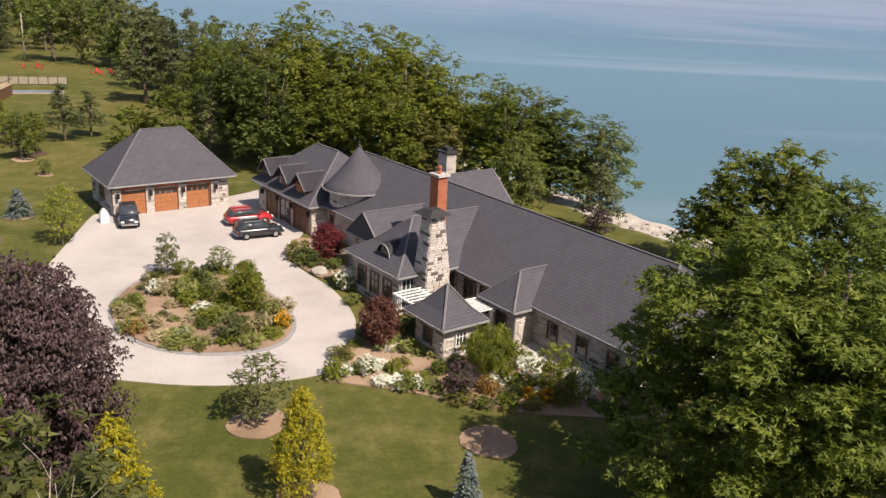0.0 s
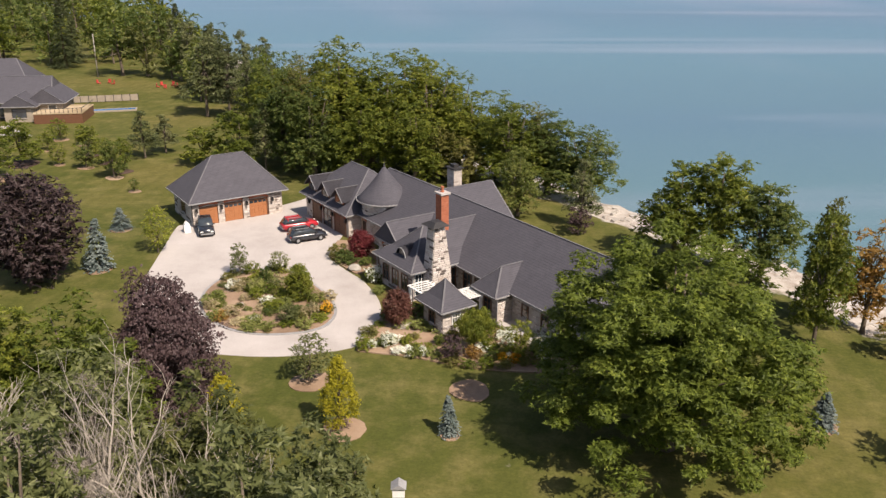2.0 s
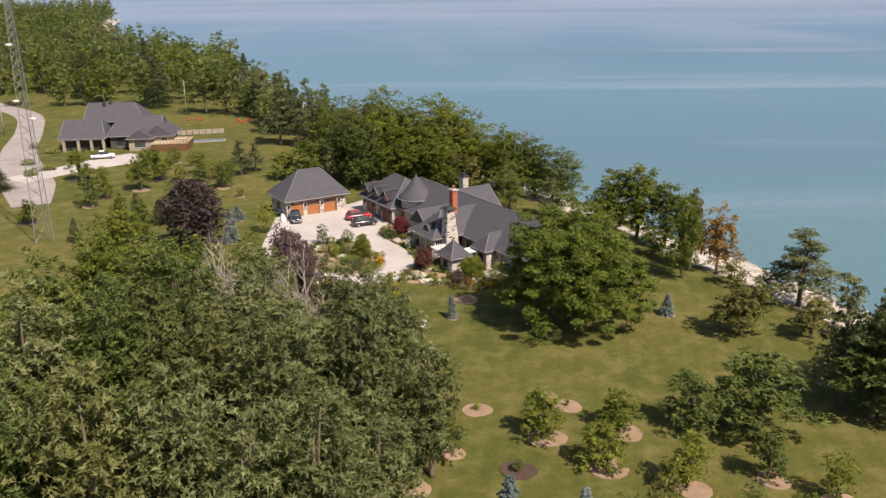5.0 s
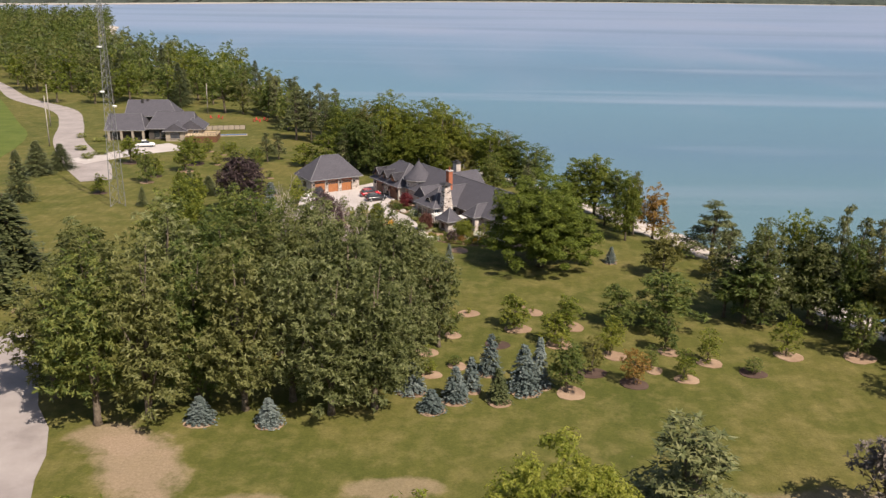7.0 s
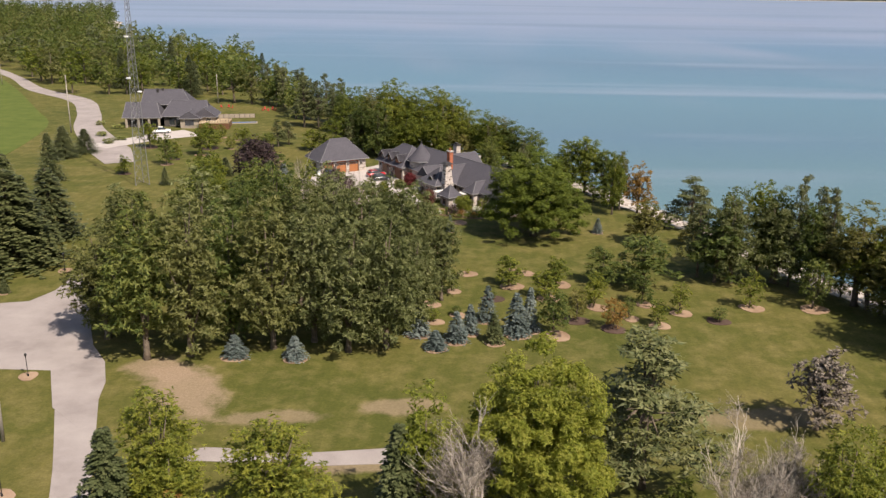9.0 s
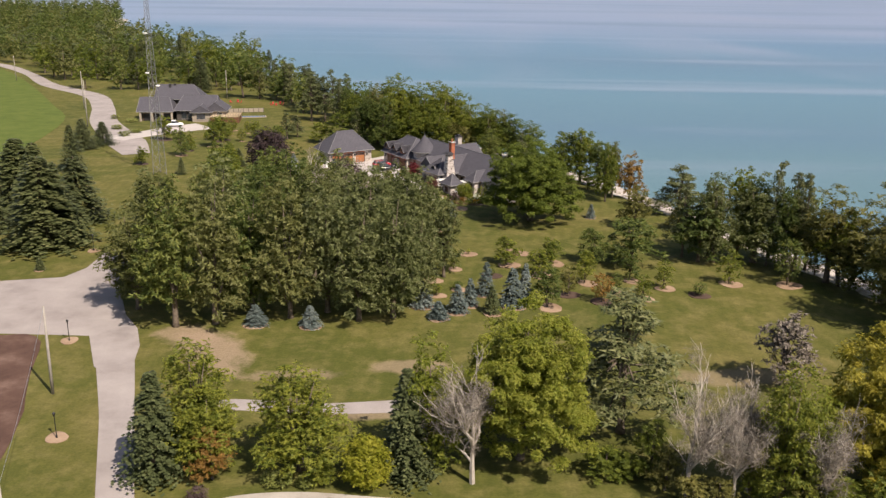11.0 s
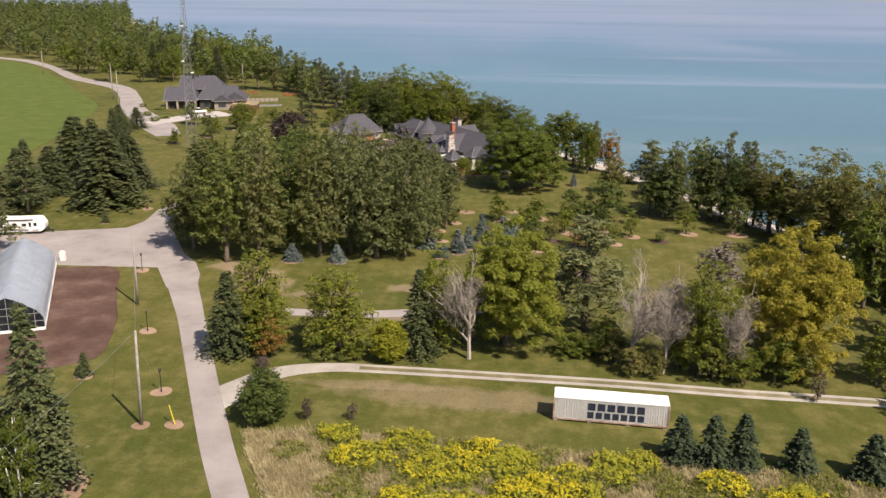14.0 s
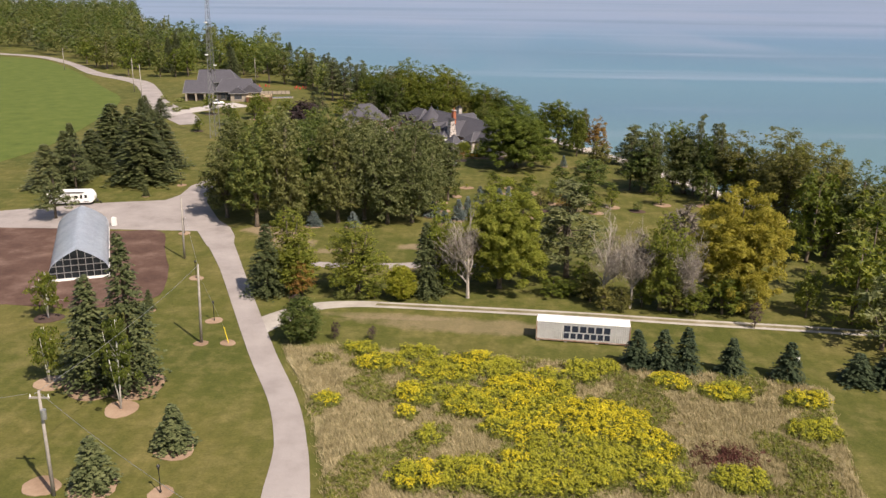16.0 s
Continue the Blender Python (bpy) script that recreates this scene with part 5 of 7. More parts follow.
def brick_arch(parent, f, w, z, rise=0.24):
    bm = bmesh.new()
    n = 9
    rows = []
    for k in range(n + 1):
        s, up = math.cos(math.pi * k / n), z + math.sin(math.pi * k / n) * rise
        rows.append([bm.verts.new(f(*q)) for q in ((s * (w / 2 + 0.12), 0.0, up), (s * (w / 2 + 0.12), 0.1, up), (s * (w / 2 + 0.2), 0.1, up + 0.24), (s * (w / 2 + 0.2), 0.0, up + 0.24))])
    for r, s in zip(rows, rows[1:]):
        for i in range(4):
            bm.faces.new((r[i], r[(i + 1) % 4], s[(i + 1) % 4], s[i]))
    bm.faces.new(rows[0])
    bm.faces.new(rows[-1][::-1])
    return part("arch", bm, M["brick"], parent)


def window(parent, a, b, z, w, h, face, arch=False, bars=2, paint="dark_wood"):
    """A framed window on a wall of the plan, facing -b ('b') or +a ('a')."""
    def f(s, d, zz):
        return plan(a + s, b - d, zz) if face == "b" else plan(a + d, b + s, zz)

    pane = part("window", boxes((-w / 2, w / 2, -0.05, 0.02, z, z + h), f=f), M["glass"], parent)
    bm = bmesh.new()
    t = 0.07
    for q in ((-w / 2 - t, -w / 2, -0.05, 0.08, z - t, z + h + t), (w / 2, w / 2 + t, -0.05, 0.08, z - t, z + h + t), (-w / 2, w / 2, -0.05, 0.08, z + h, z + h + t)):
        add_box(bm, *q, f=f)
    for k in range(1, bars):
        x = -w / 2 + w * k / bars
        add_box(bm, x - 0.025, x + 0.025, 0.02, 0.05, z, z + h, f=f)
    add_box(bm, -w / 2, w / 2, 0.02, 0.05, z + h * 0.62, z + h * 0.62 + 0.05, f=f)
    part("window_frame", bm, M[paint], pane)
    part("window_sill", boxes((-w / 2 - 0.12, w / 2 + 0.12, -0.05, 0.16, z - t - 0.09, z - t), f=f), M["concrete"], pane)
    if arch:
        brick_arch(pane, f, w, z + h + 0.07, w * 0.28)
    return pane


def panel_door(parent, a, b, w, h, face, paint, rows=4, cols=4, name="door", z=0.05, lights=False):
    """A boarded door with raised panels, set in a frame."""
    def f(s, d, zz):
        return plan(a + s, b - d, zz) if face == "b" else plan(a + d, b + s, zz)

    ob = part(name, boxes((-w / 2, w / 2, -0.02, 0.03, z, z + h), f=f), M[paint], parent)
    top = rows - 1 if lights else rows
    for i in range(cols):
        for j in range(top):
            x0, z0 = -w / 2 + w * i / cols + 0.05, z + h * j / rows + 0.05
            part("panel", boxes((x0, x0 + w / cols - 0.1, 0.03, 0.055, z0, z0 + h / rows - 0.1), f=f), M[paint], ob)
    if lights:
        for i in range(cols):
            x0 = -w / 2 + w * i / cols + 0.05
            part("pane", boxes((x0, x0 + w / cols - 0.1, 0.03, 0.05, z + h * top / rows + 0.05, z + h - 0.08), f=f), M["glass"], ob)
    bm = bmesh.new()
    for q in ((-w / 2 - 0.12, -w / 2, -0.02, 0.1, z, z + h), (w / 2, w / 2 + 0.12, -0.02, 0.1, z, z + h), (-w / 2 - 0.12, w / 2 + 0.12, -0.02, 0.1, z + h, z + h + 0.14)):
        add_box(bm, *q, f=f)
    part("door_frame", bm, M["dark_wood"], ob)
    return ob


def wall_lamp(parent, a, b, z, face="a"):
    def f(s, d, zz):
        return plan(a + d, b + s, zz) if face == "a" else plan(a + s, b - d, zz)

    part("wall_lamp", boxes((-0.06, 0.06, 0.0, 0.12, z, z + 0.12), (-0.11, 0.11, 0.08, 0.30, z - 0.35, z + 0.05), (-0.14, 0.14, 0.05, 0.33, z + 0.05, z + 0.10), f=f), M["black"], parent)


house = thing("stone_house", "large stone country house with slate-grey roofs and a round tower", "house", at=pose(*plan(0, 0, 0)))
house.matrix_basis = Matrix.Identity(4)
# carriage wing
walls(house, -25.2, -16.9, 2.0, 10.8, 3.1)
roof(house, -25.7, -16.5, 1.5, 11.3, 3.1, 7.3, "a", 3.0, 3.0)
# main block and long wing
walls(house, -19.0, 11.3, 3.5, 13.2, 3.1)
roof(house, -20.0, 12.2, 2.9, 13.9, 3.1, 7.35, "a", 1.4, 2.6)
# cross wing towards the garden, small gable, back wing, corner hip
walls(house, -6.8, -2.2, -1.3, 6.0, 3.3)
roof(house, -7.3, -1.75, -1.8, 9.0, 3.3, 6.6, "b", 3.4, 0.3, "", 0.30)
walls(house, -10.1, -7.1, 0.9, 6.0, 3.3, "b0", 5.4)
roof(house, -10.5, -6.7, 0.7, 9.4, 3.3, 5.6, "b", 0.0, 0.3)
walls(house, -13.8, -7.8, 8.0, 14.8, 3.1, "b1", 6.8)
roof(house, -14.3, -7.3, 7.8, 15.1, 3.1, 7.1, "b", 0.3, 0.0)
walls(house, 2.2, 4.2, 1.9, 5.0, 2.95)
roof(house, 1.75, 4.55, 1.4, 7.0, 2.95, 5.1, "b", 1.9, 0.3)
# dormers of the carriage wing
for da in (-24.1, -21.5, -18.9):
    bm = bmesh.new()
    add_box(bm, da - 0.8, da + 0.8, 2.25, 4.2, 3.2, 4.45, f=plan)
    v = [bm.verts.new(plan(*p)) for p in ((da - 0.8, 2.25, 4.45), (da + 0.8, 2.25, 4.45), (da, 2.25, 5.5), (da - 0.8, 2.4, 4.45), (da + 0.8, 2.4, 4.45), (da, 2.4, 5.5))]
    for q in ((0, 1, 2), (5, 4, 3), (1, 4, 5, 2), (2, 5, 3, 0)):
        bm.faces.new([v[i] for i in q])
    dorm = part("dormer", bm, M["dark_wood"], house)
    bm = bmesh.new()
    v = [bm.verts.new(plan(*p)) for p in ((da - 1.12, 1.9, 4.22), (da, 1.9, 5.68), (da + 1.12, 1.9, 4.22), (da - 1.12, 3.3, 4.22), (da, 5.0, 5.68), (da + 1.12, 3.3, 4.22))]
    for q in ((0, 1, 4, 3), (1, 2, 5, 4)):
        bm.faces.new([v[i] for i in q])
    bmesh.ops.solidify(bm, geom=bm.faces[:], thickness=0.1)
    part("dormer_roof", bm, M["roof"], dorm)
    bm = bmesh.new()
    bar(bm, plan(da, 1.9, 5.68), plan(da, 4.9, 5.68), 0.14, 0.06)
    bar(bm, plan(da - 1.12, 1.88, 4.18), plan(da, 1.88, 5.64), 0.10, 0.10)
    bar(bm, plan(da + 1.12, 1.88, 4.18), plan(da, 1.88, 5.64), 0.10, 0.10)
    part("ridge_cap", bm, M["roof_cap"], dorm)
    part("pane", boxes((da - 0.42, da + 0.42, 2.17, 2.26, 3.8, 4.6), f=plan), M["glass"], dorm)
# round tower
tower = Vector((*plan(-15.65, 5.6, 0)[:2], 0))


def turned(profile, sides, at):
    bm = bmesh.new()
    rings = [[bm.verts.new((at.x + r * math.cos(k * math.tau / sides), at.y + r * math.sin(k * math.tau / sides), z)) for k in range(sides)] for r, z in profile]
    for r, s in zip(rings, rings[1:]):
        for k in range(sides):
            bm.faces.new((r[k], r[(k + 1) % sides], s[(k + 1) % sides], s[k]))
    bm.faces.new(rings[0][::-1])
    bm.faces.new(rings[-1])
    return bm


part("tower_wall", turned([(2.75, -0.3), (2.75, 5.2)], 44, tower), M["stone"], house)
cone = part("tower_roof", turned([(2.9, 4.92), (3.4, 4.92), (3.42, 5.02), (2.9, 5.45), (1.95, 6.5), (0.95, 7.75), (0.06, 8.95)], 40, tower), M["roof"], house, "", True)
part("gutter", turned([(3.34, 4.86), (3.52, 4.88), (3.52, 5.0), (3.38, 5.0)], 40, tower), M["gutter"], cone)
part("finial", turned([(0.10, 8.8), (0.14, 9.0), (0.05, 9.12), (0.10, 9.25), (0.03, 9.4), (0.02, 9.8)], 10, tower), M["dark_trim"], cone)
# chimneys
bm = bmesh.new()
lo = [bm.verts.new(plan(-1.55 + x * 0.62, 0.75 + y * 1.05, -0.3)) for x, y in ((-1, -1), (1, -1), (1, 1), (-1, 1))]
mi = [bm.verts.new(plan(-1.57 + x * 0.58, 0.72 + y * 0.92, 3.6)) for x, y in ((-1, -1), (1, -1), (1, 1), (-1, 1))]
hi = [bm.verts.new(plan(-1.62 + x * 0.42, 0.70 + y * 0.50, 8.0)) for x, y in ((-1, -1), (1, -1), (1, 1), (-1, 1))]
for r, s in ((lo, mi), (mi, hi)):
    for k in range(4):
        bm.faces.new((r[k], r[(k + 1) % 4], s[(k + 1) % 4], s[k]))
bm.faces.new(hi), bm.faces.new(lo[::-1])
stack = part("chimney", bm, M["stone"], house, "tall tapered stone chimney")
bm = bmesh.new()
lo = [bm.verts.new(plan(-1.62 + x, 0.70 + y, 8.0)) for x, y in ((-0.85, -0.95), (0.75, -0.95), (0.75, 0.85), (-0.85, 0.85))]
hi = [bm.verts.new(plan(-1.62 + x, 0.70 + y, 8.4)) for x, y in ((-0.35, -0.4), (0.35, -0.4), (0.35, 0.4), (-0.35, 0.4))]
for k in range(4):
    bm.faces.new((lo[k], lo[(k + 1) % 4], hi[(k + 1) % 4], hi[k]))
bm.faces.new(hi), bm.faces.new(lo[::-1])
part("chimney_cap", bm, M["dark_trim"], stack)
stack = part("chimney", boxes((-4.72, -3.98, 3.15, 3.95, 5.6, 9.75), f=plan), M["brick"], house, "red brick chimney")
part("chimney_cap", boxes((-4.82, -3.86, 3.05, 4.07, 9.75, 9.93), f=plan), M["concrete"], stack)
part("chimney_pot", turned([(0.20, 9.9), (0.22, 10.0), (0.15, 10.1), (0.15, 10.35), (0.19, 10.4), (0.17, 10.55)], 12, Vector(plan(-4.35, 3.55, 0))), M["brick"], stack)
stack = part("chimney", boxes((-13.1, -12.1, 11.4, 12.4, 5.0, 8.6), f=plan), M["stone"], house, "pale stone chimney")
part("chimney_cap", boxes((-13.25, -11.95, 11.25, 12.55, 8.6, 8.75), (-12.9, -12.3, 11.6, 12.2, 8.75, 9.1), f=plan), M["dark_trim"], stack)
# openings
for a, w in ((-22.9, 1.5), (-18.4, 1.9)):
    panel_door(house, a, 2.0, w, 2.3, "b", "dark_wood", 4, 2)
    brick_arch(house, lambda s, d, zz, a=a: plan(a + s, 2.0 - d, zz), w, 2.42)
# dark pane added here stands in for the shaded open arch between the doors
window(house, -20.8, 2.0, 0.1, 1.5, 2.3, "b", True, 2)
for a in (-24.3, -21.9, -19.7, -17.2):
    wall_lamp(house, a, 2.0, 2.3, "b")
for a in (-5.9, -4.6, -3.3):
    window(house, a, -1.3, 0.7, 0.75, 1.7, "b", False, 2)
window(house, -2.2, -0.6, 0.6, 1.0, 2.2, "a", True, 3, "white")
window(house, -8.6, 0.9, 0.6, 1.4, 2.0, "b", True, 3)
window(house, -2.2, 2.6, 0.3, 1.1, 2.3, "a", False, 3)
for a in (-1.0, 0.4, 1.6):
    window(house, a, 3.5, 0.4, 0.9, 2.0, "b", False, 2)
for a in (5.6, 7.6, 9.6):
    window(house, a, 3.5, 1.0, 0.6, 1.2, "b", False, 1)
window(house, 3.2, 1.9, 0.9, 0.7, 1.3, "b", False, 2)
# pergola beams by the pavilion
for b0, b1, a0, a1 in ((-2.6, -0.4, -1.2, 1.2), (-0.3, 1.6, 1.4, 3.0)):
    bm = bmesh.new()
    for k in range(8):
        a = a0 + (a1 - a0) * k / 7
        add_box(bm, a - 0.022, a + 0.022, b0, b1, 2.5, 2.60, f=plan)
    for b in (b0 + 0.2, b1 - 0.2):
        add_box(bm, a0 - 0.1, a1 + 0.1, b - 0.06, b + 0.06, 2.34, 2.5, f=plan)
        for a in (a0 + 0.1, a1 - 0.1):
            add_box(bm, a - 0.07, a + 0.07, b - 0.07, b + 0.07, 0.0, 2.34, f=plan)
    single("pergola", bm, M["white"], "white timber pergola beside the garden pavilion", "pergola", "pergolas")

pavilion = thing("garden_pavilion", "small stone garden pavilion with a pointed slate roof", "pavilion")
walls(pavilion, 1.55, 3.85, -3.15, -0.65, 2.7)
roof(pavilion, 1.0, 4.25, -3.6, -0.2, 2.7, 4.95, "a", 1.6, 1.6, "", 0.22)
window(pavilion, 3.85, -1.9, 1.1, 0.7, 0.9, "a", False, 3, "white")
window(pavilion, 2.6, -3.15, 0.9, 0.6, 1.1, "b", False, 2)

def garage_plan(a, b, z):
    return (2.09 + 0.8427 * a + 1.0169 * b, 178.68 - 1.3485 * a + 0.6354 * b, z * 1.06)


plan = garage_plan
garage = thing("garage", "detached stone garage with three timber doors and a slate hipped roof", "garage")
walls(garage, -31.2, -26.2, -9.3, 0.75, 3.0)
roof(garage, -31.75, -25.7, -9.85, 1.3, 3.1, 7.5, "b", 4.1, 3.4)
for b in (-7.65, -4.9, -2.1):
    panel_door(garage, -26.2, b, 2.0, 2.15, "a", "door_wood", 5, 4, "garage_door", 0.05, b > -6)
for b in (-9.05, -6.3, -3.5, -0.55):
    part("pier", boxes((-26.2, -26.05, b - 0.35, b + 0.35, -0.2, 2.6), f=plan), M["stone"], garage)
    wall_lamp(garage, -26.05, b, 2.2)
for b in (-7.65, -4.9, -2.1):
    brick_arch(garage, lambda s, d, zz, b=b: plan(-26.2 + d, b + s, zz), 2.06, 2.28, 0.28)
window(garage, -28.7, -9.3, 1.0, 0.8, 1.2, "b")


# ---- the neighbouring house ----
def neighbour_plan(a, b, z):
    return (-101.2 + 0.9925 * a - 0.1219 * b, 274.0 + 0.1219 * a + 0.9925 * b, z)


plan = neighbour_plan
M["siding"] = rough_paint("dark_siding", (0.055, 0.048, 0.043), (0.085, 0.076, 0.068), 0.8, 0.8)
M["tan"] = rough_paint("tan_siding", (0.26, 0.22, 0.175), (0.34, 0.29, 0.235), 0.8, 0.8)
neighbour = thing("neighbour_house", "dark-sided neighbouring house with charcoal hipped and gabled roofs", "house")


def sided(a0, a1, b0, b1, z1, paint, gable="", zr=0.0):
    bm = bmesh.new()
    add_box(bm, a0, a1, b0, b1, -0.3, z1, f=plan)
    if gable:
        v = [bm.verts.new(plan(*p)) for p in ((a0, b0, z1), (a1, b0, z1), ((a0 + a1) / 2, b0, zr), (a0, b0 + 0.3, z1), (a1, b0 + 0.3, z1), ((a0 + a1) / 2, b0 + 0.3, zr))]
        for f in ((0, 1, 2), (5, 4, 3), (0, 3, 4, 1), (1, 4, 5, 2), (2, 5, 3, 0)):
            bm.faces.new([v[i] for i in f])
    part("wall", bm, M[paint], neighbour)


# garage wing, tall main block, front wing and the two tan gables
sided(0.4, 10.6, 1.6, 11, 3.2, "siding")
roof(neighbour, -0.6, 11.4, 0.0, 11.8, 3.2, 7.4, "a", 0.4, 2.0)
sided(4.5, 19.0, 9.5, 19.5, 6.2, "siding")
roof(neighbour, 3.6, 19.8, 8.6, 20.4, 6.2, 10.6, "a", 0.4, 3.5)
sided(12.0, 25.0, 2.0, 13.0, 3.4, "siding")
roof(neighbour, 11.2, 26.0, 1.2, 14.0, 3.4, 7.8, "a", 2.5, 1.0)
sided(17.6, 23.4, -1.6, 7, 3.2, "tan", "b0", 5.0)
roof(neighbour, 16.9, 24.1, -2.3, 9.0, 3.2, 5.4, "b", 0.0, 0.0)
sided(21.6, 28.2, 0.6, 9, 3.4, "tan", "b0", 5.6)
roof(neighbour, 20.9, 28.9, 0.0, 11.0, 3.4, 6.2, "b", 0.0, 0.0)
for a in (2.6, 6.0, 9.2):
    panel_door(neighbour, a, 1.6, 2.6, 2.3, "b", "dark_trim", 4, 4, "garage_door")
for a in (0.6, 4.3, 7.6, 10.7):
    part("pillar", boxes((a - 0.32, a + 0.32, 0.1, 0.7, 0.0, 3.1), f=plan), M["tan"], neighbour, "tan stone pillar")
part("beam", boxes((0.3, 11.0, 0.15, 0.65, 2.75, 3.15), f=plan), M["tan"], neighbour)
window(neighbour, 20.4, -1.6, 0.9, 2.6, 1.7, "b", False, 3, "black")
window(neighbour, 26.2, 0.6, 1.1, 1.5, 1.8, "b", False, 1, "white")
window(neighbour, 14.4, 2.0, 0.6, 1.5, 2.1, "b", False, 2, "black")
window(neighbour, 16.2, 2.0, 0.6, 1.0, 2.1, "b", False, 1, "black")
window(neighbour, 6.8, 9.5, 4.2, 0.8, 1.2, "b", False, 1, "black")
for a, b in ((8.5, 13.5), (10.0, 14.2)):
    part("vent_box", boxes((a - 0.35, a + 0.35, b - 0.35, b + 0.35, 8.8, 10.9), f=plan), M["dark_trim"], neighbour)
part("deck", boxes((23.6, 33.0, -4.0, 0.5, 1.9, 2.1), (28.3, 33.0, 0.5, 5.5, 1.9, 2.1), f=plan), M["bare"], neighbour, "pale timber deck")
part("deck_skirt", boxes((23.7, 32.9, -3.9, 0.5, -0.2, 1.9), (28.4, 32.9, 0.5, 5.4, -0.2, 1.9), f=plan), M["dark_wood"], neighbour, "dark red timber skirt")
bm = bmesh.new()
for k in range(12):
    a = 23.6 + 9.3 * k / 11
    add_box(bm, a - 0.04, a + 0.04, -4.0, -3.92, 2.1, 3.0, f=plan)
add_box(bm, 23.6, 33.0, -4.0, -3.9, 2.98, 3.06, f=plan)
add_box(bm, 32.9, 33.0, -4.0, 5.5, 2.98, 3.06, f=plan)
part("railing", bm, M["dark_trim"], neighbour)


# pool, fence and garden seats beside it
M["pool_blue"] = rough_paint("pool_blue", (0.03, 0.12, 0.30), (0.06, 0.20, 0.42), 1.0, 0.2)
pool = thing("swimming_pool", "long blue swimming pool with a pale rim", "pool", at=pose(-66.5, 287.0, 0, 0, 0, 14))
part("rim", boxes((-4.8, 4.8, -1.2, -0.95, 0, 0.35), (-4.8, 4.8, 0.95, 1.2, 0, 0.35), (-4.8, -4.5, -0.95, 0.95, 0, 0.35), (4.5, 4.8, -0.95, 0.95, 0, 0.35)), M["tan"], pool)
part("water", boxes((-4.5, 4.5, -0.95, 0.95, 0.0, 0.3)), M["pool_blue"], pool)
fence = thing("pool_fence", "dark metal fence behind the pool", "fence", at=pose(-71.8, 297.6, 0, 0, 0, 14))
for k in range(9):
    part("post", boxes((-7 + 1.75 * k - 0.06, -7 + 1.75 * k + 0.06, -0.06, 0.06, 0, 1.7)), M["dark_trim"], fence)
for k in range(8):
    part("panel", boxes((-7 + 1.75 * k + 0.07, -7 + 1.75 * (k + 1) - 0.07, -0.02, 0.02, 0.12, 1.5)), M["tan"], fence)
M["red_seat"] = rough_paint("red_paint", (0.38, 0.045, 0.04), (0.50, 0.07, 0.06), 2.0, 0.5)


def garden_seat(x, y, turn):
    s = thing("garden_chair", "red wooden garden chair on a pale fire-pit circle", "chair", "red garden chairs", at=pose(x, y, 0, 0, 0, turn))
    part("seat", boxes((-0.32, 0.32, -0.35, 0.3, 0.32, 0.40)), M["red_seat"], s)
    part("backrest", boxes((-0.34, 0.34, 0.25, 0.36, 0.32, 1.1)), M["red_seat"], s)
    for lx in (-0.3, 0.24):
        for ly in (-0.33, 0.22):
            part("leg", boxes((lx, lx + 0.07, ly, ly + 0.07, 0, 0.33)), M["red_seat"], s)


for i in range(5):
    garden_seat(-63.8 + 2.2 * math.cos(i * 1.2), 318.0 + 2.2 * math.sin(i * 1.2), i * 69 - 90)
for i in range(3):
    garden_seat(-80.4 + 2.0 * math.cos(i * 1.4), 322.0 + 2.0 * math.sin(i * 1.4), i * 80 - 90)
plan = None


# ---- farm yard: greenhouse, trailer, container ----
M["poly"] = rough_paint("greenhouse_film", (0.52, 0.57, 0.66), (0.64, 0.69, 0.77), 0.35, 0.22, 0, 0.03, 4, 0.5)
green = thing("greenhouse", "film-covered greenhouse with a glazed gable and white base", "greenhouse")


def gh(a, b, z):
    return (-57.21 + 0.8051 * a - 0.4356 * b, 67.58 + 0.3050 * a + 1.1496 * b, z * 0.84)


GH_W, GH_L = 5.0, 23.5
arch = [(-GH_W, 0.35), (-GH_W * 1.0, 1.9), (-GH_W * 0.93, 2.7), (-GH_W * 0.78, 3.5), (-GH_W * 0.5, 4.55), (-GH_W * 0.2, 5.4), (0, 5.85)]
arch = arch + [(-a, z) for a, z in arch[-2::-1]]
bm = bmesh.new()
rows = [[bm.verts.new(gh(a, b, z)) for a, z in arch] for b in np.linspace(0, GH_L, 13)]
for r, s in zip(rows, rows[1:]):
    for k in range(len(arch) - 1):
        bm.faces.new((r[k], s[k], s[k + 1], r[k + 1]))
bmesh.ops.solidify(bm, geom=bm.faces[:], thickness=0.05)
part("cover", bm, M["poly"], green, "milky film cover", True)
for b in np.linspace(0.05, GH_L - 0.05, 13):
    bm = bmesh.new()
    add_tube(bm, [gh(a * 0.985, b, z * 0.985) for a, z in arch], [0.03] * len(arch), 4)
    part("hoop", bm, M["steel"], green)
for b in (0.03, GH_L - 0.03):
    bm = bmesh.new()
    bm.faces.new([bm.verts.new(gh(a, b, z)) for a, z in arch])
    bmesh.ops.solidify(bm, geom=bm.faces[:], thickness=0.04)
    part("gable_glazing", bm, M["glass"], green)
for k in range(1, 8):
    a = -GH_W + 2 * GH_W * k / 8
    zt = np.interp(abs(a), [0, 1, 2.5, 3.9, 4.65, 5], [5.8, 5.35, 4.5, 3.45, 2.65, 1.9])
    part("glazing_bar", boxes((a - 0.05, a + 0.05, -0.08, 0.0, 0.4, zt), f=gh), M["steel"], green)
for z in (1.6, 2.9, 4.1):
    w = np.interp(z, [1.9, 2.7, 3.5, 4.55], [5, 4.65, 3.9, 2.5])
    part("glazing_bar", boxes((-w, w, -0.08, 0.0, z - 0.05, z + 0.05), f=gh), M["steel"], green)
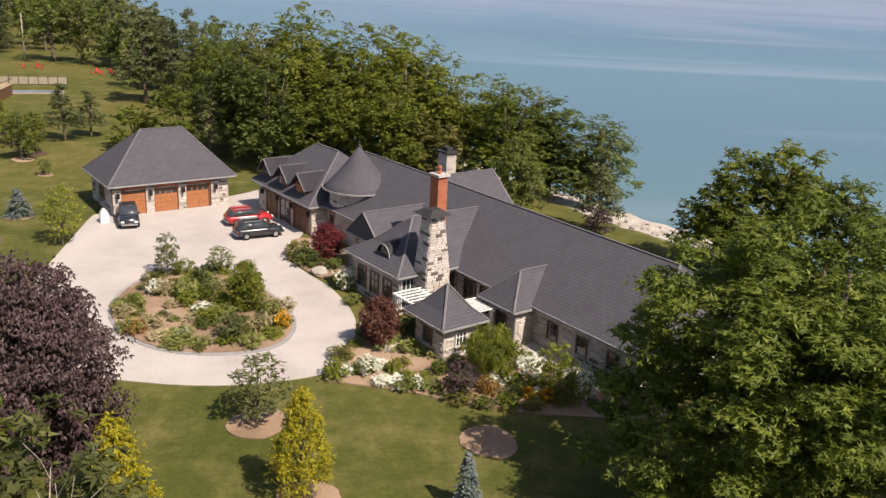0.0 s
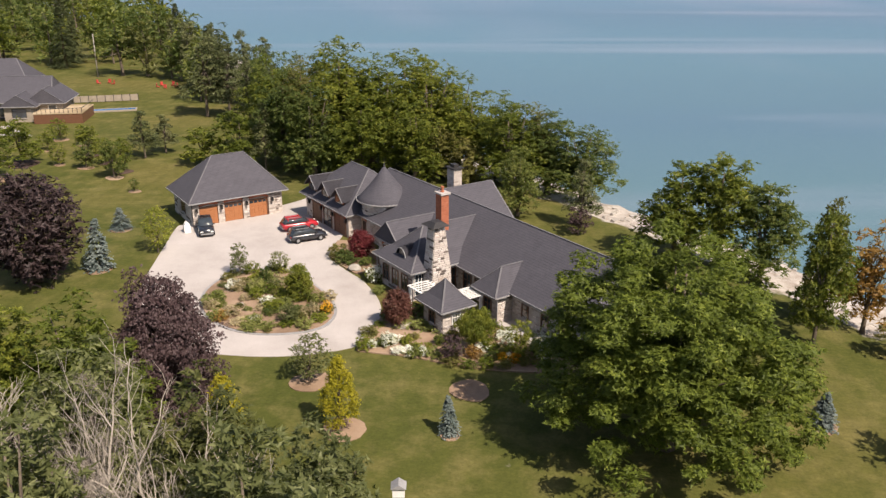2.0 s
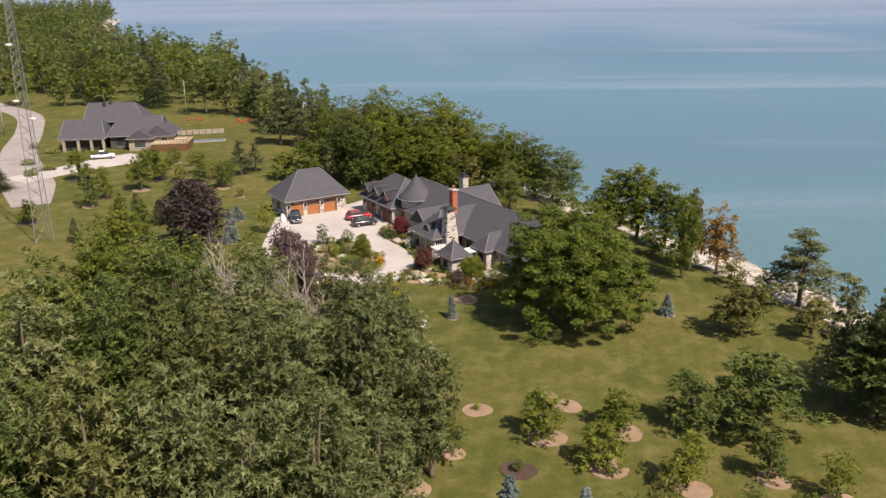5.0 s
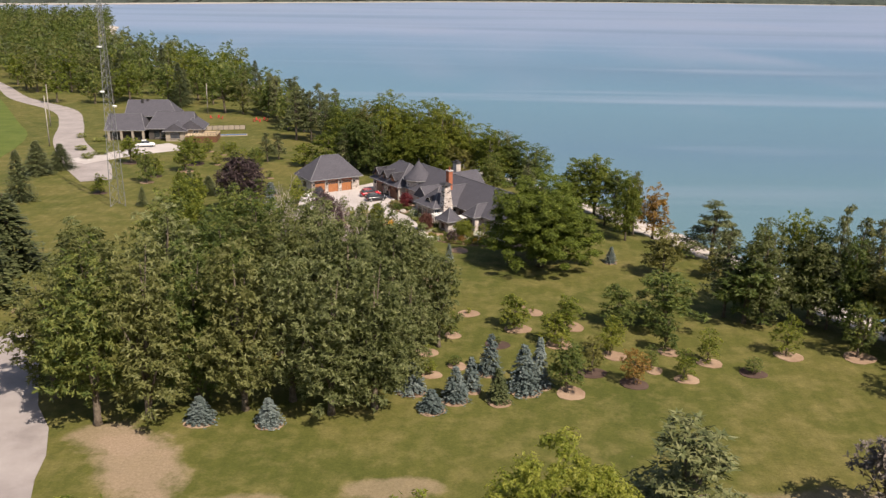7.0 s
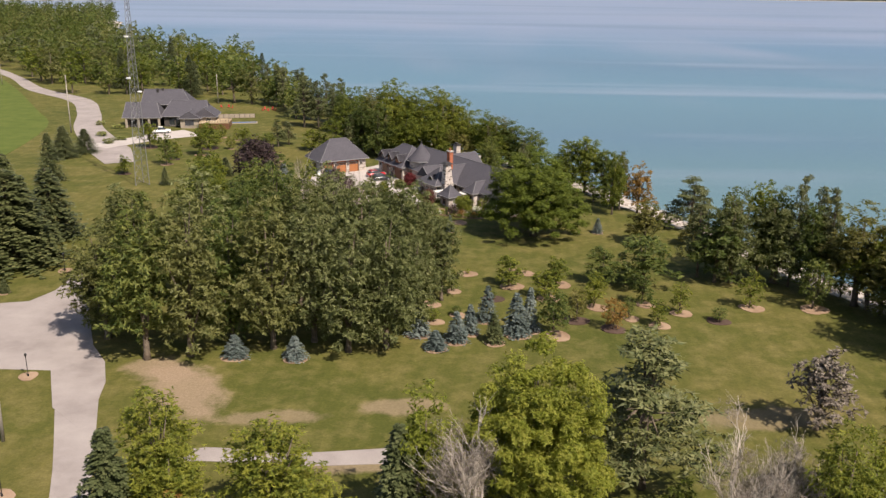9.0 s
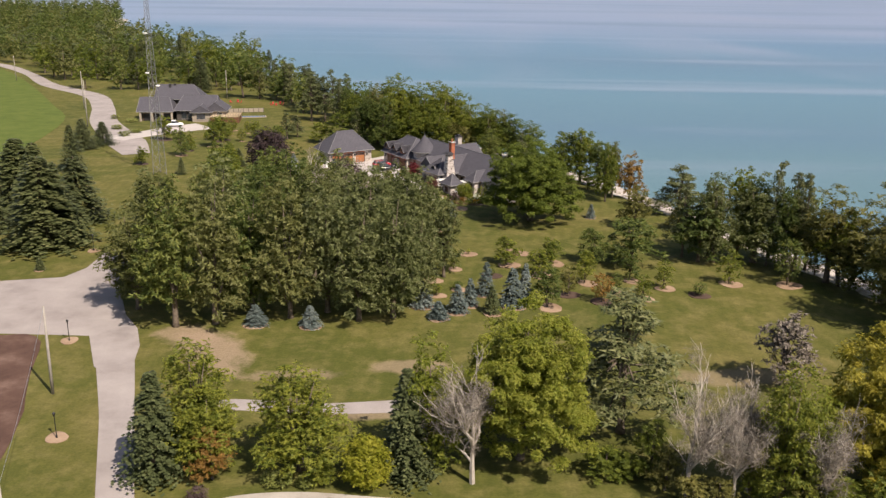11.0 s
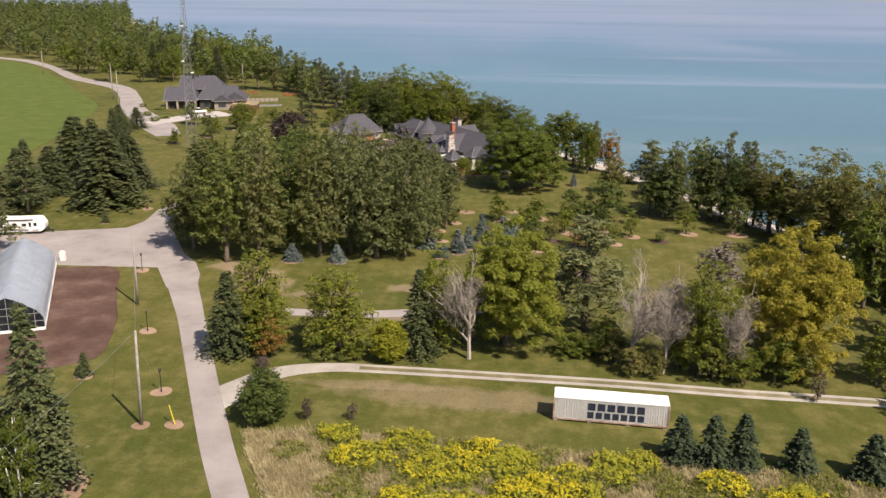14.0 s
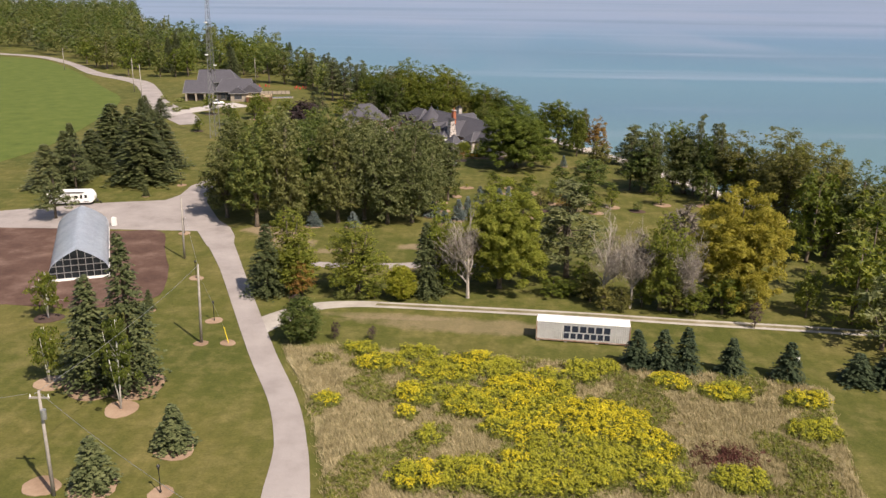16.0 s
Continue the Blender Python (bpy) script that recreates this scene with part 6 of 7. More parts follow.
for q in ((-GH_W - 0.08, GH_W + 0.08, -0.12, 0.0, 0.0, 0.5), (GH_W - 0.02, GH_W + 0.08, 0, GH_L, 0, 0.5), (-GH_W - 0.08, -GH_W + 0.02, 0, GH_L, 0, 0.5)):
    part("base_board", boxes(q, f=gh), M["white"], green)
single("tank", boxes((-63.7, -62.9, 98.1, 98.8, 0, 1.5), (-63.6, -63.0, 98.2, 98.7, 1.5, 1.65)), M["white"], "white plastic tank behind the greenhouse", "tank")

trailer = thing("travel_trailer", "white travel trailer parked at the edge of the yard", "caravan", at=pose(-77.6, 114.0, 0, 0, 0, 10))
bm = bmesh.new()
prof = [(-4.6, 0.55), (3.9, 0.55), (4.5, 1.1), (4.55, 1.9), (4.0, 2.85), (3.6, 3.0), (-4.4, 3.0), (-4.65, 2.8)]
for y0 in (-1.25, 1.25):
    bm.faces.new([bm.verts.new((x, y0, z)) for x, z in (prof if y0 < 0 else prof[::-1])])
bm.verts.ensure_lookup_table()
n = len(prof)
for k in range(n):
    bm.faces.new((bm.verts[k], bm.verts[n + (n - 1 - k)], bm.verts[n + (n - 1 - (k + 1) % n)], bm.verts[(k + 1) % n]))
bmesh.ops.bevel(bm, geom=bm.edges[:], offset=0.08, segments=2, affect="EDGES")
part("body", bm, M["white"], trailer)
for x in (-3.0, -0.6, 1.0, 2.9):
    w = 0.75 if x < 2 else 0.5
    part("window", boxes((x - w / 2, x + w / 2, -1.29, -1.25, 1.6, 2.2 if x != 1.0 else 2.1)), M["black"], trailer)
part("awning", boxes((-3.6, 2.6, -1.42, -1.25, 2.72, 2.88)), M["dark_trim"], trailer, "rolled dark awning")
trailer_door = part("door", boxes((1.7, 2.35, -1.30, -1.25, 0.65, 2.5)), M["white"], trailer)
part("pane", boxes((1.82, 2.23, -1.32, -1.30, 1.5, 2.3)), M["black"], trailer_door)
part("stripe", boxes((-4.5, 1.5, -1.275, -1.25, 1.0, 1.12), (-4.0, 3.4, -1.275, -1.25, 0.76, 0.9)), M["dark_trim"], trailer)
part("skirt", boxes((-4.4, 3.8, -1.15, 1.15, 0.35, 0.56)), M["dark_trim"], trailer)
part("roof_vent", boxes((-2.6, -1.7, -0.4, 0.4, 3.0, 3.25), (0.6, 1.1, -0.3, 0.3, 3.0, 3.15)), M["white"], trailer)
for x in (-1.0, 0.0):
    for y in (-1.15, 1.0):
        bm = bmesh.new()
        add_tube(bm, [(x, y, 0.36), (x, y + 0.2, 0.36)], [0.36, 0.36], 16)
        part("wheel", bm, M["black"], trailer)
part("drawbar", boxes((4.3, 5.6, -0.08, 0.08, 0.45, 0.6), (5.4, 5.6, -0.05, 0.05, 0.0, 0.5)), M["black"], trailer)
part("gas_bottle", boxes((4.6, 5.0, -0.3, 0.3, 0.6, 1.1)), M["dark_trim"], trailer)

# shipping container
M["box_white"] = rough_paint("container_paint", (0.74, 0.73, 0.71), (0.84, 0.83, 0.81), 0.5, 0.6, 0, 0.1, 8)
M["navy"] = rough_paint("navy_paint", (0.016, 0.022, 0.040), (0.026, 0.034, 0.055), 1.5, 0.6)
M["rust_steel"] = rough_paint("rusty_steel", (0.20, 0.10, 0.06), (0.42, 0.34, 0.28), 1.2, 0.8)
container = thing("shipping_container", "weathered white shipping container with dark blue markings on grass", "container", at=pose(17.9, 46.5, 0.2, 0, 0, -8.5))
CL, CW, CH = 12.19, 2.44, 2.6


def ribbed(u0, u1, z0, z1, n, flip):
    """A corrugated panel from u0 to u1, ribs along z."""
    bm = bmesh.new()
    prof, step = [], (u1 - u0) / n
    for k in range(n):
        u = u0 + k * step
        prof += [(u, 0), (u + step * 0.35, 0), (u + step * 0.5, 0.022), (u + step * 0.85, 0.022)]
    prof.append((u1, 0))
    lo = [bm.verts.new((u, d * flip, z0)) for u, d in prof]
    hi = [bm.verts.new((u, d * flip, z1)) for u, d in prof]
    for k in range(len(prof) - 1):
        bm.faces.new((lo[k], lo[k + 1], hi[k + 1], hi[k]))
    bmesh.ops.solidify(bm, geom=bm.faces[:], thickness=0.02)
    return bm


for y, flip in ((-CW / 2 + 0.06, 1), (CW / 2 - 0.06, -1)):
    bm = ribbed(-CL / 2 + 0.15, CL / 2 - 0.15, 0.16, CH - 0.12, 46, flip)
    bmesh.ops.translate(bm, verts=bm.verts[:], vec=(0, y, 0))
    part("side_panel", bm, M["box_white"], container)
for x in (-CL / 2 + 0.06, CL / 2 - 0.10):
    part("end_panel", boxes((x, x + 0.05, -CW / 2 + 0.12, CW / 2 - 0.12, 0.16, CH - 0.12)), M["box_white"], container)
for x in (-CL / 2, CL / 2 - 0.16):
    for y in (-CW / 2, CW / 2 - 0.16):
        part("corner_post", boxes((x, x + 0.16, y, y + 0.16, 0, CH)), M["rust_steel"], container)
for y in (-CW / 2, CW / 2 - 0.1):
    part("rail", boxes((-CL / 2 + 0.16, CL / 2 - 0.16, y, y + 0.1, 0, 0.16)), M["rust_steel"], container)
    part("rail", boxes((-CL / 2 + 0.16, CL / 2 - 0.16, y, y + 0.1, CH - 0.12, CH)), M["box_white"], container)
part("roof", boxes((-CL / 2 + 0.05, CL / 2 - 0.05, -CW / 2 + 0.03, CW / 2 - 0.03, CH - 0.06, CH + 0.02)), M["box_white"], container)
part("floor", boxes((-CL / 2 + 0.16, CL / 2 - 0.16, -CW / 2 + 0.1, CW / 2 - 0.1, 0.05, 0.16)), M["rust_steel"], container)
for x in (-5.8, -2.2, 1.9, 5.7):
    for y in (-1.0, 1.0):
        part("block", boxes((x - 0.2, x + 0.2, y - 0.15, y + 0.15, -0.25, 0.0)), M["concrete"], container)
for k in range(6):
    part("marking", boxes((-2.45 + 1.03 * k, -2.45 + 1.03 * k + 0.80, -CW / 2 + 0.03, -CW / 2 + 0.055, 1.32, 2.15)), M["navy"], container)
for k in range(7):
    part("marking", boxes((-2.45 + 0.88 * k, -2.45 + 0.88 * k + 0.66, -CW / 2 + 0.03, -CW / 2 + 0.055, 0.40, 1.12)), M["navy"], container)


# ---- poles, lamps, mast ----
def power_pole(x, y, h, lean, label, arm=True):
    p = thing("utility_pole", label, "pole", "utility poles", at=pose(x, y, 0))
    part("shaft", tube([(0, 0, -0.3), (lean * 0.5, 0, h * 0.5), (lean, 0, h)], [0.19, 0.16, 0.12], 10), M["pole_wood"], p, "", True)
    if arm:
        part("crossarm", boxes((lean - 0.9, lean + 0.9, -0.07, 0.07, h - 0.75, h - 0.6)), M["pole_wood"], p)
        for dx in (-0.8, 0.0, 0.8):
            part("insulator", tube([(lean + dx, 0, h - 0.6), (lean + dx, 0, h - 0.35)], [0.06, 0.04], 8), M["white"], p)
        part("transformer", tube([(lean + 0.3, -0.25, h - 2.6), (lean + 0.3, -0.25, h - 1.7)], [0.25, 0.25], 12), M["steel"], p)
    return p


power_pole(-31.8, 43.8, 10.7, 0.3, "weathered wooden utility pole standing on the lawn", False)
power_pole(-44.2, 78.8, 10.7, 0.2, "weathered wooden utility pole beside the soil bed", False)
power_pole(-35.7, 9.1, 10.5, -0.1, "wooden utility pole with crossarm and transformer")
power_pole(-11.9, -11.8, 10.4, -0.6, "wooden utility pole at the roadside", False)
power_pole(-58.2, 5.3, 10.4, -0.3, "wooden utility pole at the roadside", False)
power_pole(-113.8, 263.4, 14.6, 0.0, "wooden utility pole beside the far lane", False)
power_pole(-129.7, 300.2, 13.6, 0.0, "wooden utility pole beside the far lane", False)
power_pole(-86.6, 334.4, 11.2, 0.0, "wooden utility pole behind the neighbouring house", False)
power_pole(-194.8, 385.2, 11.0, 0.0, "wooden utility pole along the far lane", False)
power_pole(-15.5, 244.4, 9.3, 0.0, "thin lamp pole at the edge of the shore wood", False)


def cable(p, q, sag):
    pts = [(p[0] + (q[0] - p[0]) * s, p[1] + (q[1] - p[1]) * s, p[2] + (q[2] - p[2]) * s - sag * 4 * s * (1 - s)) for s in np.linspace(0, 1, 13)]
    single("overhead_cable", tube(pts, [0.018] * 13, 4), M["steel"], "thin overhead power cable between wooden poles", "cable", "overhead cables")


cable((-31.5, 43.8, 10.6), (-44.0, 78.9, 10.6), 0.6)
cable((-36.2, 9.1, 10.2), (-31.5, 43.8, 10.6), 0.7)
cable((-35.6, 9.1, 10.2), (-11.9, -11.8, 10.3), 0.7)
cable((-36.8, 9.1, 10.2), (-58.2, 5.3, 10.3), 0.7)
guard = thing("guy_guard", "yellow guy-wire guard leaning over a bare patch", "guy wire guard")
part("tube", tube([(-28.3, 43.9, 0), (-28.9, 44.3, 2.1)], [0.06, 0.06], 8), rough_paint("yellow_plastic", (0.55, 0.42, 0.03), (0.65, 0.50, 0.05)), guard)
part("wire", tube([(-28.9, 44.3, 2.1), (-31.6, 43.9, 9.6)], [0.012, 0.012], 4), M["steel"], guard)


def lamp_post(x, y, h=2.9):
    p = thing("lamp_post", "short black lamp post in a mulch ring", "lamp post", "lawn lamp posts", at=pose(x, y, 0))
    part("post", tube([(0, 0, -0.1), (0, 0, 0.3), (0, 0, 0.34), (0, 0, h - 0.4)], [0.11, 0.10, 0.05, 0.045], 10), M["black"], p)
    part("lantern", turned([(0.07, h - 0.45), (0.15, h - 0.1), (0.19, h - 0.08), (0.03, h + 0.1)], 8, Vector((0, 0, 0))), M["black"], p)
    ring(x, y, 1.15)


for x, y in ((-32.1, 51.4), (-48.6, 93.8), (-39.5, 69.0), (-26.2, 9.7), (-60.6, 132.6)):
    lamp_post(x, y)
ring(-28.4, 43.9, 1.0), ring(-31.8, 43.6, 0.9), ring(-37.5, 10.5, 1.7), ring(3.6, 165.5, 1.7), ring(-1.4, 145.1, 0.9), ring(12.2, 136.8, 0.9)


M["mast_steel"] = rough_paint("weathered_galvanised", (0.17, 0.175, 0.18), (0.26, 0.265, 0.27), 1.5, 0.6, 0.3, 0.05)


def mast():
    m = thing("lattice_mast", "tall galvanised lattice communication mast with white dishes", "mast", at=pose(-68.9, 194.9, 0, 0, 0, 15))
    h, w0, w1 = 44.0, 1.75, 0.42
    foot = [Vector((math.cos(a), math.sin(a), 0)) for a in (math.radians(210), math.radians(330), math.radians(90))]
    leg = [lambda z, d=d: d * (w0 + (w1 - w0) * z / h) + Vector((0, 0, z)) for d in foot]
    for f in leg:
        part("leg", tube([f(-0.2), f(h / 2), f(h)], [0.08, 0.065, 0.045], 6), M["mast_steel"], m)
    z, k = 0.0, 0
    while z < h - 1.2:
        step = 2.6 - 1.5 * z / h
        for i in range(3):
            a, b = leg[i], leg[(i + 1) % 3]
            bm = bmesh.new()
            add_tube(bm, [a(z), b(min(h, z + step))], [0.03, 0.03], 4)
            add_tube(bm, [b(z), a(min(h, z + step))], [0.03, 0.03], 4)
            part("brace", bm, M["mast_steel"], m)
        z += step
    part("whip", tube([(0, 0, h), (0, 0, h + 5)], [0.05, 0.02], 5), M["mast_steel"], m)
    for z, side in ((24.0, -1), (21.0, 1), (33, -1)):
        part("dish", turned([(0.05, z - 0.05), (0.45, z + 0.05), (0.55, z + 0.3), (0.3, z + 0.38), (0.02, z + 0.4)], 14, Vector((side * (w0 + (w1 - w0) * z / h), -0.4, 0))), M["white"], m)


mast()

bird = thing("birdhouse", "white birdhouse on a tall thin pole in the lawn", "birdhouse", at=pose(-1.5, 145.3, 0))
part("pole", tube([(0, 0, -0.2), (0, 0, 4.6)], [0.05, 0.04], 8), M["steel"], bird)
part("box", boxes((-0.35, 0.35, -0.3, 0.3, 4.6, 5.2)), M["white"], bird)
bm = bmesh.new()
v = [bm.verts.new(p) for p in ((-0.45, -0.4, 5.2), (0.45, -0.4, 5.2), (0.45, 0.4, 5.2), (-0.45, 0.4, 5.2), (0, -0.4, 5.5), (0, 0.4, 5.5))]
for q in ((0, 1, 4), (2, 3, 5), (1, 2, 5, 4), (3, 0, 4, 5), (3, 2, 1, 0)):
    bm.faces.new([v[i] for i in q])
part("roof", bm, M["gutter"], bird)
sign = thing("target_post", "white disc on a thin post beside a young spruce", "post", at=pose(41.6, 35.5, 0))
part("post", tube([(0, 0, -0.1), (0, 0, 2.3)], [0.03, 0.03], 6), M["white"], sign)
part("disc", tube([(0, -0.05, 2.75), (0, 0.05, 2.75)], [0.45, 0.45], 18), M["white"], sign)


# ---- cars ----
def car(x, y, turn, paint, label, truck=False, k=1.0):
    c = thing("pickup_truck" if truck else "car", label, "car", "parked cars", at=Matrix.LocRotScale((x, y, 0.06), Euler((0, 0, radians(turn))), Vector((k, k, k))))
    L, W = (5.4, 1.9) if truck else (4.6, 1.85)

    def loft(sections, name, mat, parent, smooth=True):
        bm = bmesh.new()
        rows = []
        for px, z0, z1, w0, w1 in sections:
            pts = [(-w0, z0), (-w0 * 1.02, (z0 + z1) / 2), (-w1, z1), (w1, z1), (w0 * 1.02, (z0 + z1) / 2), (w0, z0)]
            rows.append([bm.verts.new((px, py, pz)) for py, pz in pts])
        for r, s in zip(rows, rows[1:]):
            for i in range(6):
                bm.faces.new((r[i], r[(i + 1) % 6], s[(i + 1) % 6], s[i]))
        bm.faces.new(rows[0][::-1]), bm.faces.new(rows[-1])
        bmesh.ops.bevel(bm, geom=bm.edges[:], offset=0.035, segments=2, affect="EDGES")
        return part(name, bm, mat, parent, "", smooth)

    h = L / 2
    if truck:
        loft([(-h, 0.55, 1.05, 0.88, 0.86), (-h + 0.3, 0.45, 1.12, 0.93, 0.9), (0.2, 0.42, 1.12, 0.95, 0.92), (1.2, 0.42, 1.15, 0.95, 0.90), (h - 0.3, 0.42, 1.05, 0.93, 0.86), (h, 0.5, 0.95, 0.86, 0.80)], "body", paint, c)
        cab = loft([(-0.9, 1.1, 1.2, 0.88, 0.86), (-0.75, 1.1, 1.82, 0.88, 0.74), (0.55, 1.1, 1.86, 0.88, 0.74), (1.35, 1.1, 1.2, 0.88, 0.84)], "cabin", M["glass"], c)
        part("cabin_roof", boxes((-0.72, 0.52, -0.74, 0.74, 1.84, 1.90)), paint, cab)
        part("load_bed", boxes((-h + 0.2, -1.0, -0.72, 0.72, 1.10, 1.16)), M["black"], c)
    else:
        loft([(-h, 0.45, 0.95, 0.82, 0.80), (-h + 0.25, 0.35, 1.05, 0.9, 0.86), (0.6, 0.32, 1.05, 0.92, 0.87), (h - 0.5, 0.34, 0.95, 0.9, 0.82), (h, 0.42, 0.78, 0.8, 0.70)], "body", paint, c)
        cab = loft([(-h + 0.15, 1.0, 1.08, 0.82, 0.80), (-h + 0.55, 1.0, 1.60, 0.84, 0.68), (0.2, 1.0, 1.66, 0.84, 0.68), (1.15, 1.0, 1.1, 0.84, 0.78)], "cabin", M["glass"], c)
        part("cabin_roof", boxes((-h + 0.55, 0.15, -0.66, 0.66, 1.62, 1.69)), paint, cab)
        for py in (-0.6, 0.6):
            part("roof_rail", boxes((-h + 0.7, 0.05, py - 0.03, py + 0.03, 1.69, 1.76)), M["steel"], cab)
        for px in (-0.75, -1.6):
            part("pillar", boxes((px - 0.05, px + 0.05, -0.80, -0.72, 1.05, 1.62), (px - 0.05, px + 0.05, 0.72, 0.80, 1.05, 1.62)), paint, cab)
    for px in (-h + 0.85, h - 0.9):
        for s in (-1, 1):
            wh = part("wheel", tube([(px, s * W * 0.40, 0.36), (px, s * W * 0.51, 0.36)], [0.36, 0.36], 18), M["black"], c)
            part("rim", tube([(px, s * W * 0.50, 0.36), (px, s * W * 0.52, 0.36)], [0.22, 0.2], 12), M["steel"], wh)
    for s in (-1, 1):
        part("headlight", boxes((h - 0.12, h + 0.01, s * 0.62 - 0.16, s * 0.62 + 0.16, 0.66, 0.82)), M["white"], c)
        part("tail_light", boxes((-h - 0.01, -h + 0.1, s * 0.7 - 0.1, s * 0.7 + 0.1, 0.7, 0.95)), M["red_seat"], c)
        part("mirror", boxes((0.75, 0.9, s * 1.0 - 0.1, s * 1.0 + 0.1, 1.05, 1.2)), paint, c)
    part("bumper", boxes((h - 0.05, h + 0.06, -0.75, 0.75, 0.38, 0.55)), M["steel"], c)
    part("bumper", boxes((-h - 0.06, -h + 0.05, -0.75, 0.75, 0.42, 0.58)), M["steel"], c)
    return c


def car_paint(name, c):
    m, t, b = nodes_of(name, 0.25, 0.0, 0.6)
    b.inputs["Base Color"].default_value = (*c, 1)
    b.inputs["Coat Weight"].default_value = 0.6
    wire(t, ramp(t, noise_of(t, place(t), 1.5, 3), [(0.3, c), (0.7, tuple(q * 1.2 for q in c))]), b.inputs["Base Color"])
    return m


BLACK_CAR, RED_CAR = car_paint("black_car", (0.018, 0.02, 0.026)), car_paint("red_car", (0.36, 0.02, 0.03))
car(-27.6, 206.4, -72, BLACK_CAR, "black pickup truck parked before the garage doors", True, 1.0)
car(-16.0, 207.2, 26, RED_CAR, "glossy red sport utility car parked on the drive", False, 1.0)
car(-14.4, 202.9, 26, BLACK_CAR, "black sport utility car parked beside a red one", False, 1.0)
car(-86.6, 264.6, 20, M["white"], "white pickup parked before the neighbouring house", True, 1.05)


# ---- shrubs, stones, meadow ----
def shrub(x, y, h, r, leaf, label):
    var = RNG.randrange(3)
    key = ("shrub", var)
    if key not in MESHES:
        cl = crown_clumps(1.2, 0.9, 0.0, 17, 90 + var, 0.42)
        MESHES[key] = leaf_cloud("leaves", cl, 95, 0.12, LEAF["green"], 90 + var)
    plant("shrub", ("shrub", var, leaf), [("leaves", painted(MESHES[key], LEAF[leaf]))], x, y, r / 0.9, h / 1.2, label, "shrub", "garden shrubs", 0.0)


for x, y, h, r in [(-21.3, 182.2, 1.0, 0.8), (-11.7, 179.8, 1.3, 0.4), (-10.8, 179.9, 1.6, 0.5), (-19.1, 180.5, 1.0, 1.0), (-17.8, 178.4, 0.8, 0.8)]:
    shrub(x, y, h, r, "straw", "tuft of dry tan ornamental grass")
for x, y, h, r in [(-20.9, 184.0, 1.3, 0.8), (-17.5, 181.7, 0.5, 0.5), (-11.0, 183.3, 1.3, 0.8), (-11.4, 177.7, 0.9, 0.9), (-14.8, 177.5, 0.7, 0.8), (-16.5, 177.4, 0.7, 1.1), (-13.7, 182.2, 1.2, 0.6), (-17.3, 185.9, 1.7, 0.9),
                   (-13.6, 185.9, 1.2, 0.6), (0.8, 171.5, 0.8, 0.8), (-4.8, 186.1, 0.8, 0.8)]:
    shrub(x, y, h, r, "weed", "yellow-green shrub in a mulched bed")
for x, y, h, r in [(-20.1, 187.1, 1.2, 0.9), (-15.9, 183.3, 1.0, 0.8), (-16.5, 179.0, 0.7, 0.8), (-3.6, 173.8, 1.3, 0.9), (10.2, 171.0, 1.8, 0.8), (-5.4, 189.5, 1.8, 1.1)]:
    shrub(x, y, h * 0.8, r, "green", "leafy green hydrangea below white flower heads")
    shrub(x + 0.1, y - 0.15, h, r * 0.85, "white", "white-flowering hydrangea in a mulched bed")
for x, y, h, r in [(-4.8, 173.4, 0.8, 0.5), (-2.5, 172.2, 0.7, 0.6), (-1.5, 172.2, 0.7, 0.7), (-0.2, 171.9, 0.8, 0.5)]:
    shrub(x, y, h, r, "white", "low mound of pale flowers edging the lawn")
for x, y, h, r in [(-17.2, 184.5, 1.3, 0.7), (-14.9, 181.7, 1.2, 1.0), (-9.8, 179.4, 0.7, 0.5), (-1.7, 173.7, 1.1, 0.5), (-0.6, 172.7, 0.8, 0.5), (0.3, 172.7, 0.9, 0.4), (5.6, 172.7, 1.2, 0.8)]:
    shrub(x, y, h, r, "bright", "bright green rounded shrub in a bed")
for x, y, h, r in [(-13.0, 179.0, 1.8, 1.1), (-15.6, 187.2, 1.3, 0.8)]:
    shrub(x, y, h, r, "grey", "feathery grey-green shrub in the island bed")
for x, y, h, r in [(-9.8, 181.0, 1.3, 0.7), (6.7, 170.8, 0.8, 0.5), (7.8, 170.4, 0.9, 0.6)]:
    shrub(x, y, h * 0.75, r, "green", "green leaves below orange flowers")
    shrub(x, y - 0.1, h, r * 0.9, "orange", "clump of orange-yellow flowers in the bed")
for x, y, h, r in [(-19.7, 179.5, 1.0, 0.8), (4.2, 171.3, 1.1, 0.8)]:
    shrub(x, y, h, r, "rust", "rust-coloured ornamental grass in the bed")
for x, y, h, r in [(1.2, 173.7, 1.1, 0.5), (5.7, 170.7, 0.8, 0.6), (-8.9, 194.8, 1.5, 1.3), (-17.0, 188.4, 1.9, 0.6), (-0.4, 180.0, 1.3, 0.9), (-1.8, 180.5, 1.3, 0.8), (-6.7, 194.4, 0.9, 1.0), (-1.3, 149.4, 0.1, 0.2)]:
    shrub(x, y, h, r, "dark", "dark green shrub beside the house")
shrub(-10.0, 196.6, 1.6, 1.2, "olive", "bronze-green shrub beside the tower bed")
for x, y, h, r in [(-15.3, 61.1, 1.2, 1.4), (-12.6, 60.8, 1.0, 1.0), (-96.0, 246.4, 1.4, 1.8), (-94.8, 252.3, 1.1, 1.9), (-102.5, 258.3, 1.4, 1.7), (-110.7, 279.0, 1.4, 1.5), (-102.9, 273.0, 1.2, 1.8)]:
    shrub(x, y, h, r, "weed", "yellow-green bush beside a lane")


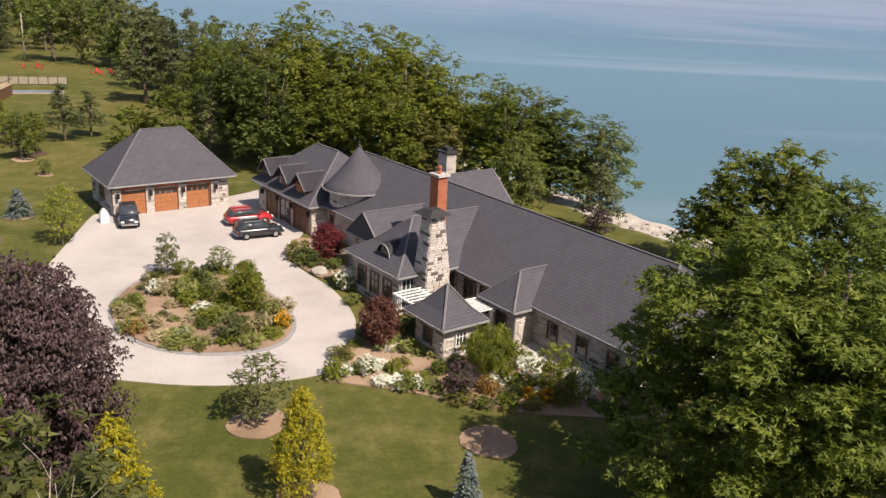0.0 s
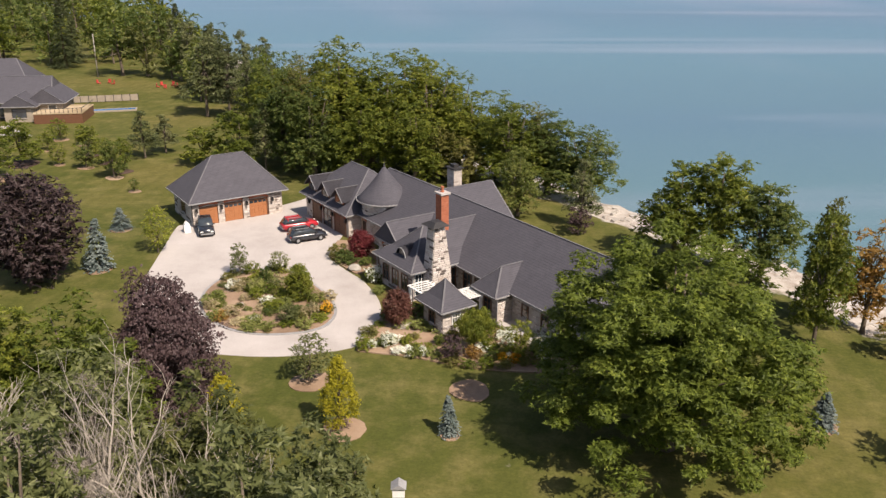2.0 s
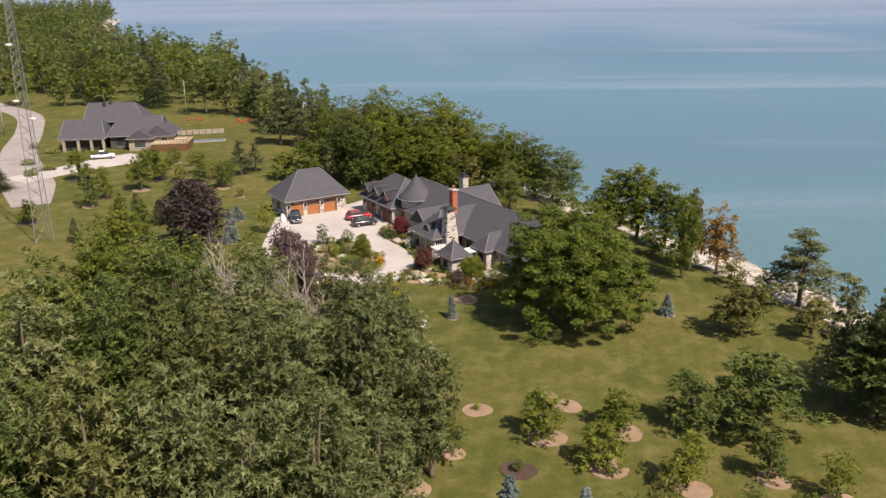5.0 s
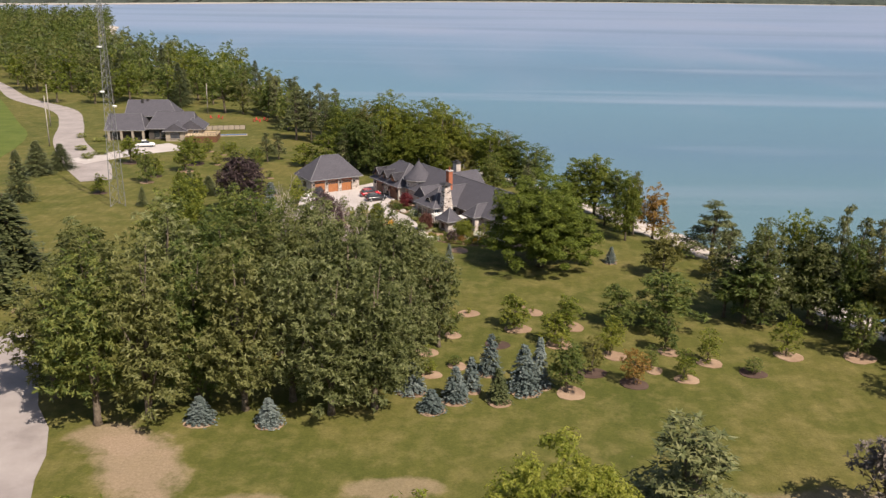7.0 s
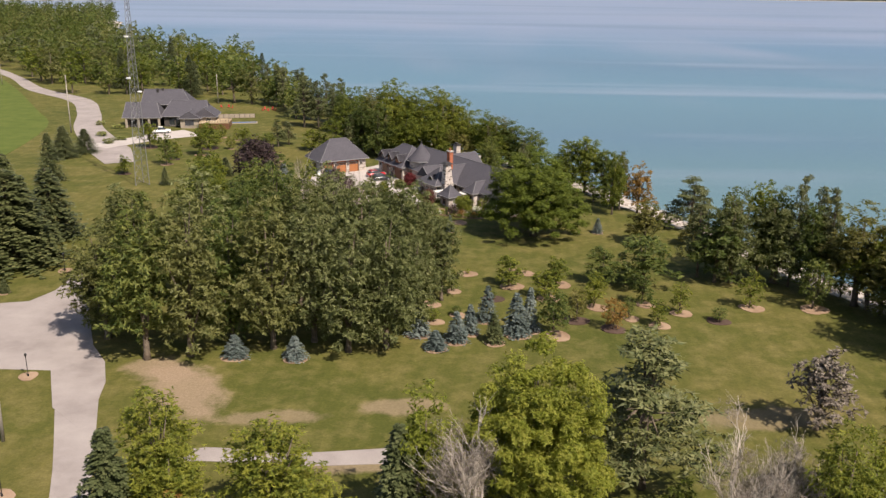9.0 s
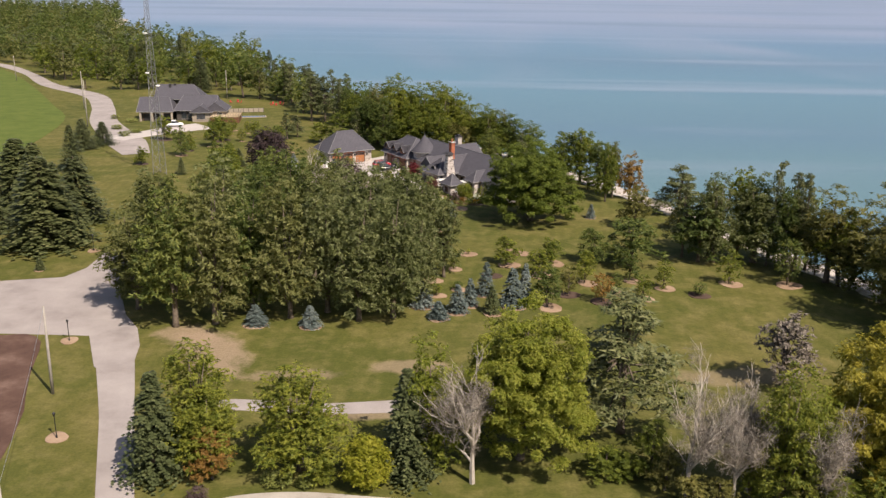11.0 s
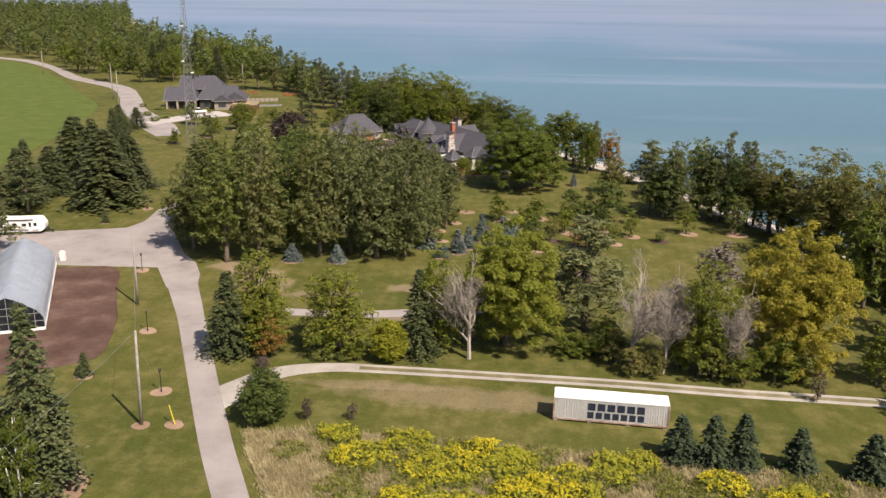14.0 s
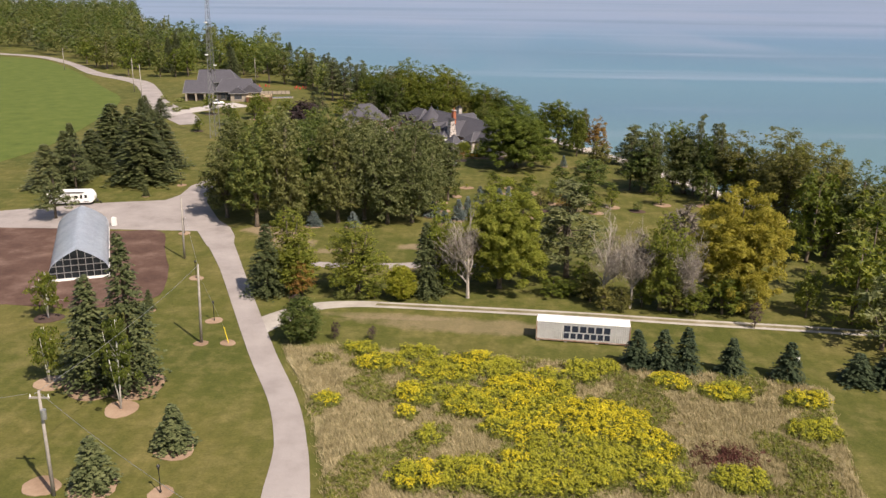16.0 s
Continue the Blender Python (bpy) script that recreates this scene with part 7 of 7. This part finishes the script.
def in_outline(x, y, ring_pts):
    inside = False
    for (ax, ay), (bx, by) in zip(ring_pts, ring_pts[1:] + ring_pts[:1]):
        if (ay > y) != (by > y) and x < ax + (y - ay) / (by - ay) * (bx - ax):
            inside = not inside
    return inside


def fill_bed(outline, count, seed, kinds, tall):
    """Mixed planting scattered over a bed, keeping a little room between the plants."""
    rng = random.Random(seed)
    xs, ys = [q[0] for q in outline], [q[1] for q in outline]
    put = []
    for _ in range(4000):
        if len(put) >= count:
            break
        x, y = rng.uniform(min(xs), max(xs)), rng.uniform(min(ys), max(ys))
        r = rng.uniform(0.45, 1.05)
        if in_outline(x, y, outline) and all(math.hypot(x - a, y - b) > 0.75 * (r + c) for a, b, c in put):
            put.append((x, y, r))
            leaf, label = rng.choice(kinds)
            shrub(x, y, r * rng.uniform(0.9, 1.5) * tall, r, leaf, label)


GARDEN = [("weed", "yellow-green mounded perennial in a mulched bed"), ("olive", "olive green mounded perennial in a mulched bed"), ("green", "leafy green perennial in a mulched bed"), ("dark", "dark green low shrub in a mulched bed"),
          ("bright", "bright green rounded shrub in a bed"), ("straw", "tuft of dry tan ornamental grass"), ("grey", "feathery grey-green perennial in a mulched bed")]
fill_bed(ISLAND, 46, 5, GARDEN, 0.85)
fill_bed(BED, 44, 6, GARDEN + [("white", "white-flowering low shrub along the house bed")], 0.8)


def boulder(x, y, r, seed):
    bm = bmesh.new()
    bmesh.ops.create_icosphere(bm, subdivisions=2, radius=1.0)
    for v in bm.verts:
        k = 1 + 0.35 * noise.noise(v.co * 1.3 + Vector((seed * 5.1, 0, 0)))
        v.co = Vector((v.co.x * r * k, v.co.y * r * 0.8 * k, v.co.z * r * 0.6 * k))
    bmesh.ops.translate(bm, verts=bm.verts[:], vec=(x, y, gz(x, y) + r * 0.32))
    single("boulder", bm, M["gravel"], "pale rounded boulder at the edge of a bed", "stone", "garden boulders")


for i, (x, y, r) in enumerate([(-7.8, 192.7, 0.80), (-11.0, 197.8, 0.59), (-2.1, 177.6, 0.82), (2.4, 174.5, 0.51), (10.5, 174.2, 0.61), (11.3, 172.3, 0.50), (-1.2, 171.5, 0.35), (-5.7, 173.4, 0.35), (-18.5, 183.0, 0.41), (-14.3, 184.2, 0.47)]):
    boulder(x, y, r, i)


def shore_stones():
    rng = random.Random(4)
    bm = bmesh.new()
    count = 0
    while count < 600:
        x, y = rng.uniform(-70, 80), rng.uniform(104, 405)
        d = shore_distance(x, y)[0]
        if not -1 < d < 11:
            continue
        count += 1
        r = rng.uniform(0.15, 0.7)
        z = gz(x, y) + 0.1
        ang = rng.uniform(0, 3)
        base = [(r * rng.uniform(0.7, 1.3) * math.cos(ang + k * 1.257), r * rng.uniform(0.7, 1.3) * math.sin(ang + k * 1.257)) for k in range(5)]
        lo = [bm.verts.new((x + a, y + b, z - 0.3)) for a, b in base]
        hi = [bm.verts.new((x + a * 0.8, y + b * 0.8, z + r * rng.uniform(0.15, 0.45))) for a, b in base]
        for k in range(5):
            bm.faces.new((lo[k], lo[(k + 1) % 5], hi[(k + 1) % 5], hi[k]))
        bm.faces.new(hi)
    single("shore_stones", bm, M["gravel"], "scattered pale limestone slabs along the shore", "stones", "", "stuff")


shore_stones()

MEADOW = [(-20.6, 42.4), (-16.3, 31.0), (-12.3, 16.7), (-10.3, 7.7), (-8.5, -2.2), (36.5, -2.5), (38.7, 12.0), (42.2, 25.0), (44.1, 32.9), (33.2, 35.9), (14.6, 39.0), (0.6, 41.0), (-13.9, 43.3)]
# drifts of goldenrod: x, y, half widths, and how far each has come into flower
GOLD = [(-10.8, 42.4, 1.9, 2.2, 0.3), (-8.1, 37.5, 2.7, 2.0, 0.8), (-3.5, 41.0, 2.5, 2.1, 0.4), (-0.3, 35.8, 3.7, 3.1, 0.7), (3.8, 39.0, 1.6, 1.8, 1.3), (6.4, 36.1, 2.5, 2.7, 0.3), (9.0, 31.0, 4.2, 3.1, 1.0),
        (2.5, 27.5, 2.9, 2.9, 0.7), (-4.0, 29.3, 2.2, 2.4, 0.7), (-0.3, 29.4, 1.4, 1.7, 0.5), (-4.6, 24.7, 0.9, 1.1, 1.1), (9.5, 26.4, 3.7, 3.8, 0.8), (8.2, 22.1, 3.5, 3.5, 0.8), (16.6, 23.5, 4.5, 4.5, 1.2),
        (11.7, 17.8, 3.6, 2.1, 0.3), (13.3, 15.3, 6.0, 4.0, 0.35), (6.8, 15.4, 1.6, 1.2, 1.2), (1.6, 13.1, 3.2, 2.4, 0.4), (-2.6, 12.7, 2.4, 2.1, 0.9), (8.4, 12.3, 6.5, 2.8, 0.5), (20.7, 18.1, 2.2, 3.2, 0.8),
        (19.5, 13.1, 2.4, 2.8, 0.5), (16.1, 35.6, 1.7, 2.7, 0.3), (19.0, 37.3, 1.4, 2.4, 0.2), (13.5, 31.2, 1.1, 1.8, 0.2), (-13.4, 27.6, 1.1, 1.3, 1.0), (-1.9, 19.9, 0.9, 1.7, 0.2), (12.1, 34.4, 2.0, 1.5, 0.5),
        (26.1, 33.0, 2.0, 1.8, 0.8), (32.0, 30.7, 2.6, 1.8, 0.7), (40.9, 28.9, 2.6, 1.8, 0.9), (20.1, 13.0, 2.6, 1.8, 0.6), (27.8, 12.3, 2.6, 1.8, 0.3), (38.6, 22.0, 2.6, 1.8, 0.5)]


def meadow():
    m, t, b = nodes_of("meadow_floor", 0.95, 0, 0.1)
    v = place(t)
    col = ramp(t, noise_of(t, v, 0.22, 6, 0.7), [(0.3, (0.12, 0.115, 0.045)), (0.5, (0.22, 0.19, 0.10)), (0.7, (0.30, 0.255, 0.15))])
    wire(t, col, b.inputs["Base Color"])
    single("meadow_floor", slab(MEADOW, 0.10, 3, 0.3, 0.25, 6), m, "uncut dry meadow ground", "meadow", kind="structure")
    rng = random.Random(12)
    straw, weed, flower, bud = [], [], [], []
    tries = 0
    while tries < 24000:
        tries += 1
        x, y = rng.uniform(-22, 46), rng.uniform(-6, 44)
        if not in_outline(x, y, MEADOW):
            continue
        g, bloom = max((math.exp(-((x - a) / w) ** 2 * 0.7 - ((y - c) / d) ** 2 * 0.7), f) for a, c, w, d, f in GOLD)
        g += 0.26 * noise.noise((x * 0.7, y * 0.7, 1.0))
        if g > 0.42:
            hh = 0.55 + 0.55 * min(g, 1.0) + 0.35 * noise.noise((x * 0.6, y * 0.6, 4.0))
            weed.append((x, y, hh * 0.55, 0.45))
            k = bloom + 0.7 * noise.noise((x * 0.35, y * 0.35, 9.0)) + rng.uniform(-0.25, 0.25)
            (flower if k > 0.80 else bud).append((x, y, hh, 0.34))
        elif g > 0.30 or noise.noise((x * 0.16, y * 0.16, 7.0)) > 0.18:
            weed.append((x, y, 0.22, 0.40))
            straw.append((x, y))
        else:
            straw.append((x, y))
    tagged(new("weed_growth", leaf_cloud("weed_growth", weed, 18, 0.19, LEAF["stem"], 3, 0.5, 0.5, 0, 2.2)), "dense green weeds in the meadow", "weeds", kind="stuff")
    tagged(new("goldenrod", leaf_cloud("goldenrod", flower, 30, 0.105, LEAF["goldenrod"], 4, 0.6, 0.9, 0, 1.7, 0.8)), "drifts of yellow goldenrod in flower", "flowers", kind="stuff")
    tagged(new("goldenrod_buds", leaf_cloud("goldenrod_buds", bud, 30, 0.105, LEAF["budding"], 5, 0.6, 0.9, 0, 1.7, 0.8)), "lime green goldenrod coming into flower", "flowers", kind="stuff")
    dock = [(27.9 + rng.gauss(0, 1.7), 16.9 + rng.gauss(0, 1.1), 0.45, 0.4) for _ in range(140)]
    tagged(new("brown_weeds", leaf_cloud("brown_weeds", dock, 30, 0.14, LEAF["maroon"], 6, 0.5, 0.6)), "patch of dark reddish brown dock in the meadow", "weeds", kind="stuff")
    nrng = np.random.default_rng(8)
    p = np.repeat(np.array(straw), 18, axis=0) + nrng.normal(size=(18 * len(straw), 2)) * 0.36
    n = len(p)
    ang, hgt, wid = nrng.random(n) * 3.1416, 0.25 + 0.45 * nrng.random(n), 0.020 + 0.028 * nrng.random(n)
    lean = nrng.normal(size=(n, 2)) * 0.16 + np.array((-0.14, 0.12))
    d = np.stack([np.cos(ang), np.sin(ang)], 1) * wid[:, None]
    q = np.zeros((n, 3, 3))
    q[:, 0, :2], q[:, 1, :2], q[:, 2, :2] = p - d, p + d, p + lean
    q[:, :2, 2], q[:, 2, 2] = 0.05, hgt
    tagged(new("dry_grass", triangles("dry_grass", q.reshape(-1, 3), LEAF["straw"])), "tall straw-coloured dry grass", "grass", kind="stuff")


meadow()
single("field", slab([(-584.8, 707.1), (-337.9, 495.2), (-270.0, 458.2), (-232.2, 440.3), (-191.7, 386.3), (-146.0, 311.0), (-125.7, 273.4), (-114.4, 212.9), (-112.6, 161.5), (-135.9, 136.6), (-280.8, 127.6)], 0.06, 4, 0.3),
       make_gravel("bright_turf", (0.062, 0.090, 0.016), (0.086, 0.114, 0.022), (0.116, 0.134, 0.032)), "smooth bright green turf field", "field", kind="structure")


# ---- finer parts of the house ----
plan = house_plan
# the curved hood over a little window in the garden roof
def eyebrow():
    a, b, n = -4.25, -0.95, 10
    bm = bmesh.new()
    rows = []
    for back, shrink in ((0.0, 1.0), (0.45, 0.86), (0.95, 0.6), (1.5, 0.12)):
        row = []
        for k in range(n + 1):
            ang = math.pi * k / n
            zz = 3.98 + back * 0.72 + math.sin(ang) * 0.85 * shrink
            row.append(bm.verts.new(plan(a + math.cos(ang) * 0.62 * shrink, b + back, zz)))
        rows.append(row)
    for r, s in zip(rows, rows[1:]):
        for k in range(n):
            bm.faces.new((r[k], r[k + 1], s[k + 1], s[k]))
    bmesh.ops.solidify(bm, geom=bm.faces[:], thickness=0.07)
    hood = part("eyebrow_dormer", bm, M["roof"], house, "", True)
    bm = bmesh.new()
    bm.faces.new([bm.verts.new(plan(a + math.cos(math.pi * k / n) * 0.55, b + 0.12, 3.98 + math.sin(math.pi * k / n) * 0.76)) for k in range(n + 1)])
    bmesh.ops.solidify(bm, geom=bm.faces[:], thickness=0.05)
    part("pane", bm, M["glass"], hood)
    bm = bmesh.new()
    add_tube(bm, [plan(a + math.cos(math.pi * k / n) * 0.63, b - 0.02, 3.98 + math.sin(math.pi * k / n) * 0.87) for k in range(n + 1)], [0.05] * (n + 1), 6)
    part("trim", bm, M["gutter"], hood)


eyebrow()


def tower_window(ang, z, w, h):
    def f(s, d, zz):
        k = ang + s / 2.75
        r = 2.75 + d
        return (tower.x + r * math.cos(k), tower.y + r * math.sin(k), zz)

    pane = part("window", boxes((-w / 2, w / 2, -0.05, 0.04, z, z + h), f=f), M["glass"], house)
    bm = bmesh.new()
    for q in ((-w / 2 - 0.08, -w / 2, -0.03, 0.10, z, z + h), (w / 2, w / 2 + 0.08, -0.03, 0.10, z, z + h), (-0.025, 0.025, 0.04, 0.07, z, z + h), (-w / 2, w / 2, 0.04, 0.07, z + h * 0.5, z + h * 0.5 + 0.05)):
        add_box(bm, *q, f=f)
    part("window_frame", bm, M["dark_wood"], pane)
    brick_arch(house, f, w, z + h)
    part("window_sill", boxes((-w / 2 - 0.1, w / 2 + 0.1, -0.03, 0.16, z - 0.12, z), f=f), M["concrete"], pane)


tower_window(-1.75, 0.9, 0.75, 1.5)
tower_window(-2.68, 0.9, 0.75, 1.5)

# downpipes
for a, b in ((-7.1, -1.42), (-2.05, -1.42), (4.3, 1.85), (11.2, 3.35)):
    bm = bmesh.new()
    add_tube(bm, [plan(a, b, 0.1), plan(a, b, 2.7), plan(a, b - 0.2, 3.1)], [0.05, 0.05, 0.05], 7)
    part("downpipe", bm, M["gutter"], house)
plan = garage_plan
bm = bmesh.new()
add_tube(bm, [plan(-26.08, -9.42, 0.1), plan(-26.08, -9.42, 2.8), plan(-25.8, -9.6, 3.05)], [0.05, 0.05, 0.05], 7)
part("downpipe", bm, M["dark_trim"], garage)
plan = house_plan

single("patio", slab([plan(a, b, 0)[:2] for a, b in ((4.3, 1.8), (4.4, 3.4), (11.0, 3.4), (10.6, 2.3), (7.0, 1.3))], 0.17, 0), M["concrete"], "pale paved terrace along the long wing", "terrace", kind="structure")
box = thing("utility_box", "white utility cabinet with a domed lid beside the garage", "utility cabinet", at=pose(-29.8, 206.0, 0, 0, 0, 30))
part("body", boxes((-0.4, 0.4, -0.35, 0.35, 0.0, 0.9)), M["white"], box)
bm = bmesh.new()
for k in range(7):
    w = 0.36 * math.cos(k / 6 * 1.4)
    add_box(bm, -w, w, -0.3, 0.3, 0.9 + 0.08 * k, 0.98 + 0.08 * k)
part("lid", bm, M["white"], box)


# ---- split stones of the walls ----
STONE_MESH = {}


def stone_mesh(key, w, h, f0):
    """One split stone: a low bevelled block, its corner at the origin."""
    if key not in STONE_MESH:
        e = 0.022
        pts = [(0, -0.03, 0), (w, -0.03, 0), (w, -0.03, h), (0, -0.03, h), (0, 0.022, 0), (w, 0.022, 0), (w, 0.022, h), (0, 0.022, h), (e, 0.05, e), (w - e, 0.05, e * 1.3), (w - e * 1.2, 0.05, h - e), (e * 1.4, 0.05, h - e * 1.2)]
        faces = [(8, 9, 10, 11)]
        for i in range(4):
            j = (i + 1) % 4
            faces += [(i, j, 4 + j, 4 + i), (4 + i, 4 + j, 8 + j, 8 + i)]
        STONE_MESH[key] = from_lists("stone", [f0(*q) for q in pts], faces, M["split_stone"])
    return STONE_MESH[key]


def lay_stones(parent, key, f, width, height, z0=0.0, holes=(), seed=1, most=300, keep=None):
    """Courses of split stones over a wall; f maps run, depth and height to the world. holes: run0, run1, z0, z1."""
    rng = random.Random(seed)
    base = Vector(f(0, 0, 0))
    z, count, row = z0, 0, 0
    while z < height - 0.08:
        h = rng.choice((0.17, 0.22, 0.26))
        if z + h > height:
            h = 0.17
        s = -rng.uniform(0, 0.3)
        while s < width - 0.1:
            w = rng.choice((0.32, 0.45, 0.58, 0.75))
            lo, hi = s + 0.012, min(s + w, width) - 0.012
            s += w
            if lo < 0 or hi - lo < w - 0.03:
                continue
            if any(lo < q[1] and hi > q[0] and z < q[3] and z + h > q[2] for q in holes) or (keep and not keep(lo, hi, z + h)):
                continue
            if count >= most:
                return
            me = stone_mesh((key, w, h), w - 0.024, h - 0.024, lambda a, d, zz: Vector(f(a, d, zz)) - base)
            ob = new("stone", me)
            ob.parent = parent
            ob.location = Vector(f(lo, 0, z + 0.012))
            count += 1
        z += h


def facing_b(a0, b):
    return lambda s, d, z: plan(a0 + s, b - d * 1.0, z)


def facing_a(a, b0):
    return lambda s, d, z: plan(a + d, b0 + s, z)


def wall_of(owner, nth):
    return [c for c in owner.children if c.name.split(".")[0] == "wall"][nth]


hw = sorted((c for c in house.children if c.name.split(".")[0] == "wall"), key=lambda c: c.name)
gw = [c for c in garage.children if c.name.split(".")[0] == "wall"][0]
pw = [c for c in pavilion.children if c.name.split(".")[0] == "wall"][0]
carriage, main, cross, gable_wall, back, corner = hw[:6]
lay_stones(carriage, "fb", facing_b(-25.2, 2.0), 8.3, 3.0, 0, [(1.4, 3.2, -1, 2.9), (3.5, 5.3, -1, 2.9), (5.7, 7.9, -1, 2.9)], 2, 150)
lay_stones(carriage, "fa", facing_a(-16.9, 2.0), 1.5, 3.0, 0, [], 3, 60)
lay_stones(cross, "fb", facing_b(-6.8, -1.3), 4.6, 3.2, 0, [(0.4, 4.0, 0.5, 2.6)], 4, 160)
lay_stones(cross, "fa", facing_a(-2.2, -1.3), 4.6, 3.2, 0, [(0.1, 1.4, 0.3, 3.3), (1.0, 3.0, -1, 3.4), (3.2, 4.6, 0.1, 2.8)], 5, 100)
lay_stones(gable_wall, "fb", facing_b(-10.1, 0.9), 3.0, 3.3, 0, [(0.7, 2.3, 0.4, 3.2)], 6, 90)
lay_stones(main, "fb", facing_b(4.3, 3.5), 7.0, 3.0, 0, [(0.9, 1.75, 0.8, 2.4), (2.9, 3.75, 0.8, 2.4), (4.9, 5.75, 0.8, 2.4)], 7, 260)
lay_stones(main, "fb", facing_b(-2.1, 3.5), 4.2, 3.0, 0, [(0.5, 1.8, 0.2, 2.6), (1.9, 3.1, 0.2, 2.6), (3.1, 4.3, 0.2, 2.6)], 8, 40)
lay_stones(corner, "fb", facing_b(2.2, 1.9), 2.0, 2.9, 0, [(0.5, 1.5, 0.7, 2.4)], 9, 80)
lay_stones(corner, "fa", facing_a(4.2, 1.9), 1.6, 2.9, 0, [], 10, 60)
plan = garage_plan
lay_stones(gw, "fa", facing_a(-26.2, -9.3), 10.0, 3.0, 0, [(0.4, 2.9, -1, 2.88), (3.2, 5.6, -1, 2.88), (5.9, 8.4, -1, 2.88), (0, 0.62, -1, 2.65), (2.6, 3.4, -1, 2.65), (5.4, 6.2, -1, 2.65), (8.3, 9.15, -1, 2.65)], 11, 120)
lay_stones(gw, "fb", facing_b(-31.2, -9.3), 5.0, 3.0, 0, [(1.9, 3.1, 0.8, 2.4)], 12, 160)
piers = [c for c in garage.children if c.name.split(".")[0] == "pier"]
for k, (pier, b) in enumerate(zip(sorted(piers, key=lambda c: c.name), (-9.05, -6.3, -3.5, -0.55))):
    lay_stones(pier, "fa", facing_a(-26.05, b - 0.35), 0.72, 2.6, 0, [], 20 + k, 40)
plan = house_plan
lay_stones(pw, "fa", facing_a(3.85, -3.15), 2.5, 2.65, 0, [(0.75, 1.75, 0.9, 2.2)], 13, 80)
lay_stones(pw, "fb", facing_b(1.55, -3.15), 2.3, 2.65, 0, [(0.6, 1.5, 0.7, 2.2)], 14, 80)

# the round tower, stone by stone
tw = [c for c in house.children if c.name.startswith("tower_wall")][0]
rng = random.Random(15)
z = 0.0
while z < 4.75:
    h = rng.choice((0.17, 0.22, 0.26))
    k = -3.35
    while k < -0.55:
        w = rng.choice((0.32, 0.45, 0.58))
        mid = k + w / 2 / 2.75
        k += w / 2.75
        if any(abs(mid - q) < 0.34 and 0.65 < z + h and z < 2.85 for q in (-1.75, -2.68)):
            continue
        me = stone_mesh(("tower", w, h), w - 0.024, h - 0.024, lambda s, d, zz, w=w: Vector((d, s - w / 2, zz)))
        ob = new("stone", me)
        ob.parent = tw
        ob.matrix_basis = Matrix.LocRotScale((tower.x + 2.75 * math.cos(mid), tower.y + 2.75 * math.sin(mid), z), Euler((0, 0, mid)), None)
    z += h

# the tapered chimney's two faces
ch = [c for c in house.children if c.name == "chimney"][0]


def chimney_at(z):
    """Half widths and centre of the stack at a height."""
    s, q = (min(max(z / 3.6, 0), 1), 0) if z < 3.6 else (1, (z - 3.6) / 4.4)
    if q:
        return (-1.57 - 0.05 * q, 0.72 - 0.02 * q, 0.58 - 0.16 * q, 0.92 - 0.42 * q)
    return (-1.55 - 0.02 * s, 0.75 - 0.03 * s, 0.62 - 0.04 * s, 1.05 - 0.13 * s)


for face in ("a", "b"):
    z = 0.0
    while z < 7.75:
        h = rng.choice((0.17, 0.22, 0.26))
        ca, cb, wa, wb = chimney_at(z + h / 2)
        half = wb if face == "a" else wa
        cuts = [-half]
        while cuts[-1] < half - 0.62:
            cuts.append(cuts[-1] + rng.choice((0.32, 0.45, 0.58)))
        cuts.append(half)
        for s0, s1 in zip(cuts, cuts[1:]):
            w = s1 - s0 - 0.02
            w = round(w / 0.06) * 0.06
            if face == "a":
                f = lambda s, d, zz: Vector(plan(d, s, zz)) - Vector(plan(0, 0, 0))
                at = plan(ca + wa, cb + s0 + 0.01, z)
            else:
                f = lambda s, d, zz: Vector(plan(s, -d, zz)) - Vector(plan(0, 0, 0))
                at = plan(ca + s0 + 0.01, cb - wb, z)
            ob = new("stone", stone_mesh(("ch" + face, w, h), w, h - 0.024, f))
            ob.parent = ch
            ob.location = at
        z += h
